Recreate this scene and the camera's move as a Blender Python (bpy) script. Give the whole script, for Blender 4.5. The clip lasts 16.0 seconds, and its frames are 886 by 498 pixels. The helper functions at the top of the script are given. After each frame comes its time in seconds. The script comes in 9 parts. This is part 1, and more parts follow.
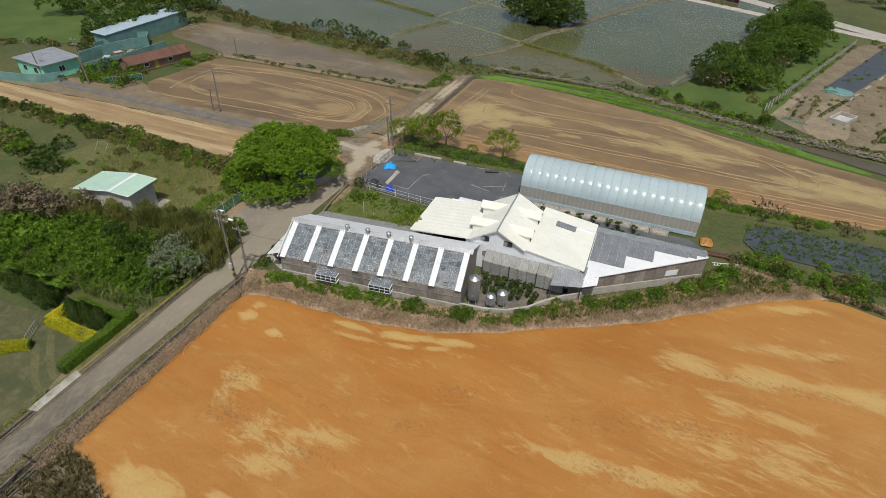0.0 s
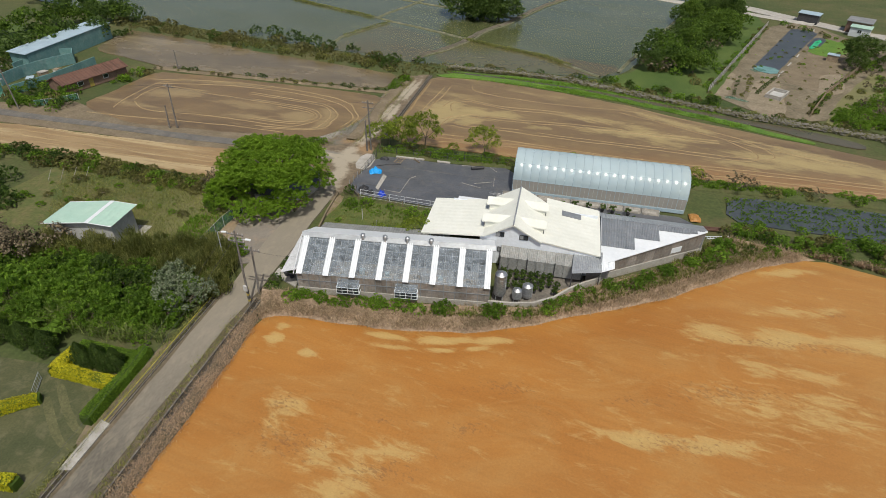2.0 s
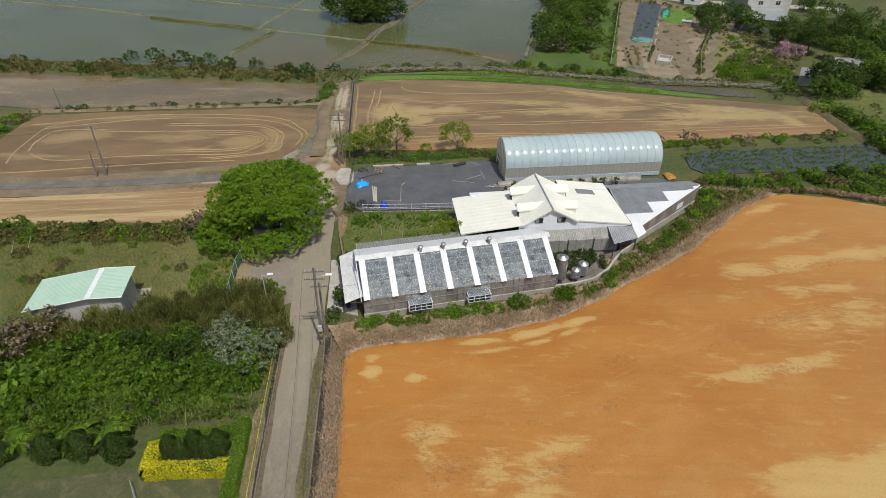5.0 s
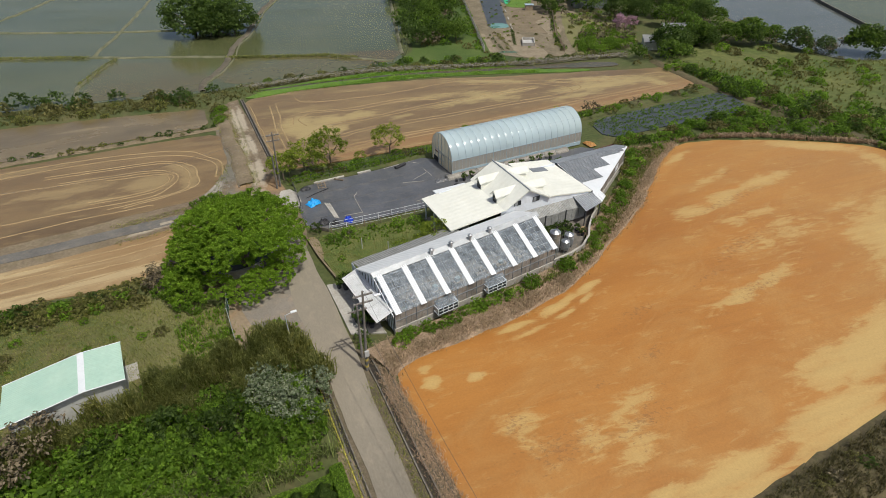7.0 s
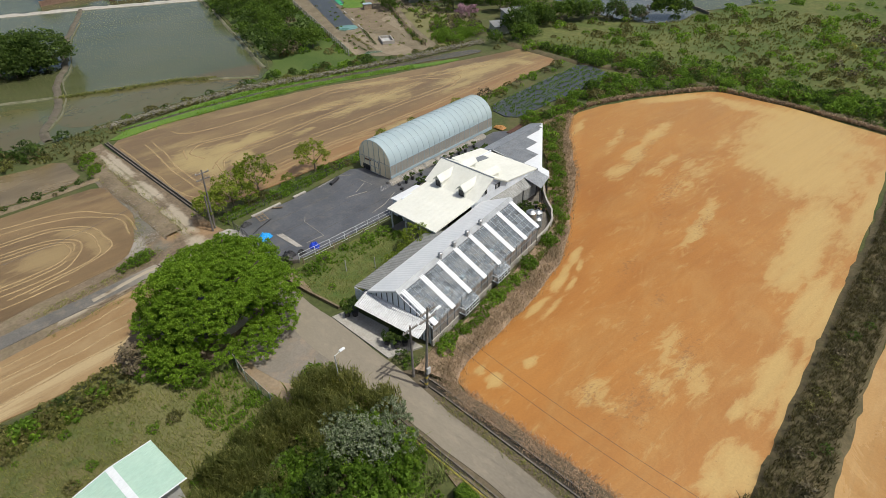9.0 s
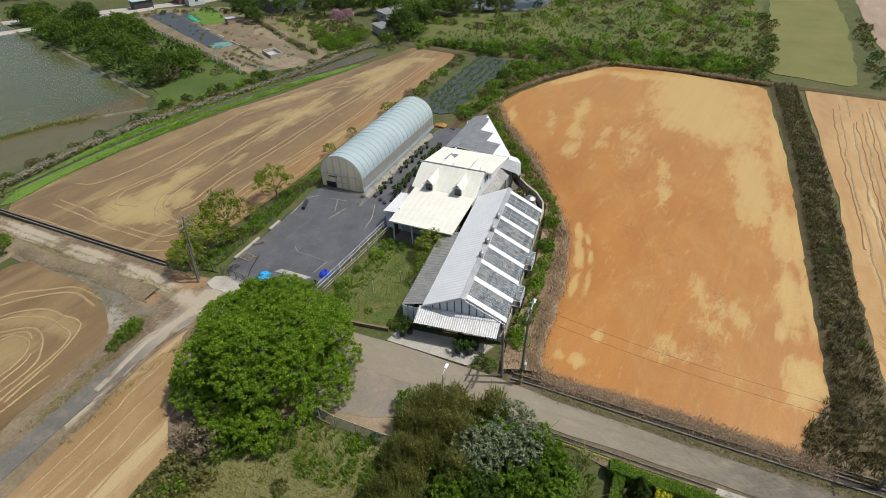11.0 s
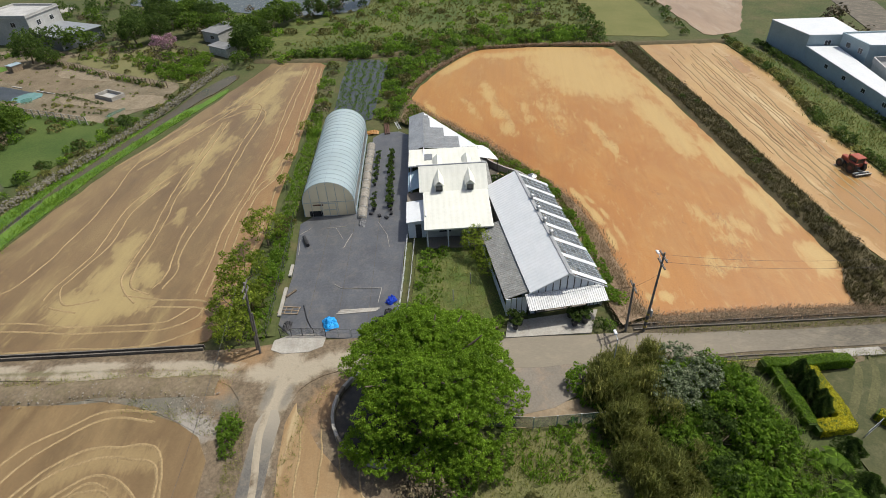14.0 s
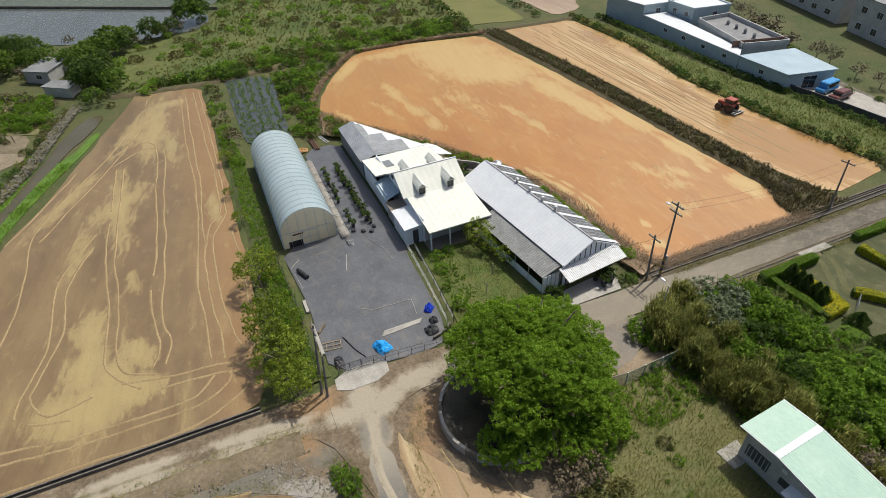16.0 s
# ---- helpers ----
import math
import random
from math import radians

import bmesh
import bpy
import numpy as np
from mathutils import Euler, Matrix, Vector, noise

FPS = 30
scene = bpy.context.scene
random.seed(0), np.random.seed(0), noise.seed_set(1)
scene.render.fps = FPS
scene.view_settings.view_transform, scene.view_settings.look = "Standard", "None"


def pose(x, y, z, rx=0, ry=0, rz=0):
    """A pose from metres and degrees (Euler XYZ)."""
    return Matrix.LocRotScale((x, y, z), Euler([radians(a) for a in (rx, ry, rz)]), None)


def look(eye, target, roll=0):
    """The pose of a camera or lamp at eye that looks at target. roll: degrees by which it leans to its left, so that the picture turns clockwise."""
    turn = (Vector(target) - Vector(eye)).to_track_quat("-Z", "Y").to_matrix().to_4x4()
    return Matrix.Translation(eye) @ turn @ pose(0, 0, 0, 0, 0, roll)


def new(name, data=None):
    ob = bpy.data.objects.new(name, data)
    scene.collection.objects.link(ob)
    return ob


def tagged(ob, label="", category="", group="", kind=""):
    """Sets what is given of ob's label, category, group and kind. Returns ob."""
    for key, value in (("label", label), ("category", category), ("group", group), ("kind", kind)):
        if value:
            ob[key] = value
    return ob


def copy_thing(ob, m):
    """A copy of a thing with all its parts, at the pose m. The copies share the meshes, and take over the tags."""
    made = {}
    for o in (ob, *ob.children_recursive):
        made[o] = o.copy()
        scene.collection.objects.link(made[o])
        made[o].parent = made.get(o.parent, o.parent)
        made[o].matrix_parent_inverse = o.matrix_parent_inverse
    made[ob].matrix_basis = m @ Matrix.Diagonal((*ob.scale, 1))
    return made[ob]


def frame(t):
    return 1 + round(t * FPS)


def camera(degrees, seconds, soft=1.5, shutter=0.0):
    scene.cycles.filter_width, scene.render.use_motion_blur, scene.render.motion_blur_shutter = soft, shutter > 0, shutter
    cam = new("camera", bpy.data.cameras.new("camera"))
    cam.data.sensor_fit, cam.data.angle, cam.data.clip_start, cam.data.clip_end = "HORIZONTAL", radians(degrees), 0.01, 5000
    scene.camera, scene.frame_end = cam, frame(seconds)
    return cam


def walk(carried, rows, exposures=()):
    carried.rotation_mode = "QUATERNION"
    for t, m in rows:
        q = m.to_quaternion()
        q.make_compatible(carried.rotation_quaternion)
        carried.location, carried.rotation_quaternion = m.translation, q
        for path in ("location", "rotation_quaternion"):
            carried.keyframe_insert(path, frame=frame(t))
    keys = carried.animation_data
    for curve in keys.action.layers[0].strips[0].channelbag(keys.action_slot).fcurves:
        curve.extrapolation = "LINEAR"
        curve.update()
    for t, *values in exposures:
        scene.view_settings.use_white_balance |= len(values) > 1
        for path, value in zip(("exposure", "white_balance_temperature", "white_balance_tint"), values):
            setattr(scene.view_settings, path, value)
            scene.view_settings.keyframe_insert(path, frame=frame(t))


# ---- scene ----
cam = camera(77.0, 16.0, soft=0.8)
METRES, EYE, TILT, LEAN, TURN = 129.82, 38.5, 0.0, 0.0, 20.4
ROWS = [
    (0.0, 0.0, 0.0, 0.0, 1.15, -35.78, -1.6),
    (0.5, -0.0159, 0.0002, -0.0005, -0.57, -35.74, -1.55),
    (1.0, -0.0337, 0.0014, -0.0011, -2.92, -35.71, -1.48),
    (1.5, -0.0534, 0.0037, -0.0018, -5.49, -35.65, -1.4),
    (2.0, -0.0746, 0.0071, -0.0024, -8.22, -35.6, -1.31),
    (2.5, -0.097, 0.0116, -0.0032, -11.15, -35.54, -1.2),
    (3.0, -0.121, 0.0177, -0.004, -14.08, -35.5, -1.08),
    (5.5, -0.2521, 0.0743, -0.0065, -31.14, -35.4, -0.24),
    (6.0, -0.2779, 0.0924, -0.0066, -36.16, -35.42, -0.03),
    (6.5, -0.3021, 0.1124, -0.0064, -41.28, -35.44, 0.23),
    (7.0, -0.3249, 0.1349, -0.0067, -46.54, -35.44, 0.47),
    (7.5, -0.3459, 0.1598, -0.0063, -51.9, -35.5, 0.67),
    (8.0, -0.364, 0.1865, -0.0059, -57.19, -35.61, 0.9),
    (8.5, -0.3795, 0.2155, -0.0052, -62.49, -35.71, 1.08),
    (9.0, -0.3927, 0.2463, -0.0043, -67.78, -35.85, 1.3),
    (9.5, -0.4038, 0.2789, -0.0034, -72.7, -35.94, 1.41),
    (12.0, -0.4193, 0.4518, 0.0006, -94.96, -36.55, 2.19),
    (12.5, -0.4156, 0.4865, 0.0023, -99.19, -36.71, 2.25),
    (13.0, -0.4091, 0.5234, 0.0042, -103.74, -36.89, 2.35),
    (13.5, -0.3993, 0.5594, 0.0062, -108.26, -37.1, 2.41),
    (14.0, -0.3868, 0.5948, 0.0082, -112.89, -37.29, 2.44),
    (14.5, -0.3711, 0.629, 0.0103, -117.71, -37.5, 2.5),
    (15.0, -0.3525, 0.6617, 0.0124, -122.75, -37.76, 2.56),
    (15.5, -0.3304, 0.6929, 0.0147, -128.39, -38.01, 2.52),
    (16.0, -0.305, 0.7217, 0.0165, -134.3, -38.26, 2.42),
]
walk(cam, [(t, pose(0, 0, EYE, TILT, LEAN, TURN) @ pose(METRES * x, METRES * y, METRES * z, 90 + pitch, roll, yaw)) for t, x, y, z, yaw, pitch, roll in ROWS], [(0.0, -0.11), (6.0, -0.06), (9.0, 0.0), (12.5, 0.05), (16.0, 0.09)])

# ---- daylight: high sun from the south-south-east, clear hazy sky ----
SUN_EL = radians(62)
sun_way = Vector((math.cos(SUN_EL) * 0.37, -math.cos(SUN_EL) * 0.93, math.sin(SUN_EL)))
sun_data = bpy.data.lights.new("sun", "SUN")
sun_data.energy, sun_data.angle, sun_data.color = 3.55, radians(0.6), (1.0, 0.965, 0.86)
sun_lamp = new("sun", sun_data)
sun_lamp.matrix_world = look((0, 0, 120), Vector((0, 0, 120)) - sun_way)
sky_world = bpy.data.worlds.new("sky")
scene.world = sky_world
sky_world.use_nodes = True
_n = sky_world.node_tree.nodes
_sky = _n.new("ShaderNodeTexSky")
_sky.sky_type, _sky.sun_disc = "NISHITA", False
_sky.sun_elevation, _sky.sun_rotation = SUN_EL, math.atan2(0.37, -0.93)
_sky.dust_density, _sky.air_density = 4.0, 1.0
sky_world.node_tree.links.new(_sky.outputs[0], _n["Background"].inputs[0])
_n["Background"].inputs[1].default_value = 0.098

# ---- materials ----
MATS = {}


def base_mat(name, rough=0.7, metal=0.0, spec=0.4):
    m = bpy.data.materials.new(name)
    m.use_nodes = True
    nt = m.node_tree
    p = nt.nodes["Principled BSDF"]
    p.inputs["Roughness"].default_value, p.inputs["Metallic"].default_value = rough, metal
    p.inputs["Specular IOR Level"].default_value = spec
    MATS[name] = m
    return m, nt, p


def where(nt, stretch=(1, 1, 1), turn=0.0):
    """The place in the world, turned and then stretched."""
    g = nt.nodes.new("ShaderNodeNewGeometry")
    out = g.outputs["Position"]
    for key, value in (("Rotation", (0, 0, radians(turn))), ("Scale", stretch)):
        mp = nt.nodes.new("ShaderNodeMapping")
        mp.inputs[key].default_value = value
        nt.links.new(out, mp.inputs["Vector"])
        out = mp.outputs[0]
    return out


def noise_at(nt, vec, scale, detail=4.0, rough=0.55, warp=0.0):
    n = nt.nodes.new("ShaderNodeTexNoise")
    n.inputs["Scale"].default_value, n.inputs["Detail"].default_value = scale, detail
    n.inputs["Roughness"].default_value, n.inputs["Distortion"].default_value = rough, warp
    nt.links.new(vec, n.inputs["Vector"])
    return n.outputs["Fac"]


def ramp(nt, fac, stops):
    r = nt.nodes.new("ShaderNodeValToRGB")
    e = r.color_ramp.elements
    while len(e) < len(stops):
        e.new(0.5)
    for k, (pos, c) in zip(e, stops):
        k.position = pos
        k.color = (*c, 1) if len(c) == 3 else c
    nt.links.new(fac, r.inputs[0])
    return r.outputs[0]


def mixed(nt, fac, a, b, mode="MIX"):
    m = nt.nodes.new("ShaderNodeMix")
    m.data_type, m.blend_type = "RGBA", mode
    for k, v in ((0, fac), (6, a), (7, b)):
        if isinstance(v, (int, float)):
            m.inputs[k].default_value = v
        elif isinstance(v, tuple):
            m.inputs[k].default_value = (*v, 1)
        else:
            nt.links.new(v, m.inputs[k])
    return m.outputs[2]


def bumped(nt, p, height, strength, dist=0.05):
    b = nt.nodes.new("ShaderNodeBump")
    b.inputs["Strength"].default_value, b.inputs["Distance"].default_value = strength, dist
    nt.links.new(height, b.inputs["Height"])
    nt.links.new(b.outputs[0], p.inputs["Normal"])


def slope(nt, turn, lo, hi, amount):
    """Rises from 0 at lo to amount at hi, along y after a turn."""
    sep = nt.nodes.new("ShaderNodeSeparateXYZ")
    nt.links.new(where(nt, (1, 1, 1), turn), sep.inputs[0])
    mr = nt.nodes.new("ShaderNodeMapRange")
    mr.interpolation_type = "SMOOTHSTEP"
    for k, val in zip((1, 2, 3, 4), (lo, hi, 0.0, amount)):
        mr.inputs[k].default_value = val
    nt.links.new(sep.outputs["Y"], mr.inputs[0])
    return mr.outputs[0]


def calc(nt, op, a, b):
    m = nt.nodes.new("ShaderNodeMath")
    m.operation = op
    for k, v in enumerate((a, b)):
        if isinstance(v, (int, float)):
            m.inputs[k].default_value = v
        else:
            nt.links.new(v, m.inputs[k])
    return m.outputs[0]


def smears(nt, rows):
    """Full strength along the middle of each smear (x0, y0, x1, y1, half width, strength), 0 outside."""
    g = nt.nodes.new("ShaderNodeNewGeometry")
    out = None
    for x0, y0, x1, y1, w, power in rows:
        mp = nt.nodes.new("ShaderNodeMapping")
        mp.vector_type = "TEXTURE"
        half = math.hypot(x1 - x0, y1 - y0) / 2
        mp.inputs["Location"].default_value = ((x0 + x1) / 2, (y0 + y1) / 2, 0)
        mp.inputs["Rotation"].default_value = (0, 0, math.atan2(y1 - y0, x1 - x0))
        mp.inputs["Scale"].default_value = (half * 1.12 + w * 1.6, w * 2.1, 50)
        nt.links.new(g.outputs["Position"], mp.inputs["Vector"])
        gr = nt.nodes.new("ShaderNodeTexGradient")
        gr.gradient_type = "SPHERICAL"
        nt.links.new(mp.outputs[0], gr.inputs[0])
        one = calc(nt, "MULTIPLY", gr.outputs["Fac"], power)
        out = one if out is None else calc(nt, "MAXIMUM", out, one)
    return out


def surface(name, c1, c2, scale=0.6, rough=0.75, metal=0.0, bump=0.25, fine=9.0, dirt=None, dirt_amount=0.35, spec=0.35, stretch=(1, 1, 1), per_object=0.0, grain=0.7, fade=None, stains=()):
    """Two-scale coloured surface: broad drift c1..c2, fine grain, stains of colour dirt."""
    m, nt, p = base_mat(name, rough, metal, spec)
    v = where(nt, stretch)
    big = noise_at(nt, v, scale, 5, 0.6)
    small = noise_at(nt, v, fine, 4, 0.65)
    col = ramp(nt, big, [(0.3, c1), (0.7, c2)])
    speck = ramp(nt, small, [(0.34, (0.66, 0.66, 0.66)), (0.66, (1.26, 1.26, 1.26))])
    col = mixed(nt, grain, col, speck, "MULTIPLY")
    if dirt:
        spot = ramp(nt, noise_at(nt, v, scale * 2.7, 7, 0.7, 0.4), [(0.5, (0, 0, 0)), (0.72, (dirt_amount,) * 3)])
        col = mixed(nt, spot, col, dirt)
    if per_object:
        oi = nt.nodes.new("ShaderNodeObjectInfo")
        d = ramp(nt, oi.outputs["Random"], [(0, (1 - per_object,) * 3), (1, (1 + per_object,) * 3)])
        col = mixed(nt, 1.0, col, d, "MULTIPLY")
    for tone, amount, rows in stains:
        s = calc(nt, "ADD", smears(nt, rows), calc(nt, "MULTIPLY", calc(nt, "SUBTRACT", noise_at(nt, v, 0.9, 8, 0.7, 0.5), 0.5), 1.3))
        col = mixed(nt, ramp(nt, s, [(0.12, (0, 0, 0)), (0.5, (amount,) * 3)]), col, tone)
    if fade:
        col = mixed(nt, slope(nt, *fade[:3], fade[4] if len(fade) > 4 else 1.0), col, fade[3])
    nt.links.new(col, p.inputs["Base Color"])
    bumped(nt, p, small, bump)
    return m


def mud(name, dark, mid, pale, turn=0.0, wet=0.35, level=0.60, streak=(0.05, 0.2, 1), drift=(), crumbs=0.6, coat=0.3, fade=(), silt=(), bits=(), puddles=(), clouds=0.35, warm=None):
    """Puddled paddy mud: smeared pale silt, dark crumbs, faint drag lines, wet sheen.
    drift: rows of (turn, from, to, amount) that make the silt thicker towards one side."""
    m, nt, p = base_mat(name, 0.5, 0.0, 0.5)
    p.inputs["Coat Weight"].default_value = coat
    p.inputs["Coat Roughness"].default_value, p.inputs["Coat IOR"].default_value = 0.5, 1.4
    v = where(nt, streak, turn)
    u = where(nt)
    a = noise_at(nt, v, 1.0, 10, 0.6, 0.35)
    for row in drift:
        ad = nt.nodes.new("ShaderNodeMath")
        nt.links.new(a, ad.inputs[0])
        nt.links.new(slope(nt, *row), ad.inputs[1])
        a = ad.outputs[0]
    soft = noise_at(nt, where(nt, (0.4, 1, 1), turn), 0.13, 8, 0.66, 0.4)
    col = ramp(nt, soft, [(0.33, dark), (0.62, mid)])
    if warm:
        col = mixed(nt, slope(nt, *warm[:4]), col, warm[4])
    cloud = noise_at(nt, where(nt, (0.5, 1, 1), turn - 12), 0.22, 9, 0.7, 1.2)
    col = mixed(nt, ramp(nt, cloud, [(0.46, (0, 0, 0)), (0.66, (clouds, clouds, clouds))]), col, pale)
    for row in fade:
        col = mixed(nt, slope(nt, *row), col, pale)
    col = mixed(nt, ramp(nt, a, [(level - 0.06, (0, 0, 0)), (level, (0.35, 0.35, 0.35)), (level + 0.03, (0.9, 0.9, 0.9))]), col, pale)
    col = mixed(nt, ramp(nt, a, [(0.26, (0.6, 0.6, 0.6)), (0.38, (0, 0, 0))]), col, dark)
    ragged = noise_at(nt, where(nt, (0.3, 1, 1), turn), 1.1, 9, 0.68, 0.6)
    if silt:
        s = calc(nt, "ADD", smears(nt, silt), calc(nt, "MULTIPLY", calc(nt, "SUBTRACT", ragged, 0.5), 1.5))
        s = calc(nt, "ADD", s, calc(nt, "MULTIPLY", calc(nt, "SUBTRACT", noise_at(nt, where(nt, (0.6, 1, 1), turn), 0.45, 6, 0.6, 0.8), 0.5), 0.7))
        col = mixed(nt, ramp(nt, s, [(0.10, (0, 0, 0)), (0.25, (0.34, 0.34, 0.34)), (0.35, (0.7, 0.7, 0.7)), (0.68, (0.96, 0.96, 0.96))]), col, pale)
    sheen = ramp(nt, soft, [(0.35, (wet,) * 3), (0.7, (min(0.85, wet + 0.16),) * 3)])
    if puddles:
        s = ramp(nt, calc(nt, "ADD", smears(nt, puddles), calc(nt, "MULTIPLY", calc(nt, "SUBTRACT", cloud, 0.5), 1.4)), [(0.2, (0, 0, 0)), (0.5, (0.9, 0.9, 0.9))])
        col = mixed(nt, s, col, dark)
        sheen = mixed(nt, s, sheen, (0.12, 0.12, 0.12))
    lines = noise_at(nt, where(nt, (0.03, 1.1, 1), turn), 1.6, 5, 0.6, 0.3)
    col = mixed(nt, 0.28, col, ramp(nt, lines, [(0.34, (0.82, 0.82, 0.82)), (0.5, (1, 1, 1)), (0.7, (1.1, 1.1, 1.1))]), "MULTIPLY")
    zone = ramp(nt, noise_at(nt, v, 2.2, 4, 0.6), [(0.49, (0, 0, 0)), (0.62, (crumbs,) * 3)])
    crumb = ramp(nt, noise_at(nt, where(nt, (0.55, 1.2, 1), turn), 2.4, 10, 0.72), [(0.56, (0, 0, 0)), (0.62, (1, 1, 1))])
    both = mixed(nt, 1.0, zone, crumb, "MULTIPLY")
    if bits:
        s = calc(nt, "ADD", smears(nt, [(*row, 1) for row in bits]), calc(nt, "MULTIPLY", calc(nt, "SUBTRACT", ragged, 0.5), 1.6))
        s = calc(nt, "ADD", calc(nt, "MULTIPLY", s, 0.16), noise_at(nt, where(nt, (0.6, 1.1, 1), turn + 14), 3.4, 6, 0.72, 0.4))
        both = ramp(nt, s, [(0.63, (0, 0, 0)), (0.70, (0.45, 0.45, 0.45))])
    col = mixed(nt, both, col, tuple(x * 0.5 + 0.02 for x in dark))
    fine = noise_at(nt, u, 5.0, 6, 0.72)
    col = mixed(nt, 0.5, col, ramp(nt, fine, [(0.36, (0.82, 0.82, 0.82)), (0.64, (1.14, 1.14, 1.14))]), "MULTIPLY")
    nt.links.new(col, p.inputs["Base Color"])
    nt.links.new(sheen, p.inputs["Roughness"])
    bumped(nt, p, fine, 0.3, 0.06)
    return m


def leafy(name, dark, light, trans=0.25, scale=0.25):
    """Foliage: each leaf its own tone, broad drift over the plant, light passing through."""
    m, nt, p = base_mat(name, 0.55, 0.0, 0.22)
    g = nt.nodes.new("ShaderNodeNewGeometry")
    col = ramp(nt, g.outputs["Random Per Island"], [(0.0, dark), (0.8, light), (1.0, tuple(min(1, x * 1.35) for x in light))])
    n = noise_at(nt, where(nt), scale, 3, 0.6)
    col = mixed(nt, 0.8, col, ramp(nt, n, [(0.3, (0.72, 0.76, 0.7)), (0.7, (1.2, 1.16, 1.1))]), "MULTIPLY")
    oi = nt.nodes.new("ShaderNodeObjectInfo")
    col = mixed(nt, 0.8, col, ramp(nt, oi.outputs["Random"], [(0, (0.78, 0.8, 0.75)), (1, (1.18, 1.12, 1.2))]), "MULTIPLY")
    nt.links.new(col, p.inputs["Base Color"])
    t = nt.nodes.new("ShaderNodeBsdfTranslucent")
    nt.links.new(col, t.inputs[0])
    mx = nt.nodes.new("ShaderNodeMixShader")
    mx.inputs[0].default_value = trans
    nt.links.new(p.outputs[0], mx.inputs[1])
    nt.links.new(t.outputs[0], mx.inputs[2])
    nt.links.new(mx.outputs[0], nt.nodes["Material Output"].inputs[0])
    return m


def sheer(name, tint, body, clear=0.5, rough=0.25, translucent=0.0, scale=0.8):
    """Glazing or plastic film: partly clear, partly a dusty glossy skin."""
    m, nt, p = base_mat(name, rough, 0.0, 0.6)
    v = where(nt)
    col = ramp(nt, noise_at(nt, v, scale, 5, 0.6), [(0.3, tuple(x * 0.85 for x in body)), (0.7, body)])
    nt.links.new(col, p.inputs["Base Color"])
    skin = p.outputs[0]
    if translucent:
        t = nt.nodes.new("ShaderNodeBsdfTranslucent")
        nt.links.new(col, t.inputs[0])
        mt = nt.nodes.new("ShaderNodeMixShader")
        mt.inputs[0].default_value = translucent
        nt.links.new(skin, mt.inputs[1])
        nt.links.new(t.outputs[0], mt.inputs[2])
        skin = mt.outputs[0]
    c = nt.nodes.new("ShaderNodeBsdfTransparent")
    c.inputs[0].default_value = (*tint, 1)
    mx = nt.nodes.new("ShaderNodeMixShader")
    nt.links.new(ramp(nt, noise_at(nt, v, scale * 2, 4, 0.6), [(0.3, (clear * 0.8,) * 3), (0.7, (min(1, clear * 1.15),) * 3)]), mx.inputs[0])
    nt.links.new(skin, mx.inputs[1])
    nt.links.new(c.outputs[0], mx.inputs[2])
    nt.links.new(mx.outputs[0], nt.nodes["Material Output"].inputs[0])
    return m


M_GROUND = surface("ground_grass", (0.042, 0.068, 0.017), (0.095, 0.095, 0.035), 0.07, 0.9, bump=0.8, fine=2.2, dirt=(0.135, 0.10, 0.055), dirt_amount=0.6)
M_MEADOW = surface("meadow_grass", (0.045, 0.08, 0.015), (0.115, 0.125, 0.038), 0.05, 0.95, bump=1.2, fine=0.8, dirt=(0.14, 0.13, 0.05), dirt_amount=0.5, grain=0.8)
M_BRIGHT = surface("bright_grass", (0.07, 0.15, 0.02), (0.12, 0.205, 0.028), 0.25, 0.9, bump=0.8, fine=3.0, dirt=(0.06, 0.09, 0.02))
M_ROUGH = surface("rough_weedy_grass", (0.06, 0.095, 0.022), (0.13, 0.118, 0.046), 0.3, 0.95, bump=1.0, fine=2.6, dirt=(0.17, 0.13, 0.07), dirt_amount=0.75, fade=(90, -62, -49, (0.19, 0.175, 0.08), 0.6))
M_FRONT = surface("front_lawn_grass", (0.06, 0.105, 0.02), (0.125, 0.135, 0.04), 0.5, 0.95, bump=0.8, fine=4.0, dirt=(0.14, 0.105, 0.055), dirt_amount=0.55)
M_BANK = surface("pale_straw_bank", (0.23, 0.16, 0.105), (0.36, 0.265, 0.185), 0.5, 0.95, bump=0.9, fine=4.0, dirt=(0.13, 0.115, 0.06), dirt_amount=0.6)
M_WORN = surface("worn_dry_turf", (0.075, 0.08, 0.034), (0.125, 0.12, 0.056), 0.8, 0.95, bump=0.3, fine=6.0)
M_FARPLOT = surface("far_plot_grass", (0.12, 0.13, 0.04), (0.17, 0.165, 0.06), 0.1, 0.95, bump=0.3, fine=3.0, dirt=(0.10, 0.12, 0.04), grain=0.4)
M_BUNDPALE = surface("dry_grass_bund", (0.085, 0.095, 0.05), (0.19, 0.18, 0.125), 0.5, 0.95, bump=0.9, fine=3.0, dirt=(0.06, 0.08, 0.025), dirt_amount=0.7)
M_BUNDSOIL = surface("dark_bund_soil", (0.07, 0.06, 0.03), (0.125, 0.10, 0.055), 0.5, 0.95, bump=0.9, fine=3.0, dirt=(0.05, 0.06, 0.02), dirt_amount=0.7)
M_PATHSOIL = surface("grey_path_soil", (0.075, 0.064, 0.045), (0.155, 0.135, 0.105), 0.6, 0.95, bump=1.0, fine=3.0, dirt=(0.05, 0.065, 0.025), dirt_amount=0.8)
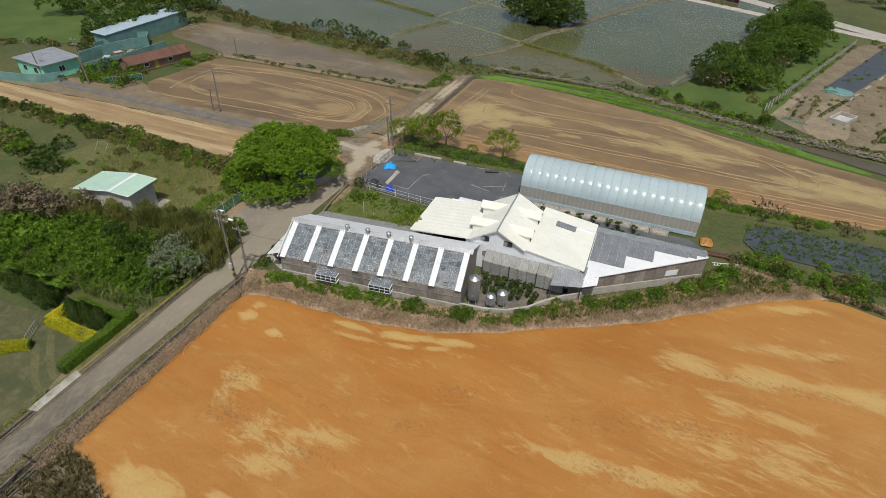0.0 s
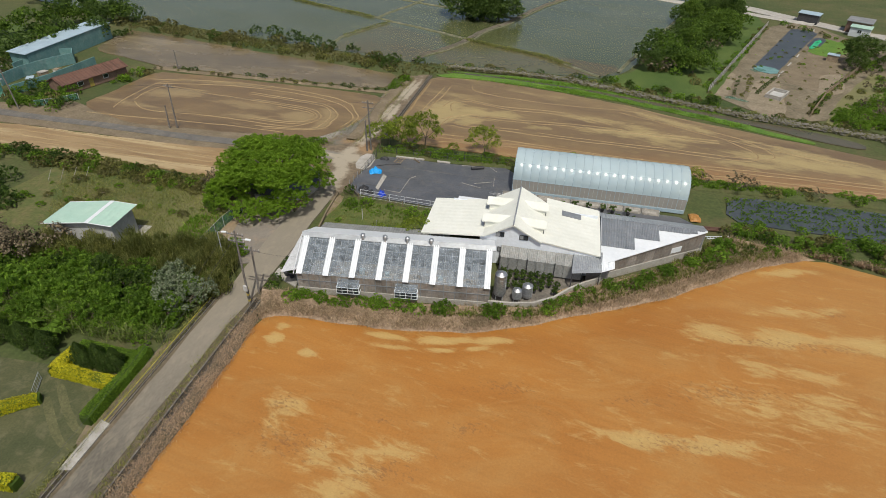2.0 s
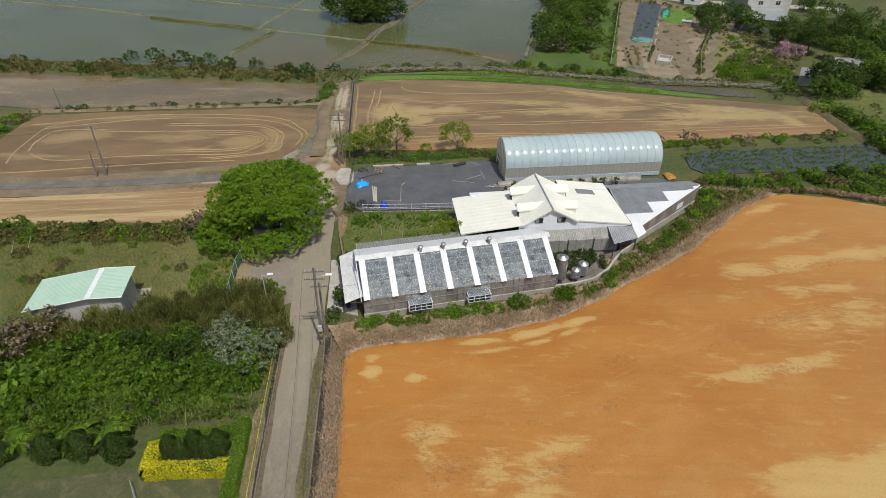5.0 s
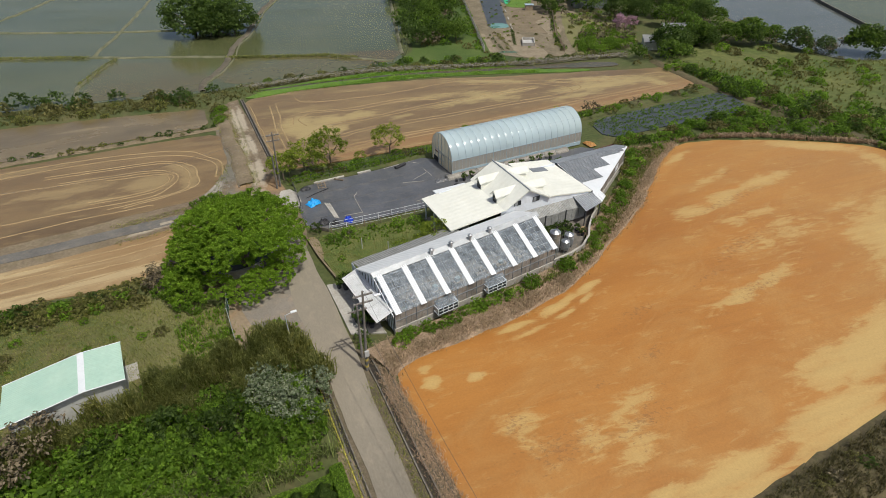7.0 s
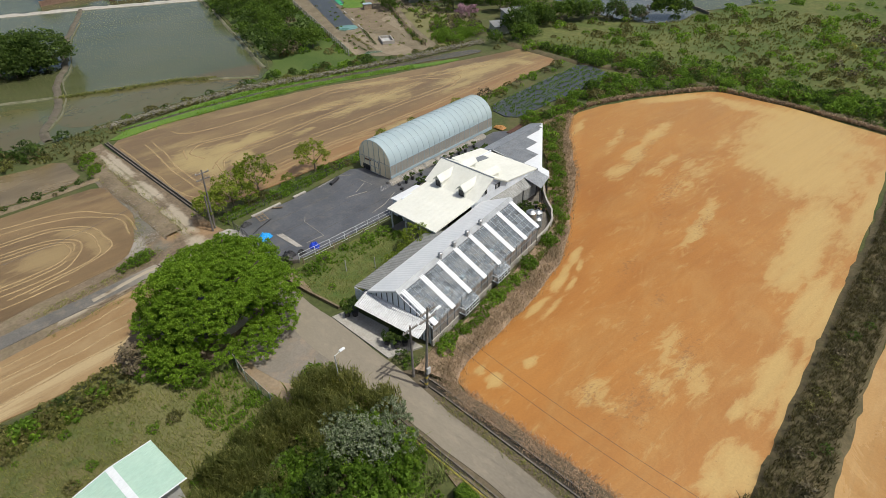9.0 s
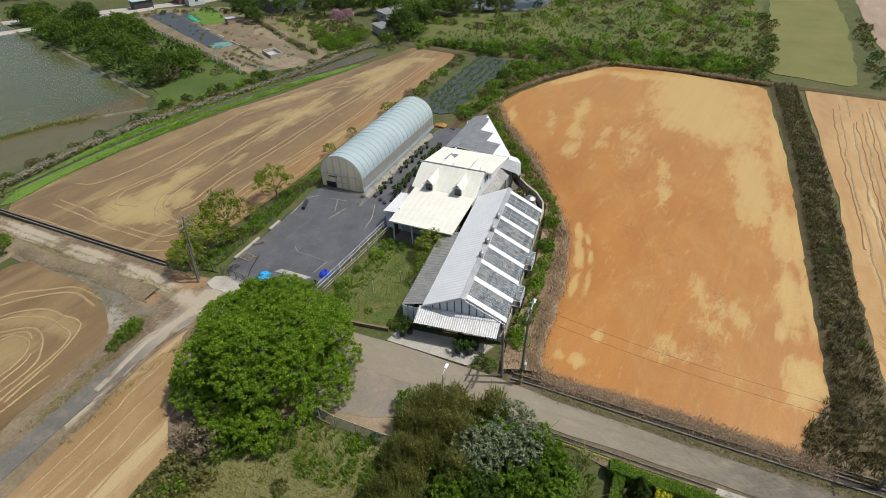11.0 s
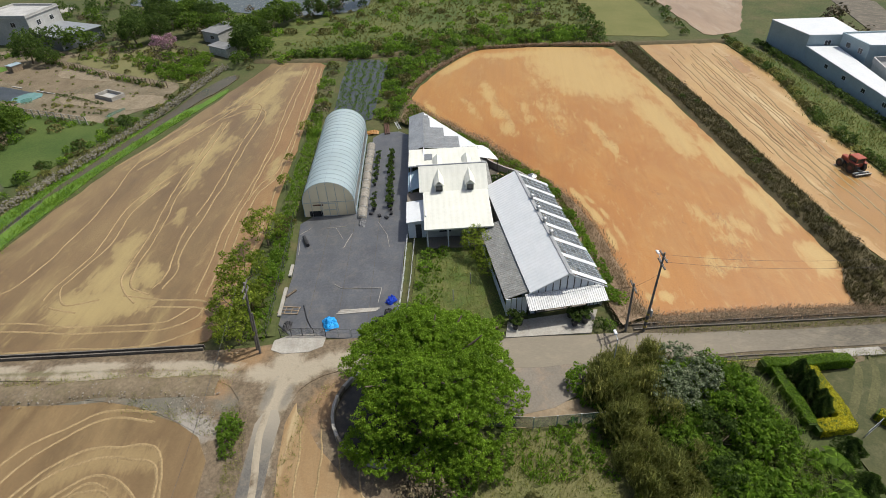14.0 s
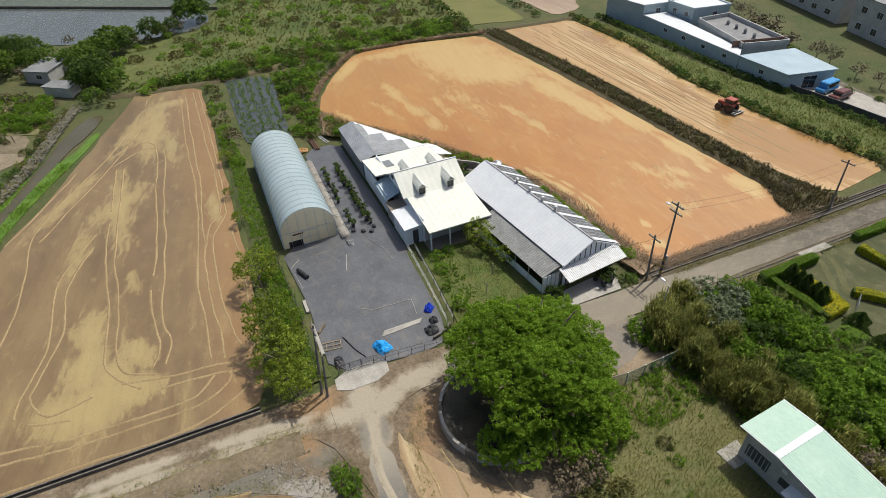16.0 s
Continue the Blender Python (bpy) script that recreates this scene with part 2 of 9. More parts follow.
M_LAWN = surface("mown_lawn", (0.05, 0.06, 0.024), (0.09, 0.09, 0.04), 0.25, 0.9, bump=0.4, fine=6.0, dirt=(0.19, 0.17, 0.10), dirt_amount=0.5, grain=0.5)
M_FARLAWN = surface("green_lawn", (0.042, 0.08, 0.014), (0.085, 0.12, 0.026), 0.12, 0.9, bump=0.6, fine=3.0, grain=0.6)
M_DRY = surface("dry_bank_soil", (0.135, 0.105, 0.068), (0.22, 0.175, 0.118), 0.35, 0.95, bump=0.9, fine=3.0, dirt=(0.14, 0.12, 0.06), dirt_amount=0.7)
M_VERGE = surface("roadside_soil", (0.085, 0.07, 0.045), (0.165, 0.13, 0.088), 0.6, 0.95, bump=0.9, fine=4.0, dirt=(0.055, 0.06, 0.025), dirt_amount=0.7)
M_DIRT = surface("dirt_track", (0.18, 0.135, 0.088), (0.285, 0.225, 0.155), 0.3, 0.95, bump=0.4, fine=3.0, dirt=(0.28, 0.165, 0.085), dirt_amount=0.5, grain=0.45)
LANE_DUST = [(-57, 69.4, -50, 70.0, 0.6, 0.9), (-50, 70.0, -44, 70.2, 0.65, 1), (-44, 70.2, -40.5, 69.4, 0.8, 1), (-40.5, 69.4, -38.4, 66.5, 0.8, 1), (-38.4, 66.5, -38.2, 62, 0.9, 0.9), (-41, 70, -36.5, 69.2, 1.1, 1), (-38.4, 62, -38.6, 58, 1.2, 0.7)]
RUT_DUST = [(-36.5, 107, -37.1, 93, 0.4, 0.9), (-37.1, 93, -37.3, 84, 0.4, 0.9), (-37.3, 84, -38.4, 73, 0.45, 0.9), (-37.7, 107, -38.2, 93, 0.4, 0.9), (-38.2, 93, -38.6, 84, 0.4, 0.9), (-38.6, 84, -39.3, 73, 0.45, 0.9), (-39, 73, -39.6, 70, 0.8, 0.8)]
LANE_ORANGE = [(-37.5, 76, -37, 72, 1.2, 0.8), (-41.5, 74.5, -39.5, 77, 0.8, 0.8), (-44, 66, -42, 63, 1.6, 0.8), (-48, 66.5, -42.5, 66.5, 0.8, 0.6), (-41, 62, -40, 57, 1.2, 0.7)]
LANE_GREY = [(-41.2, 95, -41.4, 84, 1.0, 0.8), (-41.4, 84, -42.4, 77, 1.1, 0.85), (-40.4, 105, -41, 95, 0.8, 0.7), (-43, 73.4, -41, 75.6, 0.8, 0.7)]
M_CROSS = surface("crossing_soil", (0.12, 0.092, 0.062), (0.215, 0.165, 0.112), 0.45, 0.95, bump=1.2, fine=3.0, dirt=(0.105, 0.09, 0.055), dirt_amount=0.6, grain=0.8, stains=[((0.145, 0.14, 0.115), 0.85, LANE_GREY), ((0.30, 0.185, 0.095), 0.7, LANE_ORANGE), ((0.15, 0.14, 0.075), 0.7, [(-37.4, 105, -37.9, 84, 0.25, 0.9)]), ((0.37, 0.325, 0.25), 0.85, LANE_DUST + RUT_DUST), ((0.32, 0.30, 0.27), 0.8, [(-45.2, 74.8, -44, 78, 0.8, 1)]), ((0.16, 0.15, 0.13), 0.7, [(-43.6, 69.4, -40.6, 68.6, 0.3, 0.8), (-43.8, 71, -40, 70.4, 0.3, 0.8)])])
M_PALESAND = surface("pale_garden_sand", (0.18, 0.148, 0.10), (0.28, 0.232, 0.165), 0.4, 0.95, bump=0.5, fine=3.0, dirt=(0.14, 0.105, 0.06), dirt_amount=0.6)
M_SAND = surface("garden_sand", (0.115, 0.096, 0.06), (0.215, 0.18, 0.125), 0.25, 0.95, bump=0.5, fine=2.0, dirt=(0.17, 0.13, 0.08), dirt_amount=0.8)
M_CONC = surface("road_concrete", (0.098, 0.088, 0.071), (0.152, 0.136, 0.109), 0.35, 0.9, bump=0.3, fine=4.5, dirt=(0.27, 0.23, 0.17), dirt_amount=0.75, stretch=(1.3, 0.6, 1), grain=0.7, fade=(0, 10, 34, (0.28, 0.245, 0.19), 0.65))
M_FORE = surface("forecourt_concrete", (0.17, 0.15, 0.125), (0.22, 0.195, 0.165), 0.3, 0.9, bump=0.2, fine=5.0, dirt=(0.33, 0.24, 0.16), dirt_amount=0.5, grain=0.35)
M_PALECONC = surface("pale_concrete", (0.30, 0.285, 0.255), (0.42, 0.40, 0.365), 0.6, 0.85, bump=0.2, fine=6.0, dirt=(0.25, 0.21, 0.17), dirt_amount=0.6, grain=0.4)
M_ASPH = surface("asphalt", (0.098, 0.094, 0.087), (0.155, 0.147, 0.133), 0.3, 0.9, bump=0.3, fine=8.0, dirt=(0.28, 0.23, 0.17), dirt_amount=0.5, fade=(90, -50, -42, (0.33, 0.295, 0.235)), grain=0.6)
M_DITCH = surface("ditch_concrete", (0.11, 0.10, 0.085), (0.19, 0.17, 0.145), 0.8, 0.9, bump=0.3, fine=6.0, dirt=(0.06, 0.05, 0.04), dirt_amount=0.8)
# wet bed; near-black also puts a deep ditch's shade into the colour
M_WETDARK = surface("ditch_bed", (0.025, 0.022, 0.018), (0.06, 0.05, 0.035), 0.8, 0.3, bump=0.3, fine=4.0)
M_STONE = surface("bank_stone", (0.13, 0.122, 0.10), (0.24, 0.22, 0.185), 1.2, 0.9, bump=0.5, fine=4.0, dirt=(0.10, 0.12, 0.05), dirt_amount=0.6, per_object=0.25)
SILT_WEST = [(-24.5, 34.4, -19.6, 34.4, 0.3, 0.95), (-19.6, 34.4, -13.6, 35.7, 0.36, 0.95), (-13.6, 35.7, -10.3, 36.6, 0.36, 0.85), (-18.1, 33.5, -14.8, 34.2, 0.24, 0.75), (-14.8, 34.2, -11.9, 35.4, 0.24, 0.75), (-23.6, 33.1, -17.9, 33.3, 0.24, 0.65), (-32.6, 31.5, -32.1, 31.6, 0.6, 0.9), (-29.1, 30.6, -28.0, 30.6, 0.36, 0.85), (-32.6, 33.3, -32.0, 33.3, 0.4, 0.6), (-28.8, 24.9, -26.3, 24.6, 1.0, 0.5), (-22.6, 18.4, -19, 19.7, 1.1, 0.48), (-20.7, 21.8, -15.6, 22.6, 0.8, 0.5), (-22, 21.6, -24.5, 20.2, 1.1, 0.4), (-1.7, 27.7, 3.5, 28, 0.6, 0.8), (3.5, 28, 10.9, 29.1, 0.6, 0.7)]
SILT_MID = [(8, 32.8, 14.1, 34, 1.8, 0.55), (14.1, 34, 20.2, 34.1, 1.7, 0.55), (9.4, 38.4, 14.1, 38.5, 0.8, 0.65), (14.1, 38.5, 19.2, 38.6, 0.8, 0.65), (6.9, 42.2, 12.4, 42.2, 0.9, 1), (13, 42.6, 18.9, 43.6, 0.85, 1), (18.9, 43.6, 30.5, 44.4, 0.8, 1), (13.4, 46.6, 23.3, 49, 0.6, 0.65), (15.4, 53.6, 22.4, 55.6, 0.5, 0.95), (24.5, 34.7, 32.7, 35.1, 0.6, 0.65), (-27.7, 22.4, -25.5, 23.8, 1.0, 0.4)]
SILT_FAR = [(34.2, 53.2, 46.7, 44, 1.0, 0.95), (44.6, 39.5, 46.2, 18.4, 1.6, 0.9), (36.7, 30.8, 37.2, 18.5, 3.2, 1), (25.5, 24.6, 21.1, 20.1, 3.2, 0.95), (29.6, 30.6, 21.6, 22.4, 3, 0.9), (33.3, 21.7, 18.6, 18.3, 2.2, 0.95), (18.6, 18.3, 4.5, 17.5, 1.7, 0.95), (4.5, 17.5, -3.1, 17, 1.4, 0.9), (45, 43, 44.7, 33, 1.5, 0.7), (42, 30, 25, 21.8, 4.2, 1.25), (46, 29, 38, 23, 3.6, 1.25), (17, 18.4, -2.4, 16.4, 1.3, 1.2)]
SILT_SOUTH = [(2.7, 14.2, -9.8, 14.1, 0.9, 1), (-9.8, 14, -21.6, 13.9, 0.8, 0.95), (3, 12.6, -11.9, 12.4, 0.8, 0.9), (-11.9, 12.4, -21, 11.8, 0.7, 0.85), (-19.5, 15, -23.6, 14.8, 0.4, 0.8), (-25.6, 13.8, -28.7, 11.8, 1.2, 1), (-28.1, 14.1, -30.2, 13.3, 0.7, 0.8), (40, 13.8, 3, 13.6, 1.2, 0.7), (40, 20, 20, 16, 2, 0.5)]
SILT_NORTH = [(-28.2, 95.4, -29.3, 90.3, 2, 1), (-26.8, 92.7, -28.6, 87.4, 1.6, 1), (-27.5, 90, -24, 90.5, 1.5, 0.9), (-15.6, 92.6, -20.8, 92.6, 1.2, 0.9), (-21, 92.3, -25.8, 93.3, 1.4, 0.95), (18, 90.3, -6.3, 89.9, 1.1, 0.7), (11.1, 87.5, 3, 93.5, 1.6, 0.8), (3, 93.5, -8, 95.5, 1, 0.5), (18, 86.7, 40.9, 84.5, 1.4, 0.85), (29.1, 82.9, 16.1, 83.1, 1, 0.6), (40.9, 84.5, 41, 80.4, 1.2, 0.8), (-21.8, 88.9, -25, 87.4, 1, 0.9), (-4.2, 78.9, 6.2, 78.2, 0.8, 0.5), (-9.1, 89, -13.7, 88.4, 0.6, 0.5), (2.3, 102.1, 20, 93, 0.9, 0.6), (20, 93, 46, 83, 1.2, 0.6)]
SILT_BROWN = [(-54, 82.2, -51, 82, 1.6, 0.95), (-47, 84, -47.6, 79, 0.8, 0.75), (-49.5, 86.8, -47.4, 84.5, 0.8, 0.75), (-70, 85.5, -56, 84.5, 1.2, 0.6), (-83, 86, -74, 88, 1.5, 0.85), (-66, 80.5, -54, 80, 0.8, 0.5), (-86, 93.5, -60, 95, 0.8, 0.5)]
BITS = [(-29.5, 21.2, -22.5, 21.6, 1.3), (-29, 24, -27.5, 25.5, 1.0), (-13.5, 30.2, -7, 31.3, 0.6), (-15, 25.2, -10.5, 26.2, 0.6), (-2, 27.2, 11, 28.7, 0.7), (-21, 24.8, -17, 25.5, 0.4), (2, 33, 16, 36, 1.0), (5.4, 41.2, 28, 43.6, 0.6), (-3, 31.2, 5, 32.6, 0.5), (20, 47.5, 24, 48.5, 0.5), (-22, 19.4, -15, 21.6, 1.0)]
M_RUBBLE = surface("pale_rubble", (0.19, 0.17, 0.14), (0.29, 0.26, 0.22), 1.0, 0.95, bump=0.4, fine=5.0)
M_ORANGE = mud("orange_mud", (0.292, 0.112, 0.014), (0.352, 0.148, 0.0225), (0.43, 0.287, 0.098), 8, 0.5, 0.80, (0.06, 0.24, 1), [(90, 10, 50, 0.05)], 0.8, 0.4, [(90, -10, 46, 0.24), (180, -30, -14, 0.10)], SILT_WEST + [(*r[:5], r[5] * 0.72) for r in SILT_MID] + SILT_FAR + SILT_SOUTH, BITS, clouds=0.24)
M_TANMUD = mud("tan_mud", (0.128, 0.08, 0.036), (0.20, 0.132, 0.06), (0.345, 0.262, 0.112), 9, 0.45, 0.66, (0.03, 0.13, 1), (), 0.4, 0.5, (), SILT_NORTH, clouds=0.2, warm=(180, -84, -77, 0.75, (0.27, 0.145, 0.052)))
M_SECOND = mud("second_field_mud", (0.33, 0.17, 0.045), (0.43, 0.27, 0.10), (0.52, 0.385, 0.19), -2, 0.3, 0.56, (0.02, 0.35, 1), (), 0.5, 0.4, puddles=[(-13, 1, -33, 0, 4.5, 1), (38, -6, 24, -5, 1.5, 0.7), (10, -2.5, -10, -1.5, 1.2, 0.6)])
M_STRIP = mud("strip_field_mud", (0.215, 0.135, 0.06), (0.29, 0.195, 0.092), (0.40, 0.305, 0.165), 2, 0.5, 0.55, (0.03, 0.45, 1), (), 0.6, warm=(90, -64, -52, 0.85, (0.26, 0.16, 0.068)))
M_WETMUD = mud("flooded_mud", (0.12, 0.088, 0.042), (0.17, 0.127, 0.066), (0.25, 0.195, 0.11), 8, 0.18, 0.6, (0.03, 0.2, 1), (), 0.2)
M_FIELDA = mud("west_tan_mud", (0.12, 0.075, 0.031), (0.195, 0.126, 0.055), (0.28, 0.2, 0.09), 3, 0.4, 0.66, (0.03, 0.15, 1), [(90, -70, -95, 0.05)], 0.4, 0.5, (), SILT_BROWN)
M_SILT = surface("silt_ridge", (0.25, 0.178, 0.09), (0.35, 0.258, 0.136), 0.35, 0.8, bump=0.4, fine=5.0)


def water_mat(name, c1, c2):
    m, nt, p = base_mat(name, 0.16, 0.0, 0.35)
    v = where(nt)
    col = ramp(nt, noise_at(nt, v, 0.045, 5, 0.6, 0.6), [(0.3, c1), (0.68, c2)])
    weed = ramp(nt, noise_at(nt, v, 0.3, 8, 0.7, 0.8), [(0.52, (0, 0, 0)), (0.68, (0.5, 0.5, 0.5))])
    nt.links.new(mixed(nt, weed, col, (0.055, 0.075, 0.02)), p.inputs["Base Color"])
    nt.links.new(ramp(nt, noise_at(nt, where(nt, (0.25, 1, 1), 20), 0.12, 4, 0.6), [(0.35, (0.1, 0.1, 0.1)), (0.7, (0.24, 0.24, 0.24))]), p.inputs["Roughness"])
    bumped(nt, p, noise_at(nt, v, 0.08, 2), 0.01, 0.02)
    return m


M_WATER = water_mat("paddy_water", (0.072, 0.082, 0.034), (0.105, 0.11, 0.052))
M_WATERBROWN = water_mat("brown_shallow_water", (0.105, 0.078, 0.028), (0.11, 0.11, 0.05))
M_CANAL = water_mat("canal_water", (0.075, 0.062, 0.034), (0.105, 0.09, 0.055))
M_POND = water_mat("pond_water", (0.09, 0.10, 0.095), (0.115, 0.122, 0.115))
M_WEEDMAT = surface("black_ground_cloth", (0.066, 0.07, 0.079), (0.112, 0.117, 0.128), 0.3, 0.4, spec=0.7, bump=0.3, fine=4.0, dirt=(0.19, 0.17, 0.145), dirt_amount=0.5, grain=0.55)
M_BEDCLOTH = surface("dark_bed_cloth", (0.04, 0.048, 0.058), (0.072, 0.083, 0.098), 0.3, 0.5, bump=0.2, fine=3.0, dirt=(0.05, 0.075, 0.025), dirt_amount=0.6, spec=0.5)
M_CREAM = surface("cream_roof_coating", (0.62, 0.63, 0.575), (0.69, 0.695, 0.64), 0.4, 0.7, bump=0.1, fine=2.5, dirt=(0.62, 0.60, 0.49), dirt_amount=0.3, grain=0.12)
M_WHITE = surface("white_painted_steel", (0.61, 0.64, 0.67), (0.69, 0.71, 0.735), 0.5, 0.45, bump=0.08, fine=3.0, dirt=(0.6, 0.6, 0.58), dirt_amount=0.2, grain=0.12)
M_WHITEWALL = surface("blue_white_wall_panel", (0.66, 0.71, 0.78), (0.76, 0.80, 0.85), 0.5, 0.55, bump=0.08, fine=3.0, dirt=(0.45, 0.45, 0.43), dirt_amount=0.3, grain=0.15)
M_GREYSTEEL = surface("grey_galvanised_sheet", (0.30, 0.32, 0.34), (0.42, 0.44, 0.46), 0.6, 0.45, 0.4, bump=0.08, fine=4.0, dirt=(0.22, 0.20, 0.17), dirt_amount=0.4, grain=0.3)
M_DARKSHEET = surface("dark_corrugated_sheet", (0.155, 0.172, 0.19), (0.235, 0.252, 0.272), 0.8, 0.5, 0.1, bump=0.1, fine=4.0, dirt=(0.26, 0.22, 0.18), dirt_amount=0.3, grain=0.35)
M_FIBRE = surface("brown_stained_fibre_panel", (0.16, 0.14, 0.125), (0.28, 0.255, 0.23), 0.9, 0.55, bump=0.1, fine=5.0, dirt=(0.22, 0.14, 0.08), dirt_amount=0.6, per_object=0.18)
M_PALEFIBRE = surface("pale_fibre_panel", (0.40, 0.40, 0.38), (0.52, 0.52, 0.50), 0.9, 0.5, bump=0.1, fine=5.0, dirt=(0.32, 0.28, 0.22), dirt_amount=0.5, per_object=0.1)
M_GREYFIBRE = surface("grey_translucent_sheet", (0.20, 0.205, 0.20), (0.29, 0.295, 0.285), 0.9, 0.45, bump=0.1, fine=5.0, dirt=(0.18, 0.15, 0.12), dirt_amount=0.5, per_object=0.12)
M_STEEL = surface("stainless_steel", (0.42, 0.43, 0.44), (0.56, 0.57, 0.58), 0.8, 0.42, 0.9, bump=0.05, fine=6.0)
M_FRAME = surface("dark_window_frame", (0.05, 0.05, 0.055), (0.08, 0.08, 0.085), 2.0, 0.5, bump=0.05)
M_AWNING = surface("pale_grey_awning_sheet", (0.50, 0.51, 0.52), (0.60, 0.61, 0.62), 0.6, 0.5, 0.1, bump=0.08, fine=4.0, dirt=(0.30, 0.29, 0.27), dirt_amount=0.4, grain=0.3)
M_POST = surface("galvanised_post", (0.40, 0.42, 0.43), (0.52, 0.54, 0.55), 2.0, 0.5, 0.3, bump=0.05)
M_PANE = surface("dark_window_pane", (0.02, 0.025, 0.03), (0.05, 0.055, 0.06), 2.0, 0.08, bump=0.0, spec=0.6)
M_BLUETARP = surface("blue_tarpaulin", (0.01, 0.24, 0.62), (0.02, 0.33, 0.75), 1.0, 0.45, bump=0.5, fine=5.0)
M_BLACKPLASTIC = surface("black_plastic", (0.02, 0.02, 0.022), (0.05, 0.05, 0.055), 1.5, 0.45, bump=0.2)
M_WOOD = surface("weathered_wood", (0.20, 0.15, 0.10), (0.34, 0.27, 0.19), 1.2, 0.8, bump=0.3, fine=9.0, per_object=0.2)
M_BARK = surface("bark", (0.11, 0.085, 0.06), (0.20, 0.16, 0.12), 2.0, 0.9, bump=0.8, fine=7.0)
M_PALEBARK = surface("pale_palm_trunk", (0.34, 0.32, 0.28), (0.46, 0.44, 0.39), 2.0, 0.85, bump=0.4, fine=7.0)
M_POLE = surface("tarred_pole", (0.13, 0.12, 0.11), (0.21, 0.195, 0.18), 1.0, 0.85, bump=0.3, fine=8.0)
M_MINT = surface("mint_roof_sheet", (0.33, 0.49, 0.41), (0.39, 0.54, 0.45), 0.5, 0.5, bump=0.1, fine=3.0, dirt=(0.36, 0.48, 0.38), dirt_amount=0.3, grain=0.15)
M_TEAL = surface("teal_wall_sheet", (0.09, 0.20, 0.20), (0.15, 0.28, 0.27), 0.4, 0.6, bump=0.1, fine=3.0, dirt=(0.30, 0.36, 0.33), dirt_amount=0.5, grain=0.3)
M_MINTWALL = surface("bright_mint_wall", (0.20, 0.55, 0.40), (0.28, 0.62, 0.48), 0.4, 0.6, bump=0.1, fine=3.0, grain=0.25)
M_BLUEROOF = surface("pale_blue_roof_sheet", (0.30, 0.40, 0.47), (0.38, 0.48, 0.54), 0.4, 0.45, bump=0.1, fine=3.0, dirt=(0.36, 0.42, 0.45), dirt_amount=0.4, grain=0.2)
M_BLUEWALL = surface("grey_blue_factory_wall", (0.31, 0.40, 0.44), (0.38, 0.47, 0.50), 0.4, 0.6, bump=0.1, fine=3.0, dirt=(0.32, 0.36, 0.38), dirt_amount=0.5, grain=0.2)
M_REDTILE = surface("old_red_roof_tile", (0.095, 0.05, 0.036), (0.155, 0.08, 0.058), 0.6, 0.85, bump=0.3, fine=4.0, dirt=(0.10, 0.08, 0.07), dirt_amount=0.6, per_object=0.25, grain=0.4)
M_BRICK = surface("brown_brick", (0.16, 0.10, 0.075), (0.23, 0.15, 0.11), 0.6, 0.9, bump=0.3, fine=4.0)
M_GREYWALL = surface("grey_render_wall", (0.36, 0.36, 0.35), (0.48, 0.48, 0.47), 0.4, 0.85, bump=0.15, fine=3.0, dirt=(0.26, 0.26, 0.25), dirt_amount=0.5, grain=0.25)
M_DARKROOF = surface("dark_grey_roof", (0.15, 0.155, 0.16), (0.24, 0.245, 0.25), 0.4, 0.6, bump=0.15, fine=3.0, dirt=(0.30, 0.29, 0.27), dirt_amount=0.4, grain=0.3)
M_REDPAINT = surface("red_paint", (0.32, 0.065, 0.045), (0.42, 0.11, 0.07), 1.0, 0.4, bump=0.05, dirt=(0.40, 0.20, 0.09), dirt_amount=0.6)
M_RUBBER = surface("muddy_rubber", (0.03, 0.028, 0.025), (0.09, 0.07, 0.05), 1.5, 0.85, bump=0.3)
M_BLUEPAINT = surface("blue_paint", (0.05, 0.25, 0.55), (0.08, 0.32, 0.62), 1.0, 0.4, bump=0.05)
M_DARKRED = surface("dark_red_paint", (0.10, 0.03, 0.03), (0.15, 0.05, 0.045), 1.0, 0.35, bump=0.05)
M_GLASS = sheer("dusty_roof_glass", (0.90, 0.93, 0.95), (0.40, 0.45, 0.50), 0.79, 0.14)
M_FILM = sheer("greenhouse_film", (0.92, 0.96, 0.99), (0.76, 0.93, 1.0), 0.26, 0.24, 0.42, 0.3)
M_FILMEND = sheer("aged_greenhouse_film", (0.95, 0.92, 0.86), (0.90, 0.78, 0.60), 0.22, 0.4, 0.6)
M_SIDEFILM = sheer("dusty_side_film", (0.90, 0.88, 0.84), (0.52, 0.50, 0.46), 0.25, 0.4, 0.3)
M_NET = sheer("green_fence_net", (0.85, 0.9, 0.87), (0.10, 0.26, 0.20), 0.7, 0.8)
M_MESH = sheer("wire_mesh", (1, 1, 1), (0.25, 0.25, 0.24), 0.82, 0.6)

L_TREE = leafy("big_tree_leaves", (0.125, 0.222, 0.018), (0.235, 0.392, 0.035), 0.58, 0.5)
L_GREEN = leafy("shrub_leaves", (0.115, 0.21, 0.028), (0.26, 0.42, 0.06), 0.75)
L_WOOD = leafy("woodland_leaves", (0.068, 0.125, 0.02), (0.17, 0.27, 0.042), 0.65)
L_LIGHT = leafy("light_green_leaves", (0.105, 0.205, 0.021), (0.23, 0.38, 0.042), 0.65)
L_YARD = leafy("yard_tree_leaves", (0.12, 0.185, 0.02), (0.27, 0.35, 0.045), 0.6)
L_DARK = leafy("dark_green_leaves", (0.05, 0.092, 0.021), (0.12, 0.19, 0.042), 0.65)
L_OLIVE = leafy("olive_scrub_leaves", (0.085, 0.088, 0.026), (0.18, 0.175, 0.06), 0.35)
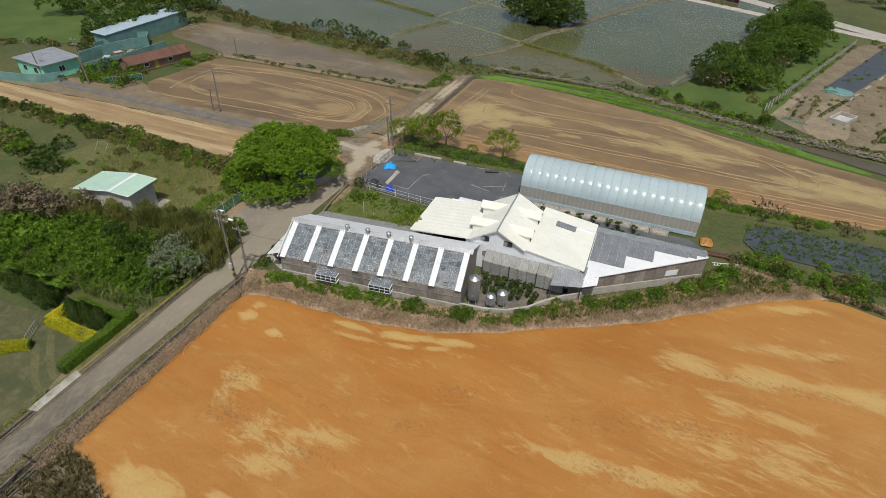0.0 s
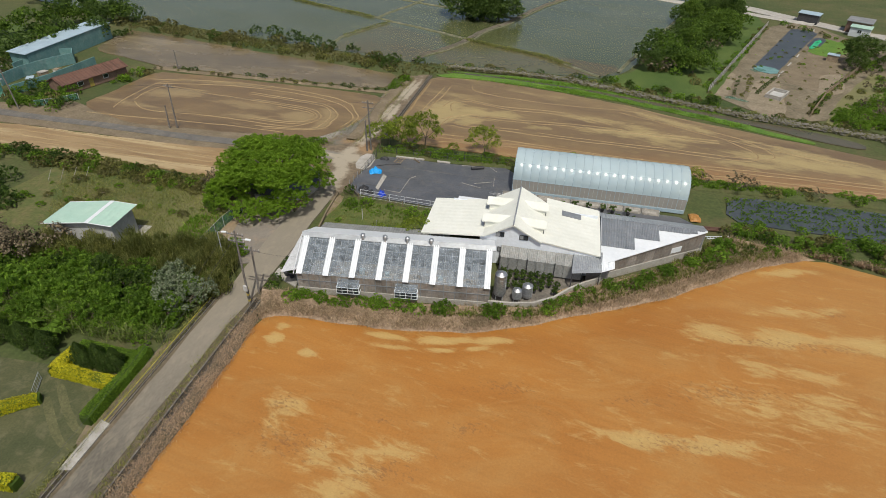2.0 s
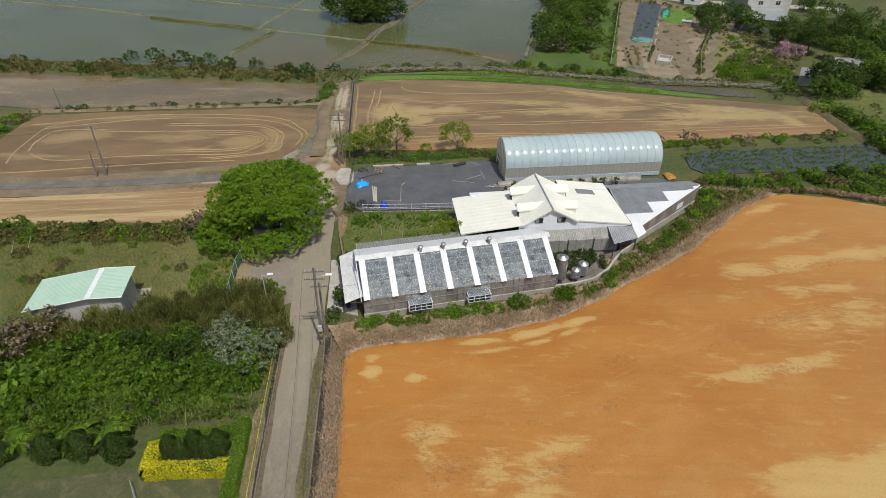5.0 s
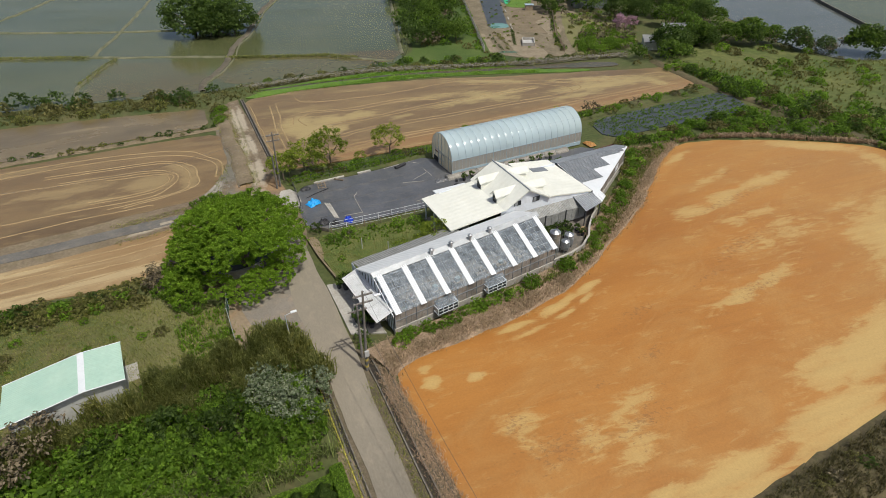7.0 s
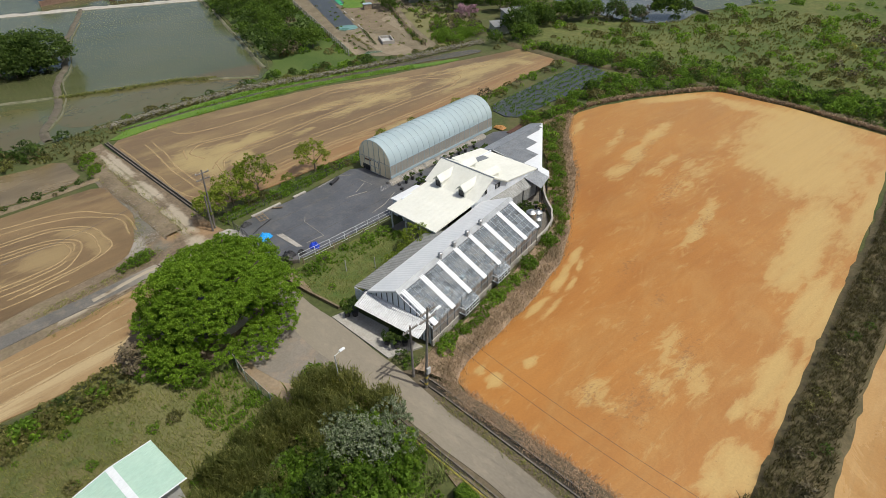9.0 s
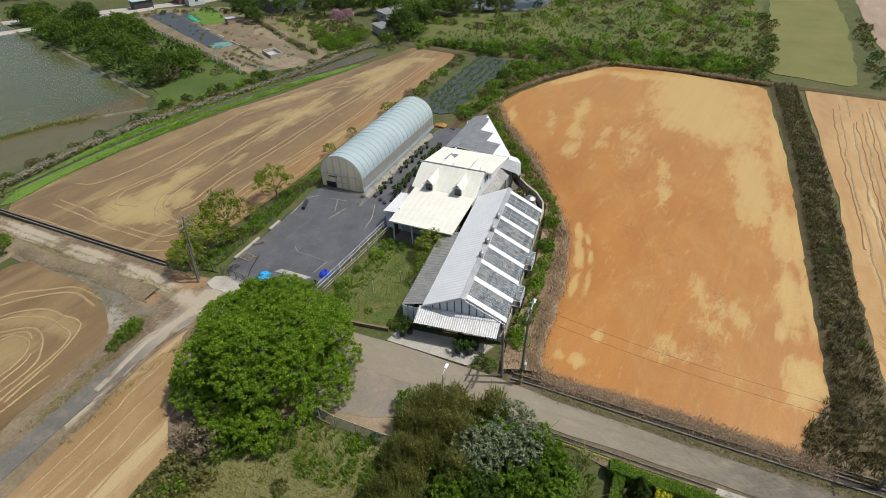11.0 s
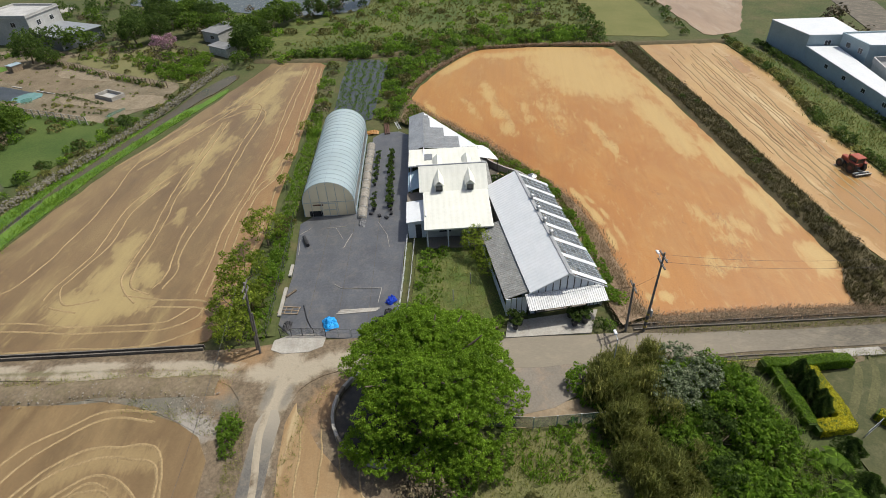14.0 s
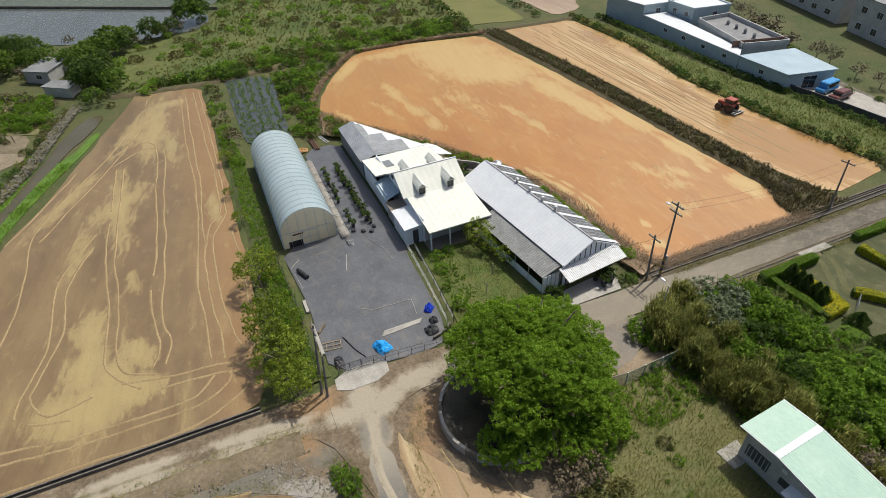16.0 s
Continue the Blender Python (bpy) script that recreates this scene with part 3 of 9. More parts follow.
L_BUND = leafy("bund_weeds", (0.05, 0.05, 0.018), (0.12, 0.105, 0.044), 0.3)
L_BROWN = leafy("dry_bamboo_leaves", (0.15, 0.178, 0.05), (0.345, 0.36, 0.12), 0.78, 0.6)
L_SILVER = leafy("silver_blossom", (0.08, 0.13, 0.04), (0.27, 0.315, 0.21), 0.45, 1.3)
L_STRAW = leafy("dry_straw", (0.20, 0.145, 0.09), (0.40, 0.30, 0.20), 0.25)
L_ROUGH = leafy("weedy_grass_blades", (0.11, 0.15, 0.03), (0.26, 0.26, 0.075), 0.35, 0.4)
L_REED = leafy("reed_blades", (0.10, 0.15, 0.035), (0.24, 0.28, 0.09), 0.3)
L_GRASS = leafy("grass_blades", (0.095, 0.11, 0.024), (0.19, 0.195, 0.052), 0.35, 0.12)
L_YELLOW = leafy("yellow_hedge_leaves", (0.24, 0.26, 0.012), (0.50, 0.48, 0.02), 0.3)
L_PINK = leafy("pink_blossom", (0.26, 0.15, 0.20), (0.46, 0.30, 0.37), 0.25)
L_TWIG = leafy("bare_twigs", (0.085, 0.07, 0.042), (0.17, 0.14, 0.09), 0.1)

# ---- building helpers ----
def mesh_from(name, verts, faces, material, smooth=False):
    me = bpy.data.meshes.new(name)
    me.from_pydata([tuple(v) for v in verts], [], faces)
    me.materials.append(material)
    if smooth:
        me.polygons.foreach_set("use_smooth", [True] * len(me.polygons))
    me.update()
    return me


def thing(name, loc=(0, 0, 0), turn=0.0, label="", category="", group="", kind=""):
    ob = new(name)
    ob.empty_display_size = 0.2
    ob.matrix_world = pose(*loc, 0, 0, turn)
    return tagged(ob, label, category, group, kind)


def part(name, bm, material, parent, label=""):
    """Links a bmesh (or a mesh) as one mesh object under a thing or part."""
    if isinstance(bm, bmesh.types.BMesh):
        me = bpy.data.meshes.new(name)
        bm.normal_update()
        bm.to_mesh(me)
        bm.free()
        me.materials.append(material)
    else:
        me = bm
    ob = new(name, me)
    ob.parent = parent
    return tagged(ob, label)


def block(bm, lo, hi, bevel=0.0):
    """An axis-aligned box from corner lo to corner hi, added to bm."""
    r = bmesh.ops.create_cube(bm, size=1.0)["verts"]
    s = [b - a for a, b in zip(lo, hi)]
    c = [(a + b) / 2 for a, b in zip(lo, hi)]
    bmesh.ops.scale(bm, vec=s, verts=r)
    bmesh.ops.translate(bm, vec=c, verts=r)
    if bevel:
        es = list({e for v in r for e in v.link_edges})
        bmesh.ops.bevel(bm, geom=es, offset=bevel, segments=1, affect="EDGES")
    return bm


def box(lo, hi, bevel=0.02):
    return block(bmesh.new(), lo, hi, bevel)


def rod(bm, a, b, r1, r2=None, n=8):
    """A tapered round bar from a to b."""
    a, b = Vector(a), Vector(b)
    d = b - a
    m = Matrix.Translation((a + b) / 2) @ d.to_track_quat("Z", "Y").to_matrix().to_4x4()
    bmesh.ops.create_cone(bm, cap_ends=True, segments=n, radius1=r1, radius2=r1 if r2 is None else r2, depth=d.length, matrix=m)
    return bm


def prism(pts, z0, z1):
    """A solid standing on the outline pts, from z0 up to z1 (a number, or one height a corner)."""
    bm = bmesh.new()
    n = len(pts)
    top = z1 if isinstance(z1, (list, tuple)) else [z1] * n
    low = z0 if isinstance(z0, (list, tuple)) else [z0] * n
    a = [bm.verts.new((p[0], p[1], low[i])) for i, p in enumerate(pts)]
    b = [bm.verts.new((p[0], p[1], top[i])) for i, p in enumerate(pts)]
    bm.faces.new(b), bm.faces.new(a[::-1])
    for i in range(n):
        bm.faces.new((a[i], a[(i + 1) % n], b[(i + 1) % n], b[i]))
    bmesh.ops.recalc_face_normals(bm, faces=bm.faces[:])
    return bm


def upright(pts, lo, hi, axis="y"):
    """A wall cut to the outline pts, given as (along, height), between two depths."""
    bm = bmesh.new()
    f = (lambda u, d, z: (u, d, z)) if axis == "y" else (lambda u, d, z: (d, u, z))
    a = [bm.verts.new(f(u, lo, z)) for u, z in pts]
    b = [bm.verts.new(f(u, hi, z)) for u, z in pts]
    n = len(pts)
    bm.faces.new(a), bm.faces.new(b[::-1])
    for i in range(n):
        bm.faces.new((a[i], b[i], b[(i + 1) % n], a[(i + 1) % n]))
    bmesh.ops.recalc_face_normals(bm, faces=bm.faces[:])
    return bm


def slab(corners, thick, bevel=0.0):
    """A sheet with thickness below its four (or more) top corners."""
    bm = bmesh.new()
    n = len(corners)
    b = [bm.verts.new(c) for c in corners]
    a = [bm.verts.new((c[0], c[1], c[2] - thick)) for c in corners]
    bm.faces.new(b), bm.faces.new(a[::-1])
    for i in range(n):
        bm.faces.new((a[i], a[(i + 1) % n], b[(i + 1) % n], b[i]))
    bmesh.ops.recalc_face_normals(bm, faces=bm.faces[:])
    return bm


def corrugated(o, along, down, pitch=0.2, amp=0.03, thick=0.02):
    """A ribbed sheet: o is a corner, along the way across the ribs, down the way the ribs run."""
    o, along, down = Vector(o), Vector(along), Vector(down)
    up = along.cross(down).normalized()
    if up.z < 0:
        up = -up
    n = max(2, round(along.length / pitch)) * 4
    wave = (0, 1, 1, 0)
    vs, fs = [], []
    for layer in (0, 1):
        for i in range(n + 1):
            q = o + along * (i / n) + up * (amp * wave[i % 4] - layer * thick)
            vs += [q, q + down]
    m = 2 * (n + 1)
    for i in range(n):
        k = 2 * i
        fs += [(k, k + 1, k + 3, k + 2), (m + k, m + k + 2, m + k + 3, m + k + 1), (k, k + 2, m + k + 2, m + k), (k + 1, m + k + 1, m + k + 3, k + 3)]
    fs += [(0, m, m + 1, 1), (2 * n, 2 * n + 1, m + 2 * n + 1, m + 2 * n)]
    bm = bmesh.new()
    bv = [bm.verts.new(v) for v in vs]
    for f in fs:
        bm.faces.new([bv[i] for i in f])
    return bm


def wavy(pts, step=2.5, amp=0.35, closed=True, seed=0, rounds=1):
    """The outline pts with rounded corners and an uneven line, as earth edges have."""
    p = [Vector((x, y, 0)) for x, y in pts]
    for _ in range(rounds):
        q = []
        n = len(p)
        for i in range(n if closed else n - 1):
            a, b = p[i], p[(i + 1) % n]
            d = min(0.25, 1.6 / max(0.01, (b - a).length))
            q += [a.lerp(b, d), a.lerp(b, 1 - d)]
        p = q if closed else [p[0], *q, p[-1]]
    out = []
    n = len(p)
    for i in range(n if closed else n - 1):
        a, b = p[i], p[(i + 1) % n]
        k = max(1, round((b - a).length / step))
        out += [a.lerp(b, j / k) for j in range(k)]
    if not closed:
        out.append(p[-1])
    res = []
    for v in out:
        w = noise.noise_vector(Vector((v.x * 0.23 + seed * 7.1, v.y * 0.23, seed * 3.3)))
        w2 = noise.noise_vector(Vector((v.x * 0.9, v.y * 0.9, seed * 1.7)))
        res.append((v.x + amp * (w.x + 0.4 * w2.x) * 1.4, v.y + amp * (w.y + 0.4 * w2.y) * 1.4))
    return res


def patch(name, pts, z, material, label, category, amp=0.3, step=2.5, deep=0.35, seed=0, rounds=1):
    """A piece of ground with its own surface, laid on the ground sheet."""
    line = wavy(pts, step, amp, True, seed, rounds) if amp else pts
    ob = new(name, None)
    bm = prism(line, z - deep, z)
    bmesh.ops.triangulate(bm, faces=[f for f in bm.faces if len(f.verts) > 4])
    me = bpy.data.meshes.new(name)
    bm.to_mesh(me)
    bm.free()
    me.materials.append(material)
    bpy.data.objects.remove(ob)
    ob = new(name, me)
    return tagged(ob, label, category, kind="structure")


def offset_line(pts, off):
    out = []
    for i, p in enumerate(pts):
        a = Vector(pts[max(0, i - 1)])
        b = Vector(pts[min(len(pts) - 1, i + 1)])
        d = (b - a).normalized()
        out.append((p[0] - d.y * off, p[1] + d.x * off))
    return out


def ridge(name, pts, width, height, material, label, category, amp=0.25, z=-0.05, step=1.5, seed=0, steep=0.55, kind="structure"):
    """A bank of earth or a ribbon of ground along a line: rounded section, lumpy top."""
    line = wavy(pts, step, amp, False, seed, 1)
    vs, fs = [], []
    prof = [(-0.5, 0), (-0.5 * steep, 0.85), (0, 1), (0.5 * steep, 0.85), (0.5, 0)]
    offs = [offset_line(line, w * width) for w, _ in prof]
    for i in range(len(line)):
        for j, (w, h) in enumerate(prof):
            x, y = offs[j][i]
            k = noise.noise(Vector((x * 0.5, y * 0.5, seed)))
            vs.append((x + 0.1 * k * width, y + 0.08 * k * width, z + (height * h * (1 + 0.5 * k) if h else 0)))
    for i in range(len(line) - 1):
        for j in range(4):
            a = i * 5 + j
            fs.append((a, a + 1, a + 6, a + 5))
    return tagged(new(name, mesh_from(name, vs, fs, material, True)), label, category, kind=kind)


def inside(x, y, pts):
    c = False
    n = len(pts)
    for i in range(n):
        (x1, y1), (x2, y2) = pts[i], pts[(i + 1) % n]
        if (y1 > y) != (y2 > y) and x < (x2 - x1) * (y - y1) / (y2 - y1) + x1:
            c = not c
    return c


def scatter(rng, pts, n):
    """n places inside the outline pts."""
    xs, ys = [p[0] for p in pts], [p[1] for p in pts]
    out = []
    while len(out) < n:
        x, y = rng.uniform(min(xs), max(xs)), rng.uniform(min(ys), max(ys))
        if inside(x, y, pts):
            out.append((x, y))
    return out


def along(rng, pts, n, spread):
    """n places near the line pts."""
    seg = [(Vector(a), Vector(b)) for a, b in zip(pts, pts[1:])]
    tot = sum((b - a).length for a, b in seg)
    out = []
    for i in range(n):
        s = (i + rng.random()) / n * tot
        for a, b in seg:
            if s <= (b - a).length or (a, b) == seg[-1]:
                p = a.lerp(b, min(1, s / max(0.01, (b - a).length)))
                out.append((p.x + rng.uniform(-spread, spread), p.y + rng.uniform(-spread, spread)))
                break
            s -= (b - a).length
    return out


def quads_mesh(name, v, material):
    """A mesh of separate four-cornered leaves; v has the shape (n, 4, 3)."""
    n = len(v)
    me = bpy.data.meshes.new(name)
    me.vertices.add(n * 4)
    me.vertices.foreach_set("co", np.ascontiguousarray(v, dtype=np.float32).ravel())
    me.loops.add(n * 4)
    me.loops.foreach_set("vertex_index", np.arange(n * 4, dtype=np.int32))
    me.polygons.add(n)
    me.polygons.foreach_set("loop_start", np.arange(0, n * 4, 4, dtype=np.int32))
    me.materials.append(material)
    me.update(calc_edges=True)
    return me


def unit(a):
    return a / np.maximum(1e-6, np.linalg.norm(a, axis=-1, keepdims=True))


def leaves(rng, centre, out, size, flat=0.6, long=1.5):
    """Kite-shaped leaves at centre, facing roughly out."""
    n = len(centre)
    nrm = unit(out + rng.normal(0, flat, (n, 3)))
    t = unit(np.cross(nrm, rng.normal(0, 1, (n, 3))))
    b = np.cross(nrm, t)
    s = (size * rng.uniform(0.6, 1.3, n))[:, None]
    tip = centre + t * s * long * 0.5 - nrm * s * 0.15
    tail = centre - t * s * long * 0.5
    return np.stack([tail, centre + b * s * 0.4 + nrm * s * 0.08, tip, centre - b * s * 0.4 + nrm * s * 0.08], axis=1)


def crown_quads(rng, radii, clumps, per, size, low=-0.35, clump=0.33, hollow=0.55, flat=0.6, squash=0.7, lift=0.0):
    """Leaf clumps over an uneven ellipsoid: gaps between them, ragged outline."""
    d = unit(rng.normal(0, 1, (clumps * 3, 3)))
    d = d[d[:, 2] > low][:clumps]
    rad = rng.uniform(hollow, 1.0, (len(d), 1)) ** 0.6 * rng.uniform(0.86, 1.08, (len(d), 1))
    for _ in range(5):
        w = unit(rng.normal(0, 1, 3))
        rad = rad * (1 + rng.uniform(-0.16, 0.14) * np.maximum(0, d @ w)[:, None] ** 3)
    cc = d * rad * np.array(radii)
    cs = clump * min(radii) * rng.uniform(0.55, 1.25, (len(d), 1))
    o = unit(rng.normal(0, 1, (len(d), per, 3)) + d[:, None, :] * 0.35 + np.array((0, 0, 0.45)))
    pos = cc[:, None, :] + o * cs[:, None, :] * rng.uniform(0.45, 1.0, (len(d), per, 1)) * np.array((1, 1, squash))
    pos = pos.reshape(-1, 3) + np.array((0, 0, lift))
    return leaves(rng, pos, o.reshape(-1, 3) + np.array((0, 0, 0.3)), size, flat)


def blade_quads(rng, xy, z, height, blades, width, lean=0.6, spread=0.22):
    """Tufts of narrow blades standing on places xy."""
    k = len(xy)
    base = np.repeat(np.column_stack([np.array(xy, dtype=float).reshape(-1, 2), np.full(k, z) if np.isscalar(z) else np.array(z)]), blades, axis=0)
    n = len(base)
    base[:, :2] += rng.normal(0, height * spread, (n, 2))
    ang = rng.uniform(0, 2 * np.pi, n)
    h = height * rng.uniform(0.5, 1.2, n)
    ln = lean * rng.uniform(0.2, 1.2, n)
    d = np.column_stack([np.cos(ang), np.sin(ang), np.zeros(n)])
    side = np.column_stack([-np.sin(ang), np.cos(ang), np.zeros(n)]) * (width * rng.uniform(0.6, 1.3, n))[:, None]
    up = np.array((0, 0, 1.0))
    mid = base + d * (h * ln * 0.35)[:, None] + up * (h * 0.6)[:, None]
    tip = base + d * (h * ln)[:, None] + up * (h * 0.95)[:, None]
    return np.concatenate([np.stack([base - side, base + side, mid + side * 0.8, mid - side * 0.8], 1), np.stack([mid - side * 0.8, mid + side * 0.8, tip + side * 0.15, tip - side * 0.15], 1)])


def stuff(name, quads, material, label, category):
    return tagged(new(name, quads_mesh(name, quads, material)), label, category, kind="stuff")


def tube(pts, r, n=5):
    """One unbroken round bar along a bent line."""
    bm = bmesh.new()
    rings = []
    for i, p in enumerate(pts):
        d = (Vector(pts[min(len(pts) - 1, i + 1)]) - Vector(pts[max(0, i - 1)])).normalized()
        a = d.cross(Vector((0, 0, 1)) if abs(d.z) < 0.9 else Vector((1, 0, 0))).normalized()
        b = d.cross(a)
        rings.append([bm.verts.new(Vector(p) + (a * math.cos(2 * math.pi * k / n) + b * math.sin(2 * math.pi * k / n)) * r) for k in range(n)])
    for p, q in zip(rings, rings[1:]):
        for k in range(n):
            bm.faces.new((p[k], p[(k + 1) % n], q[(k + 1) % n], q[k]))
    bm.faces.new(rings[0][::-1]), bm.faces.new(rings[-1])
    bmesh.ops.recalc_face_normals(bm, faces=bm.faces[:])
    return bm


def trunk_bm(rng, height, r, spread, limbs=6, lean=0.1):
    """A tapered trunk that forks into limbs."""
    bm = bmesh.new()
    top = Vector((rng.uniform(-lean, lean) * height, rng.uniform(-lean, lean) * height, height * 0.45))
    rod(bm, (0, 0, -0.1), top, r, r * 0.7, 9)
    for i in range(limbs):
        a = 2 * math.pi * (i + rng.uniform(-0.3, 0.3)) / limbs
        e = Vector((math.cos(a) * spread * rng.uniform(0.5, 0.8), math.sin(a) * spread * rng.uniform(0.5, 0.8), height * rng.uniform(0.7, 0.95)))
        mid = top.lerp(e, 0.5) + Vector((0, 0, -0.05 * height))
        rod(bm, top - Vector((0, 0, 0.05)), mid, r * 0.5, r * 0.34, 7)
        rod(bm, mid, e, r * 0.34, r * 0.1, 6)
    return bm

# ---- ground, fields, water and ways ----
def ground_sheet():
    vs, fs = [], []
    n = 100
    lim = [math.copysign(abs(k) ** 2.2, k) * 1500 for k in (2 * i / n - 1 for i in range(n + 1))]
    for j in range(n + 1):
        for i in range(n + 1):
            x, y = lim[i], 60 + lim[j]
            vs.append((x, y, -0.10 + 0.06 * noise.noise(Vector((x * 0.1, y * 0.1, 0)))))
    for j in range(n):
        for i in range(n):
            a = j * (n + 1) + i
            fs.append((a, a + 1, a + n + 2, a + n + 1))
    tagged(new("ground", mesh_from("ground", vs, fs, M_GROUND, True)), "rough grassy farmland ground", "ground", kind="structure")


ground_sheet()

EDGE = [(-35.1, 33.9), (-33.5, 34.8), (-28.6, 35.0), (-21, 35.3), (-13.3, 37.0), (-7, 40.0), (3.8, 45.8), (13.6, 52.9), (18, 55.9), (22.8, 58.1)]
ORANGE = [(-35.9, 13.5), (-35.1, 24), *EDGE, (28.5, 57.2), (36, 53.6), (49.6, 43.8), (49, 31), (46, 15.2), (16, 12.8), (-12, 11.9), (-29, 11.2), (-33.6, 13.2)]
SECOND = [(-34.3, 5.6), (-28, 6.6), (-20, 7.6), (6, 7.4), (47.8, 9), (45.2, -8.6), (24, -9), (4.5, -5), (-19, -5.2), (-33, -6.6)]
NORTHF = [(-35.2, 109.2), (-35.3, 78.4), (-33, 77.5), (-26, 76.6), (-15, 76.2), (-5, 76.2), (9.7, 76.1), (22, 76.2), (33, 76.2), (46.2, 76.4), (50.2, 87.8), (42, 90.2), (35.6, 92.2), (23.5, 96.2), (14.1, 99.2), (2.6, 103.8), (-14, 108.4), (-24, 110)]
FIELDA = [(-91.5, 77), (-90, 97), (-65, 97), (-41, 96), (-41.6, 84), (-43.5, 79), (-46.6, 74.6), (-60.6, 73.4), (-79, 72.6)]
FIELDB = [(-118, 66.6), (-88, 67.4), (-58, 67.4), (-50, 68.4), (-43.4, 68.4), (-40.5, 66), (-42, 61), (-46, 57.5), (-53.6, 58.8), (-75, 60.3), (-99, 60.6), (-120, 60.5)]
FLOOD = [(-112, 105.9), (-117, 125), (-99, 120), (-70, 114), (-42, 108.7), (-42.3, 99.4), (-66, 99.6), (-91, 100)]
patch("field_orange", ORANGE, 0.0, M_ORANGE, "smoothed orange paddy mud with pale silt streaks", "field", 0.3, seed=1)
patch("field_second", SECOND, 0.0, M_SECOND, "pale orange freshly harrowed paddy mud", "field", 0.25, seed=2)
patch("field_north", NORTHF, 0.0, M_TANMUD, "tan drained paddy mud with tyre loops", "field", 0.35, seed=3)
patch("field_west", FIELDA, 0.0, M_FIELDA, "brown drained paddy mud with tyre loops", "field", 0.35, seed=4)
patch("field_strip", FIELDB, 0.0, M_STRIP, "narrow strip of tan ploughed mud", "field", 0.35, seed=5)
patch("field_flooded", FLOOD, 0.0, M_WETMUD, "shallow flooded brown paddy", "field", 0.35, seed=6)

# flooded paddies to the north, pond to the east
patch("water_paddy", [(-190, 150), (-119, 133), (-98, 128.5), (-70, 122.5), (-40, 117.2), (-33, 118.4), (-18, 118.2), (-4, 117.4), (0, 118), (5.5, 124.5), (23, 179), (31, 212), (45, 235), (20, 300), (-190, 300)], 0.0, M_WATER, "still grey-green flooded paddies", "water", 0.4, seed=7)
patch("water_shallow", [(-38, 126.5), (-36, 119.4), (-18, 119.0), (-1, 118.6), (4, 125), (2, 128), (-14, 131), (-33, 139.0)], 0.012, M_WATERBROWN, "brown shallow corner of a flooded paddy", "water", 0.3, seed=8)
patch("water_shallow_2", [(-63, 122.4), (-41.4, 118.6), (-37, 137), (-59, 148)], 0.012, M_WATERBROWN, "olive shallow flooded paddy plot", "water", 0.3, seed=9)
patch("water_pond", [(86, 88), (87, 74), (95, 70), (106, 70.4), (142, 125), (152, 142), (110, 145), (98, 118)], 0.0, M_POND, "still grey pond beyond the scrub", "water", 0.5, seed=10)
patch("water_east", [(107, 69.6), (143, 124.4), (165, 158), (280, 200), (280, 40), (130, 58)], 0.0, M_WATER, "flooded olive paddy beyond the pond", "water", 0.3, seed=89)
patch("field_far", [(54.5, 15.1), (51, 0), (99, -3), (160, -2), (160, 13), (98, 13.5)], 0.0, M_FARPLOT, "olive green far paddy plot", "field", 0.4, seed=11)
patch("water_far", [(50, -7), (99, -7), (170, -8), (170, -40), (90, -34), (52, -16)], 0.0, mud("far_wet_mud", (0.28, 0.17, 0.08), (0.36, 0.24, 0.13), (0.40, 0.29, 0.17), 3, 0.1), "pale flooded muddy paddy", "field", 0.4, seed=12)
patch("meadow", [(50, 91), (47, 76), (49, 61), (50, 45), (50, 18), (66, 14.6), (99, 15), (150, 15), (150, 62), (98, 68.5), (86, 73), (84, 88), (70, 97)], -0.03, M_MEADOW, "overgrown green meadow with scrub", "meadow", 0.6, seed=13)
patch("lawn_far", [(-215, 118), (-141.9, 85.6), (-121, 91.4), (-129, 99), (-133, 116), (-165, 124)], 0.0, M_FARLAWN, "wide mown green lawn", "lawn", 0.4, seed=14)
patch("lawn_south", [(-70, 23.5), (-45, 24), (-42.4, 20), (-41.4, 13), (-41.6, -12), (-70, -12)], 0.02, M_LAWN, "dry mown garden lawn with worn tracks", "lawn", 0.1, seed=15)
patch("lawn_shed", [(-78, 57), (-55, 57), (-46.8, 50), (-46.8, 42), (-52, 40.5), (-70, 39), (-80, 44)], -0.02, M_ROUGH, "rough grass round the shed", "lawn", 0.3, seed=16)
patch("lawn_house", [(-35.2, 48.6), (-36, 58.4), (-20.5, 57.2), (-20.6, 49.5), (-26, 48.7), (-33, 47.6)], 0.05, M_FRONT, "overgrown green front lawn", "lawn", 0.1, seed=17)
patch("green_verge", [(-34, 113.5), (-18, 114.4), (-6, 113.2), (8.5, 108.4), (14, 106.6), (19, 104.9), (21.8, 103), (26, 98.2), (34, 94.6), (33.6, 93.6), (23.8, 97.2), (15.7, 100.8), (7.2, 103.8), (-0.6, 106.2), (-14, 108.8), (-25, 110.2), (-34.5, 109.8)], 0.03, M_BRIGHT, "bright green grass verge along the field", "verge", 0.25, seed=18)
patch("green_strip", [(-36, -7), (-19, -5.6), (4.5, -5.6), (24, -9.3), (46, -9), (50, -11.5), (38, -13.2), (0, -13), (-8, -15.5), (-20, -17), (-40, -18)], 0.05, M_FRONT, "grassy bank between paddy and factory", "verge", 0.3, seed=19)

patch("soil_crossing", [(-35.8, 112), (-35.6, 59), (-39.6, 53), (-56, 57.6), (-58, 74.4), (-44, 82), (-41.5, 98), (-40, 112)], -0.03, M_CROSS, "trodden grey-brown soil round the crossing", "soil", 0.3, seed=36)

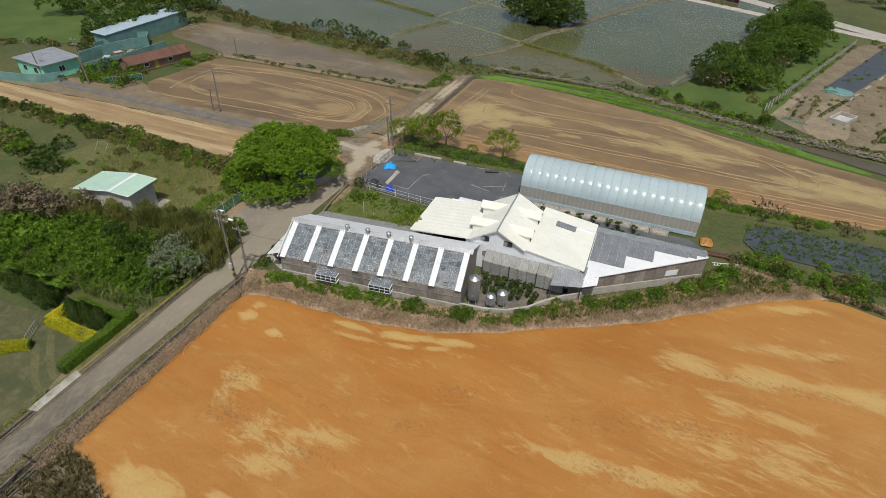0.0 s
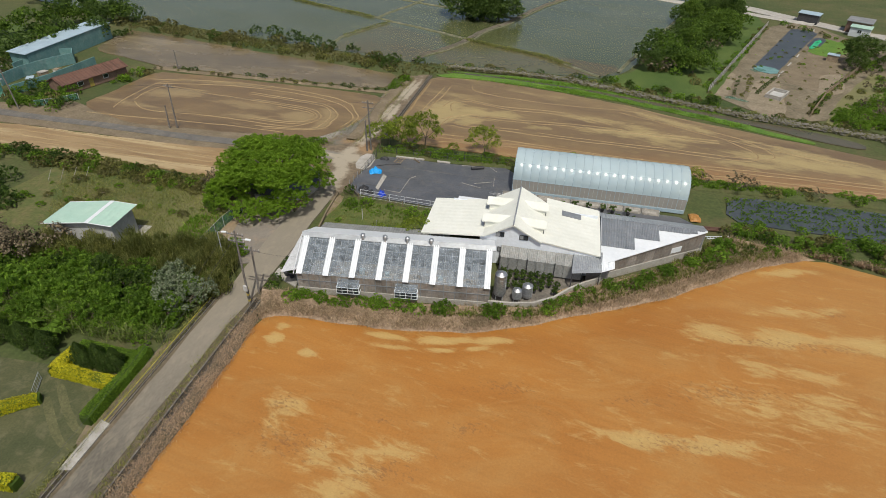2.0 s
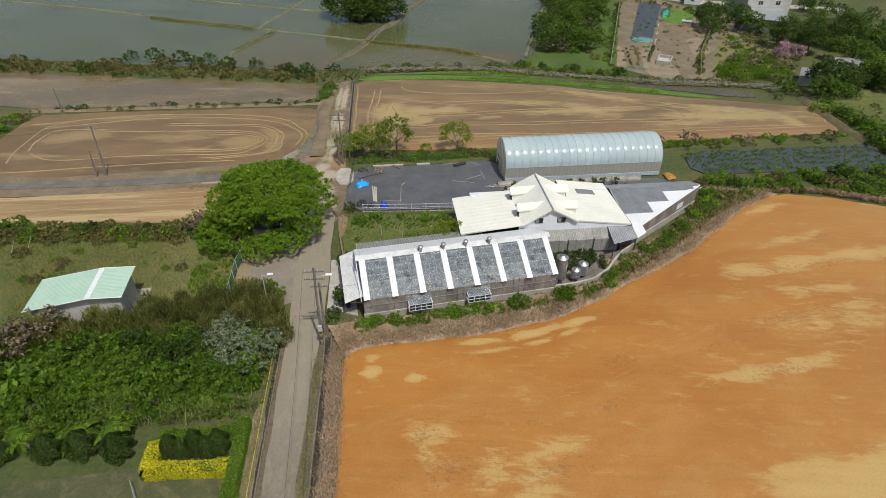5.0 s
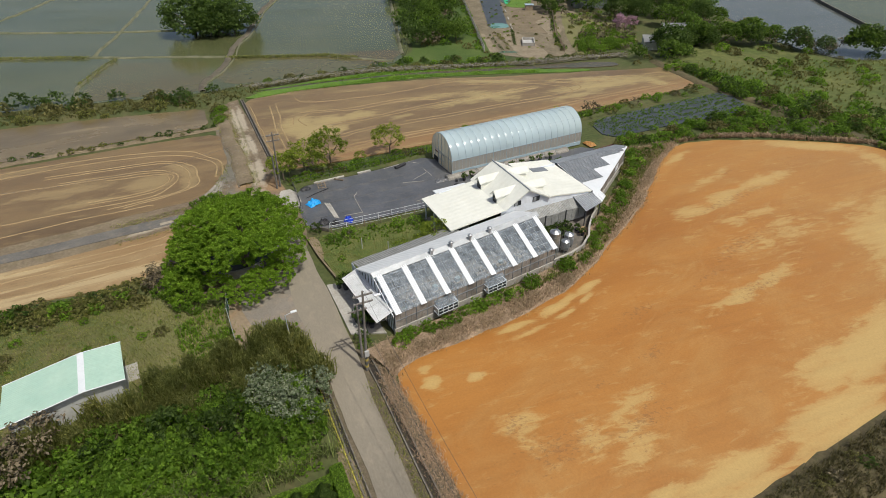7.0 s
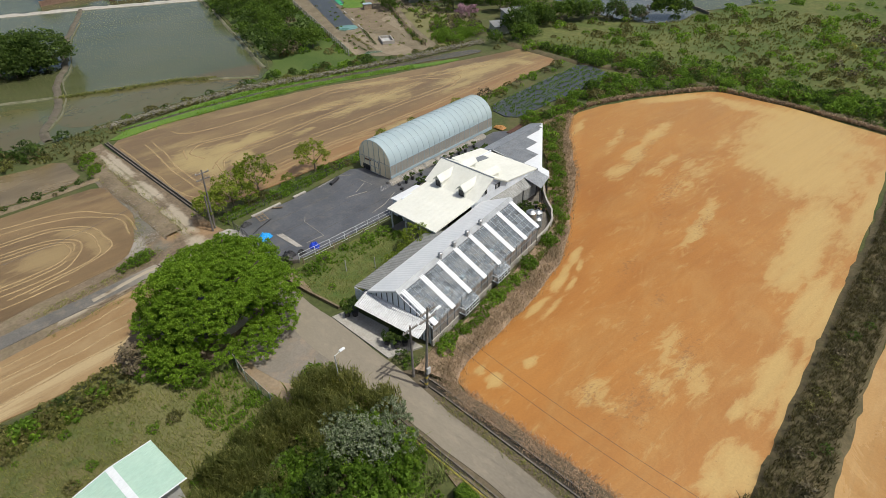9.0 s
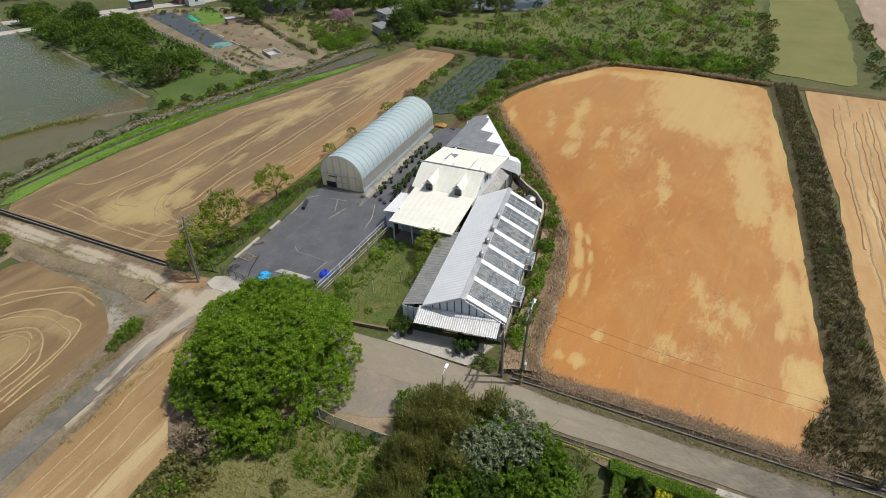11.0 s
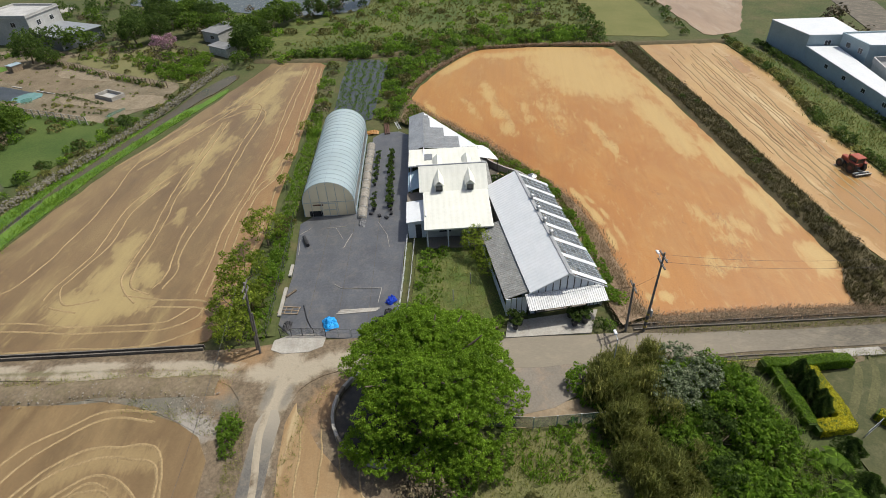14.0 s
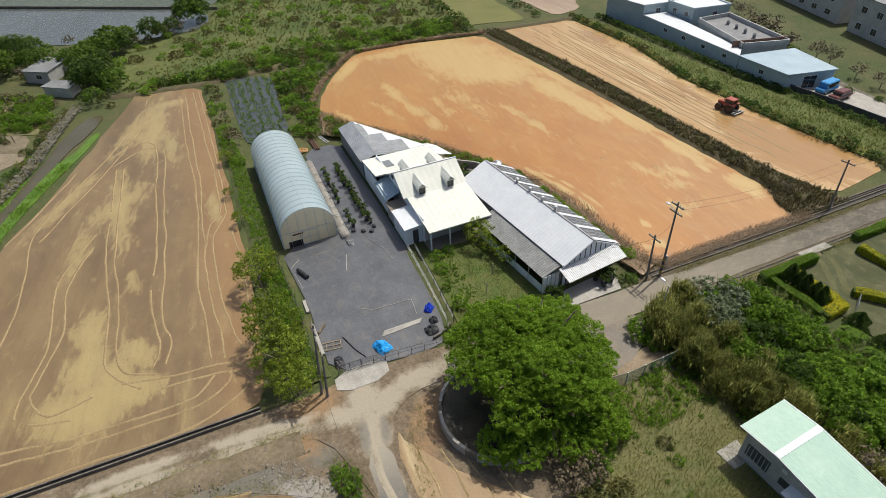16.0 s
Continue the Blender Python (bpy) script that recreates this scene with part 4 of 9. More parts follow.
patch("road_shoulder", [(-41.7, -40), (-41.5, 28), (-41.2, 39), (-36.2, 39), (-35.4, 34), (-35.4, -40)], 0.012, M_VERGE, "dry weedy earth beside the road", "soil", 0.12, 2.0, seed=75)
patch("soil_corner", [(-36.2, 14), (-33.2, 13.6), (-28.6, 11.6), (-28.6, 7.2), (-33, 5.6), (-36.2, 5)], 0.02, M_DRY, "dry weedy corner between two paddies", "soil", 0.2, 1.5, seed=76)
for j, yy in enumerate((18.3, 16.9)):
    patch("lawn_track", [(-41.6, yy + 0.25), (-43.4, yy + 0.8), (-45.4, yy + 2.4), (-47.4, yy + 4.2), (-47.9, yy + 3.8), (-45.9, yy + 1.9), (-43.7, yy + 0.3), (-41.6, yy - 0.2)], 0.03, M_WORN, "pale worn wheel track across the lawn", "path", 0.12, 1.0, seed=77 + j)

patch("soil_verge", [(-118, 67.2), (-90, 67.6), (-57, 67.2), (-52, 74.2), (-62, 73.8), (-79, 73.2), (-91, 77.6), (-96, 79), (-110, 72.6)], -0.012, M_DRY, "dry weedy soil beside the lane", "soil", 0.3, seed=80)

# ways
patch("road", [(-37.95, -60), (-40.45, -60), (-40.35, 20), (-40.3, 32), (-40.3, 41), (-40.6, 47), (-40.0, 54), (-39.2, 60.5), (-36.6, 60), (-36.9, 52), (-36.8, 41), (-37.5, 34), (-37.9, 20)], 0.06, M_CONC, "worn grey concrete farm road", "road", 0.14, 2.0, seed=20)
patch("pavement_forecourt", [(-40.2, 40.4), (-44.9, 44.3), (-45.7, 50.2), (-44, 53), (-39.6, 54.2), (-40.2, 47)], 0.05, M_FORE, "smooth brown-grey concrete forecourt", "pavement", 0.1, 2.0, seed=21)
patch("pavement_drive", [(-33.6, 39.2), (-36.75, 40.6), (-36.7, 48.9), (-34.6, 48.4)], 0.085, M_PALECONC, "pale concrete drive before the shed", "pavement", 0.0)
patch("road_dirt", [(-39.3, 60), (-36.4, 59.6), (-35.4, 63), (-35.6, 71.4), (-36.2, 75), (-36.2, 90), (-36.0, 106.5), (-35.6, 112), (-38.2, 112), (-37.6, 107), (-38.6, 90), (-39.2, 77), (-41.2, 73.4), (-45.4, 72.1), (-52.6, 70.8), (-52.6, 68.5), (-46, 69.1), (-42, 68.4), (-40.2, 66.6), (-39.6, 64)], 0.045, M_CROSS, "bare tan dirt track", "road", 0.22, 1.5, seed=22)
patch("pavement_gate", [(-34.6, 66.3), (-37, 66.6), (-37, 71.6), (-34.6, 71.4)], 0.085, M_PALECONC, "pale concrete slab at the yard gate", "pavement", 0.05, seed=23)
patch("road_lane", [(-43.4, 69.0), (-48.5, 69.3), (-55.6, 69.3), (-66, 69.1), (-79, 69.6), (-98, 69.9), (-107, 69.9), (-114, 74), (-112, 76), (-105, 72.3), (-97, 71.6), (-80, 71.5), (-66, 71.0), (-55.4, 71.3), (-48.4, 71.2), (-43.6, 71.2)], 0.05, M_ASPH, "narrow grey asphalt lane", "road", 0.1, 2.0, seed=24)
patch("road_far", [(-140, -26), (-25, -25.5), (-12, -27), (36, -46), (70, -58), (78, -50), (38, -39.5), (10, -30), (-14, -22), (-30, -20), (-140, -19)], 0.02, M_CONC, "grey concrete road past the factory", "road", 0.1, seed=25)
patch("pavement_factory", [(-8, -18), (-22, -18.2), (-26, -24), (-14, -26), (-4, -24)], 0.04, M_PALECONC, "pale factory parking yard", "pavement", 0.05, seed=26)
patch("road_north", [(15, 226), (70, 172), (110, 160), (112, 164), (72, 178), (18, 232)], 0.04, M_PALECONC, "pale concrete road beyond the paddies", "road", 0.1, seed=27)

# yard cloth, garden plots
patch("yard_cloth", [(-34.6, 71.4), (-35.9, 61.2), (-33.5, 59.4), (-20, 58.7), (-19.6, 58.4), (10.5, 58.5), (10.2, 64.2), (-13.3, 64.2), (-13.5, 72.3), (-24, 71.4)], 0.03, M_WEEDMAT, "black woven ground cloth over the yard", "ground cloth", 0.08, 2.0, seed=28)
patch("bed_cloth", [(14.5, 65.2), (30, 64.0), (45.5, 62.9), (48.3, 71.6), (34, 72.0), (16, 71.6)], 0.03, M_BEDCLOTH, "black ground cloth with crop rows", "ground cloth", 0.2, seed=29)
patch("garden_soil", [(20, 115.3), (45.5, 176), (58, 186), (72, 150), (59, 132), (38, 104.4), (27, 106.6)], -0.02, M_SAND, "bare sandy garden plots", "garden", 0.2, seed=30)
patch("garden_cloth", [(32.4, 134), (52.5, 177), (58.5, 174), (36.6, 131)], 0.02, M_BEDCLOTH, "long sheet of black ground cloth", "ground cloth", 0.1, seed=31)
patch("bed_overgrown", [(59, 139), (70, 128), (58, 106), (38, 102.6), (41, 109.5), (49, 124)], 0.01, M_ROUGH, "overgrown weedy garden plot", "garden", 0.3, seed=37)
patch("lawn_garden", [(63.6, 169), (67, 166), (57.2, 152), (51.6, 153)], 0.01, M_BRIGHT, "small bright green garden plot", "lawn", 0.2, seed=38)
patch("garden_net", [(56.4, 164.4), (51.6, 155.6), (50.6, 156.4), (55.2, 165)], 0.05, surface("green_shade_net", (0.02, 0.28, 0.13), (0.05, 0.40, 0.20), 0.6, 0.6, bump=0.4, fine=3.0), "strip of bright green shade net", "net", 0.2, seed=39)
patch("teal_cloth", [(32.6, 133.4), (37.0, 131.2), (39.0, 135.6), (34.6, 138)], 0.04, M_TEAL, "teal plastic sheet on the garden cloth", "plastic sheet", 0.15, seed=40)
patch("dry_lane", [(-40.9, 16.5), (-41.0, 29), (-42.0, 29), (-42.6, 18)], 0.05, M_DRY, "strip of bare dry earth by the road", "soil", 0.1, seed=32)
patch("grove_grass", [(-2, 117), (12, 110.4), (18.5, 107.6), (21, 113.6), (46, 176), (46, 212), (33, 213), (24, 180), (6.5, 124)], 0.035, M_FARLAWN, "green grass under a grove", "grass", 0.3, seed=33)


# bank between the paddy and the sheds
def berm():
    foot = wavy(EDGE, 1.2, 0.3, False, 1, 1)
    head = [(-36.4, 37.4), (-33.4, 37.9), (-28, 38.1), (-20, 39.0), (-13, 40.2), (-8.2, 41.3), (-5.2, 44.4), (4, 50.4), (9.9, 55.0), (13.5, 60)]
    n = len(foot)

    def at(line, s):
        k = s * (len(line) - 1)
        i = min(len(line) - 2, int(k))
        return Vector(line[i]).lerp(Vector(line[i + 1]), k - i)
    vs, fs = [], []
    for i in range(n):
        a = Vector(foot[i])
        b = at(head, i / (n - 1))
        for j in range(7):
            q = a.lerp(b, j / 6 * 1.08 - 0.04)
            h = (0, 0.28, 0.42, 0.5, 0.58, 0.62, 0.6)[j]
            k = noise.noise(Vector((q.x * 0.8, q.y * 0.8, 3)))
            vs.append((q.x, q.y, -0.04 + h * (1 + 0.4 * k)))
    for i in range(n - 1):
        for j in range(6):
            a = i * 7 + j
            fs.append((a, a + 1, a + 8, a + 7))
    tagged(new("bank", mesh_from("bank", vs, fs, M_BANK, True)), "dry grassy earth bank below the sheds", "bank", kind="structure")
    return foot, head


BERM_FOOT, BERM_HEAD = berm()
ridge("bund", [(-33.5, 9.4), (-12, 9.8), (16, 10.2), (47, 12.2)], 4.8, 0.5, M_BUNDSOIL, "dark weedy bund between two paddies", "bund", seed=41)
ridge("bund_roadside", [(-36.0, 12), (-35.7, 24), (-35.6, 34)], 1.5, 0.25, M_VERGE, "dry grass verge beside the ditch", "bund", 0.15, seed=42)
ridge("bund_west", [(-40.2, 98), (-66, 98.4), (-92, 98.6)], 1.3, 0.3, M_DRY, "low grassy bund between paddies", "bund", seed=43)
ridge("bund_lane", [(-40.2, 75.5), (-40, 88), (-40, 97), (-39.6, 107)], 2.6, 0.4, M_DRY, "rubble and dry weeds beside the dirt track", "bund", seed=44)
ridge("bund_north", [(-119, 127), (-98, 123.5), (-70, 117.5), (-40, 112), (-33, 115)], 7.5, 0.5, M_GROUND, "scrubby bank north of the flooded field", "bund", seed=45)
for k, line in enumerate([[(-140, 192), (-112, 180), (-90, 167.2), (-74, 158.5), (-60.6, 153), (-55.5, 150.4), (-40, 143.2), (-31, 138), (-13.6, 130.2), (-7.7, 125), (-1, 118.8)], [(-63.5, 124), (-63.2, 132.8), (-59.6, 141.5), (-56.2, 149)], [(-61, 153.4), (-54.9, 175), (-47.9, 205), (-41, 238)], [(-150, 223), (-99.3, 197.4), (-69.4, 182), (-54.8, 175), (-40.5, 169.8), (-22.5, 164)], [(-88.9, 193), (-85, 205), (-79, 217.7), (-66, 250)], [(3, 123), (22, 178), (32, 213), (46, 236)]]):
    ridge("bund_paddy", line, 0.95, 0.26, M_BUNDPALE, "narrow grassy bund between flooded paddies", "bund", 0.3, z=-0.02, seed=50 + k)
ridge("road_paddy", [(-190, 320), (-100, 271), (-35.7, 236.2), (-13.4, 223.6), (-2, 218), (32.2, 197.8), (60, 183)], 3.4, 0.4, M_PALECONC, "pale concrete lane beyond the paddies", "road", 0.1, z=-0.02, seed=86)
ridge("bund_track", [(-41.2, 118), (-40.7, 123.3), (-36.8, 129), (-33, 138), (-30.6, 148), (-25.7, 157), (-17.4, 182), (-8.9, 200), (-1.5, 216.5)], 1.5, 0.3, M_PATHSOIL, "brown earth path between flooded paddies", "bund", 0.35, z=-0.02, seed=79)
ridge("bund_track_edge", [(-39.8, 122.6), (-35.6, 128.6), (-31.8, 137.6), (-29.4, 147.6), (-24.5, 156.6), (-16.2, 181.6), (-7.7, 199.6)], 0.3, 0.32, M_BUNDPALE, "pale dry edge of the paddy path", "bund", 0.1, z=-0.02, seed=85)
ridge("bund_far", [(50, 92.5), (47.5, 75.5), (50, 60), (50.4, 44), (50, 16), (47.5, 10), (46, -10)], 2.4, 0.4, M_BUNDSOIL, "scrubby field edge", "bund", seed=46)
ridge("bund_yard", [(-34.5, 73.2), (-24, 73.4), (-13, 73.8), (10, 74), (26, 74.6), (47, 74.6)], 3.2, 0.25, M_GROUND, "weedy strip behind the yard", "bund", seed=47)
ridge("bund_hedge", [(-120, 58.6), (-99, 58.6), (-75, 58.2), (-54, 57)], 3, 0.4, M_GROUND, "overgrown bank under the hedge", "bund", seed=48)


def channel(name, line, width, wall, label, depth=0.22):
    """Open concrete ditch: two walls, a wet bed whose near-black colour includes ditch shade."""
    root = thing(name, (0, 0, 0), 0, label, "ditch", kind="structure")
    for nm, off, w, h, mt in (("ditch_wall", width / 2, wall, depth, M_DITCH), ("ditch_wall", -width / 2, wall, depth, M_DITCH), ("ditch_bed", 0, width, 0.035, M_WETDARK)):
        a, b = offset_line(line, off - w / 2), offset_line(line, off + w / 2)
        part(nm, prism(a + b[::-1], -0.1, h), mt, root)


channel("ditch_1", [(-36.75, -40), (-36.7, 12), (-36.55, 24), (-36.35, 33.5), (-36.4, 36.5)], 0.62, 0.12, "open concrete ditch along the road", 0.2)
channel("ditch_5", [(-35.95, -40), (-35.9, 12), (-35.75, 24), (-35.55, 33.2)], 0.3, 0.09, "narrow second drain beside the ditch", 0.2)
channel("ditch_2", [(-41.0, -12), (-41.0, 12), (-40.95, 26), (-40.85, 38)], 0.4, 0.1, "narrow dark roadside drain", 0.12)
channel("ditch_3", [(-35.6, 78.2), (-35.5, 90), (-35.2, 109.5)], 0.42, 0.14, "raised concrete irrigation channel", 0.3)
channel("ditch_4", [(-32, 113.2), (-17.8, 112.2), (-4.9, 110.0)], 0.7, 0.12, "dark canal along the stone bank", 0.05)

patch("soil_forecourt", [(-46.7, 51.2), (-46.9, 42.3), (-44, 42.6), (-44.6, 45), (-45.4, 50.6)], 0.03, M_DIRT, "loose orange-brown soil along the net fence", "soil", 0.15, 1.2, seed=73)
patch("soil_lawn", [(-36.2, 58.6), (-36.2, 53.5), (-35.4, 53.5), (-34.9, 58.4)], 0.062, M_DIRT, "bare orange-brown soil at the lawn edge", "soil", 0.2, 1.2, seed=74)
patch("soil_lane", [(-38.8, 75.5), (-41.5, 73.6), (-46, 72.4), (-52, 71.6), (-50, 73.4), (-46.2, 74.6), (-43.6, 78.6), (-41.4, 84), (-40.6, 96), (-39, 108), (-38.2, 108), (-38.7, 90)], 0.01, M_CROSS, "grey-brown trodden soil beside the track", "soil", 0.3, seed=34)
patch("soil_tree", [(-39.4, 61), (-40.6, 67), (-43, 68.2), (-46, 66.5), (-52, 62), (-54.5, 58.6), (-52, 54), (-46, 51.6), (-40, 54.4)], 0.015, M_CROSS, "bare shaded soil under the broad tree", "soil", 0.3, seed=35)
patch("floor_tunnel", [(-13.3, 65.3), (9.1, 65.3), (9.1, 71.6), (-13.3, 71.6)], 0.045, M_SAND, "bare pale soil inside the tunnel", "floor", 0.0)

# ---- long glazed shed ----
def long_shed():
    s = thing("glazed_shed", (-33.3, 42.55, 0), 6.3, "long shed with glazed south roof and white steel north roof", "shed")
    L, RZ, SZ, NZ = 19.9, 4.95, 2.72, 3.15
    SV, NV = -4.05, 3.75
    # north roof, one ribbed white sheet
    part("north_roof", corrugated((-0.25, 0, RZ), (L + 0.5, 0, 0), (0, NV, NZ - RZ), 0.45, 0.014), M_WHITE, s, "white ribbed steel roof")
    part("ridge_cap", slab([(-0.3, -0.5, RZ - 0.21), (L + 0.3, -0.5, RZ - 0.21), (L + 0.3, 0, RZ + 0.09), (-0.3, 0, RZ + 0.09)], 0.05), M_GREYSTEEL, s, "grey steel ridge cap")
    # south roof: eight white strips, seven glazed bays
    def on(u, v, up=0.0):
        return (u, v, RZ + (SZ - RZ) * v / SV + up)
    w = 0.62
    step = (L - w) / 7
    for i in range(8):
        u = i * step
        part("roof_strip", corrugated(on(u, -0.35, 0.05), (w, 0, 0), Vector(on(u, SV - 0.18, 0.05)) - Vector(on(u, -0.35, 0.05)), 0.2, 0.03), M_WHITE, s, "white ribbed steel strip")
    for i in range(7):
        a, b = i * step + w, (i + 1) * step
        g = part("roof_pane", slab([on(a, -0.4), on(a, SV - 0.1), on(b, SV - 0.1), on(b, -0.4)], 0.02), M_GLASS, s, "dusty clear roof glazing")
        g.visible_shadow = False
        for j in range(6):
            v = -0.6 - j * 0.66
            c = on(a, v, -0.05)
            d = on(b, v, -0.05)
            bm = bmesh.new()
            block(bm, (c[0], v - 0.03, c[2] - 0.05), (d[0], v + 0.03, c[2]))
            part("purlin", bm, M_GREYSTEEL, s)
        bm = bmesh.new()
        for f in (0.34, 0.67):
            rod(bm, on(a + (b - a) * f, -0.4, 0.02), on(a + (b - a) * f, SV - 0.1, 0.02), 0.025, None, 5)
        part("glazing_bar", bm, M_GREYSTEEL, s)
    # south wall: fibre panels over a concrete plinth
    part("plinth", box((-0.1, SV + 0.02, -0.05), (L + 0.1, SV + 0.26, 0.75), 0.02), M_PALECONC, s, "stained concrete plinth")
    n = 34
    for i in range(n):
        u = i * L / n
        part("wall_panel", box((u + 0.01, SV + 0.1, 0.7), (u + L / n - 0.01, SV + 0.17 + 0.02 * (i % 2), SZ - 0.02), 0.0), M_FIBRE, s)
    for i in range(n // 2 + 1):
        u = i * L / n * 2
        part("wall_post", box((u - 0.03, SV + 0.04, 0.7), (u + 0.03, SV + 0.1, SZ), 0.0), M_DARKSHEET, s)
    part("wall_rail", box((0, SV + 0.05, 1.65), (L, SV + 0.1, 1.72), 0.0), M_DARKSHEET, s)
    # two propped-out windows
    for u in (4.3, 10.3):
        wd = 2.3
        part("window_hood", corrugated((u, SV + 0.1, 2.25), (wd, 0, 0), (0, -0.85, -0.55), 0.2, 0.02), M_GLASS, s, "clear corrugated hood")
        bm = bmesh.new()
        for k in range(5):
            x = u + wd * k / 4
            block(bm, (x - 0.025, SV - 0.71, 0.95), (x + 0.025, SV - 0.65, 1.7))
        for z in (0.93, 1.33, 1.68):
            block(bm, (u - 0.03, SV - 0.71, z), (u + wd + 0.03, SV - 0.65, z + 0.05))
        for x in (u, u + wd):
            block(bm, (x - 0.04, SV - 0.7, 0.95), (x + 0.04, SV + 0.1, 1.02))
            block(bm, (x - 0.04, SV - 0.7, 1.66), (x + 0.04, SV + 0.1, 1.72))
        part("window_frame", bm, M_WHITE, s, "white window frame")
        part("window_pane", box((u, SV - 0.69, 1.0), (u + wd, SV - 0.67, 1.68), 0.0), M_PANE, s)
        part("window_box", box((u, SV - 0.6, 0.72), (u + wd, SV + 0.1, 0.95), 0.0), M_FIBRE, s)
    # north wall and east end
    part("north_wall", box((0, NV - 0.3, 0), (L, NV - 0.2, NZ), 0.0), M_PALEFIBRE, s)
    part("east_wall", upright([(SV + 0.15, 0), (NV - 0.2, 0), (NV - 0.2, NZ - 0.05), (0, RZ - 0.1), (SV + 0.15, SZ - 0.05)], L - 0.1, L, "x"), M_FIBRE, s)
    # west gable: white boards between dark battens over the open bay
    bm = bmesh.new()
    a = [bm.verts.new(v) for v in ((0, SV + 0.15, 2.72), (0, 0, RZ - 0.1), (0, NV - 0.05, NZ - 0.02), (0, NV - 0.05, 2.72))]
    f = bm.faces.new(a)
    r = bmesh.ops.extrude_face_region(bm, geom=[f])
    bmesh.ops.translate(bm, vec=(0.08, 0, 0), verts=[v for v in r["geom"] if isinstance(v, bmesh.types.BMVert)])
    bmesh.ops.recalc_face_normals(bm, faces=bm.faces[:])
    part("gable_wall", bm, M_WHITEWALL, s, "white boarded gable")
    for k in range(11):
        v = SV + 0.45 + k * 0.71
        top = RZ + (SZ - RZ) * (v / SV) if v < 0 else RZ + (NZ - RZ) * v / NV
        if top > 2.95:
            part("gable_batten", box((-0.05, v - 0.045, 2.7), (0.0, v + 0.045, top - 0.12), 0.0), M_FRAME, s)
    for p, q in (((-0.28, SV - 0.15, SZ - 0.06), (-0.28, 0.02, RZ - 0.02)), ((-0.28, NV + 0.05, NZ - 0.04), (-0.28, -0.02, RZ - 0.02))):
        part("barge_board", slab([p, q, (q[0] + 0.06, q[1], q[2]), (p[0] + 0.06, p[1], p[2])], 0.16), M_WHITE, s)
    for v in (SV + 0.2, -2.4, 3.0, NV - 0.15):
        part("post", box((-0.06, v - 0.06, 0), (0.06, v + 0.06, 2.75), 0.0), M_FRAME, s)
    for k, (v0, v1) in enumerate(((SV + 0.26, -2.46), (3.06, NV - 0.2))):
        part("front_panel", box((0, v0, 0.1), (0.06, v1, 2.7), 0.0), M_WHITEWALL, s)
    for k in range(4):
        v = SV + 0.5 + k * 0.4
        part("front_batten", box((-0.04, v, 0.1), (0, v + 0.06, 2.7), 0.0), M_FRAME, s)
    # awning over the entrance
    part("awning", corrugated((-0.05, SV + 0.3, 2.85), (0, 7.9, 0), (-1.75, 0, -0.62), 0.22, 0.035), M_AWNING, s, "grey corrugated awning")
    for v in (SV + 0.4, 0, 3.8):
        part("awning_bracket", rod(bmesh.new(), (-1.65, v, 2.22), (0, v, 2.0), 0.03), M_FRAME, s)
    # low lean-to on the north side
    part("lean_to_roof", corrugated((0.2, NV - 0.05, 2.95), (12.5, 0, 0), (0, 2.35, -0.65), 0.3, 0.05), M_GREYFIBRE, s, "grey translucent corrugated lean-to")
    for k in range(6):
        u = 0.3 + k * 2.4
        part("lean_to_post", box((u - 0.05, NV + 2.1, 0), (u + 0.05, NV + 2.2, 2.3), 0.0), M_POST, s)
    for k in range(5):
        u = 0.35 + k * 2.4
        part("lean_to_panel", box((u, NV + 2.12, 0.1), (u + 2.3, NV + 2.16, 1.1), 0.0), M_WHITEWALL, s)
    for k in range(4):
        v = NV + 0.1 + k * 0.55
        part("front_panel", box((0.14, v, 0.1), (0.2, v + 0.47, 2.3), 0.0), M_WHITEWALL, s)
    # spinning roof vents
    for u in (6.3, 8.65, 11.0, 13.5):
        v = part("roof_vent", rod(bmesh.new(), (u, -0.3, RZ - 0.25), (u, -0.3, RZ + 0.28), 0.16, None, 12), M_STEEL, s, "steel spinning roof vent")
        bm = bmesh.new()
        bmesh.ops.create_uvsphere(bm, u_segments=14, v_segments=8, radius=0.27, matrix=pose(u, -0.3, RZ + 0.4) @ Matrix.Diagonal((1, 1, 0.75, 1)))
        part("vent_cap", bm, M_STEEL, v)
    # floor and benches inside
    part("shed_floor", box((0.1, SV + 0.2, 0.0), (L - 0.1, NV - 0.3, 0.07), 0.0), M_FIBRE, s)
    return s


def bench_in_shed(rng):
    """Potting benches and goods seen through the roof glazing."""
    m = pose(-33.3, 42.55, 0, 0, 0, 6.3)
    for i in range(13):
        u, v = 1.2 + i * 1.42, -3.0 + 1.5 * (i % 2)
        b = thing("work_bench", (0, 0, 0), 0, "wooden work bench inside the glazed shed", "bench", "benches in the shed")
        b.matrix_world = m @ pose(u, v, 0.07)
        part("bench_top", box((0, 0, 0.72), (1.25, 0.8, 0.8), 0.01), M_WOOD, b)
        for x, y in ((0.05, 0.05), (1.12, 0.05), (0.05, 0.67), (1.12, 0.67)):
            part("leg", box((x, y, 0), (x + 0.08, y + 0.08, 0.72), 0.0), M_WOOD, b)
        c = thing("storage_crate", (0, 0, 0), 0, "pale storage crate on a bench", "crate", "crates in the shed")
        c.matrix_world = m @ pose(u + rng.uniform(0.1, 0.6), v + 0.15, 0.87)
        part("crate_body", box((0, 0, 0), (0.5, 0.45, rng.uniform(0.25, 0.6)), 0.02), rng.choice([M_BLUEWALL, M_WOOD, M_PALEFIBRE, M_REDTILE, M_REDTILE, M_TEAL]), c)


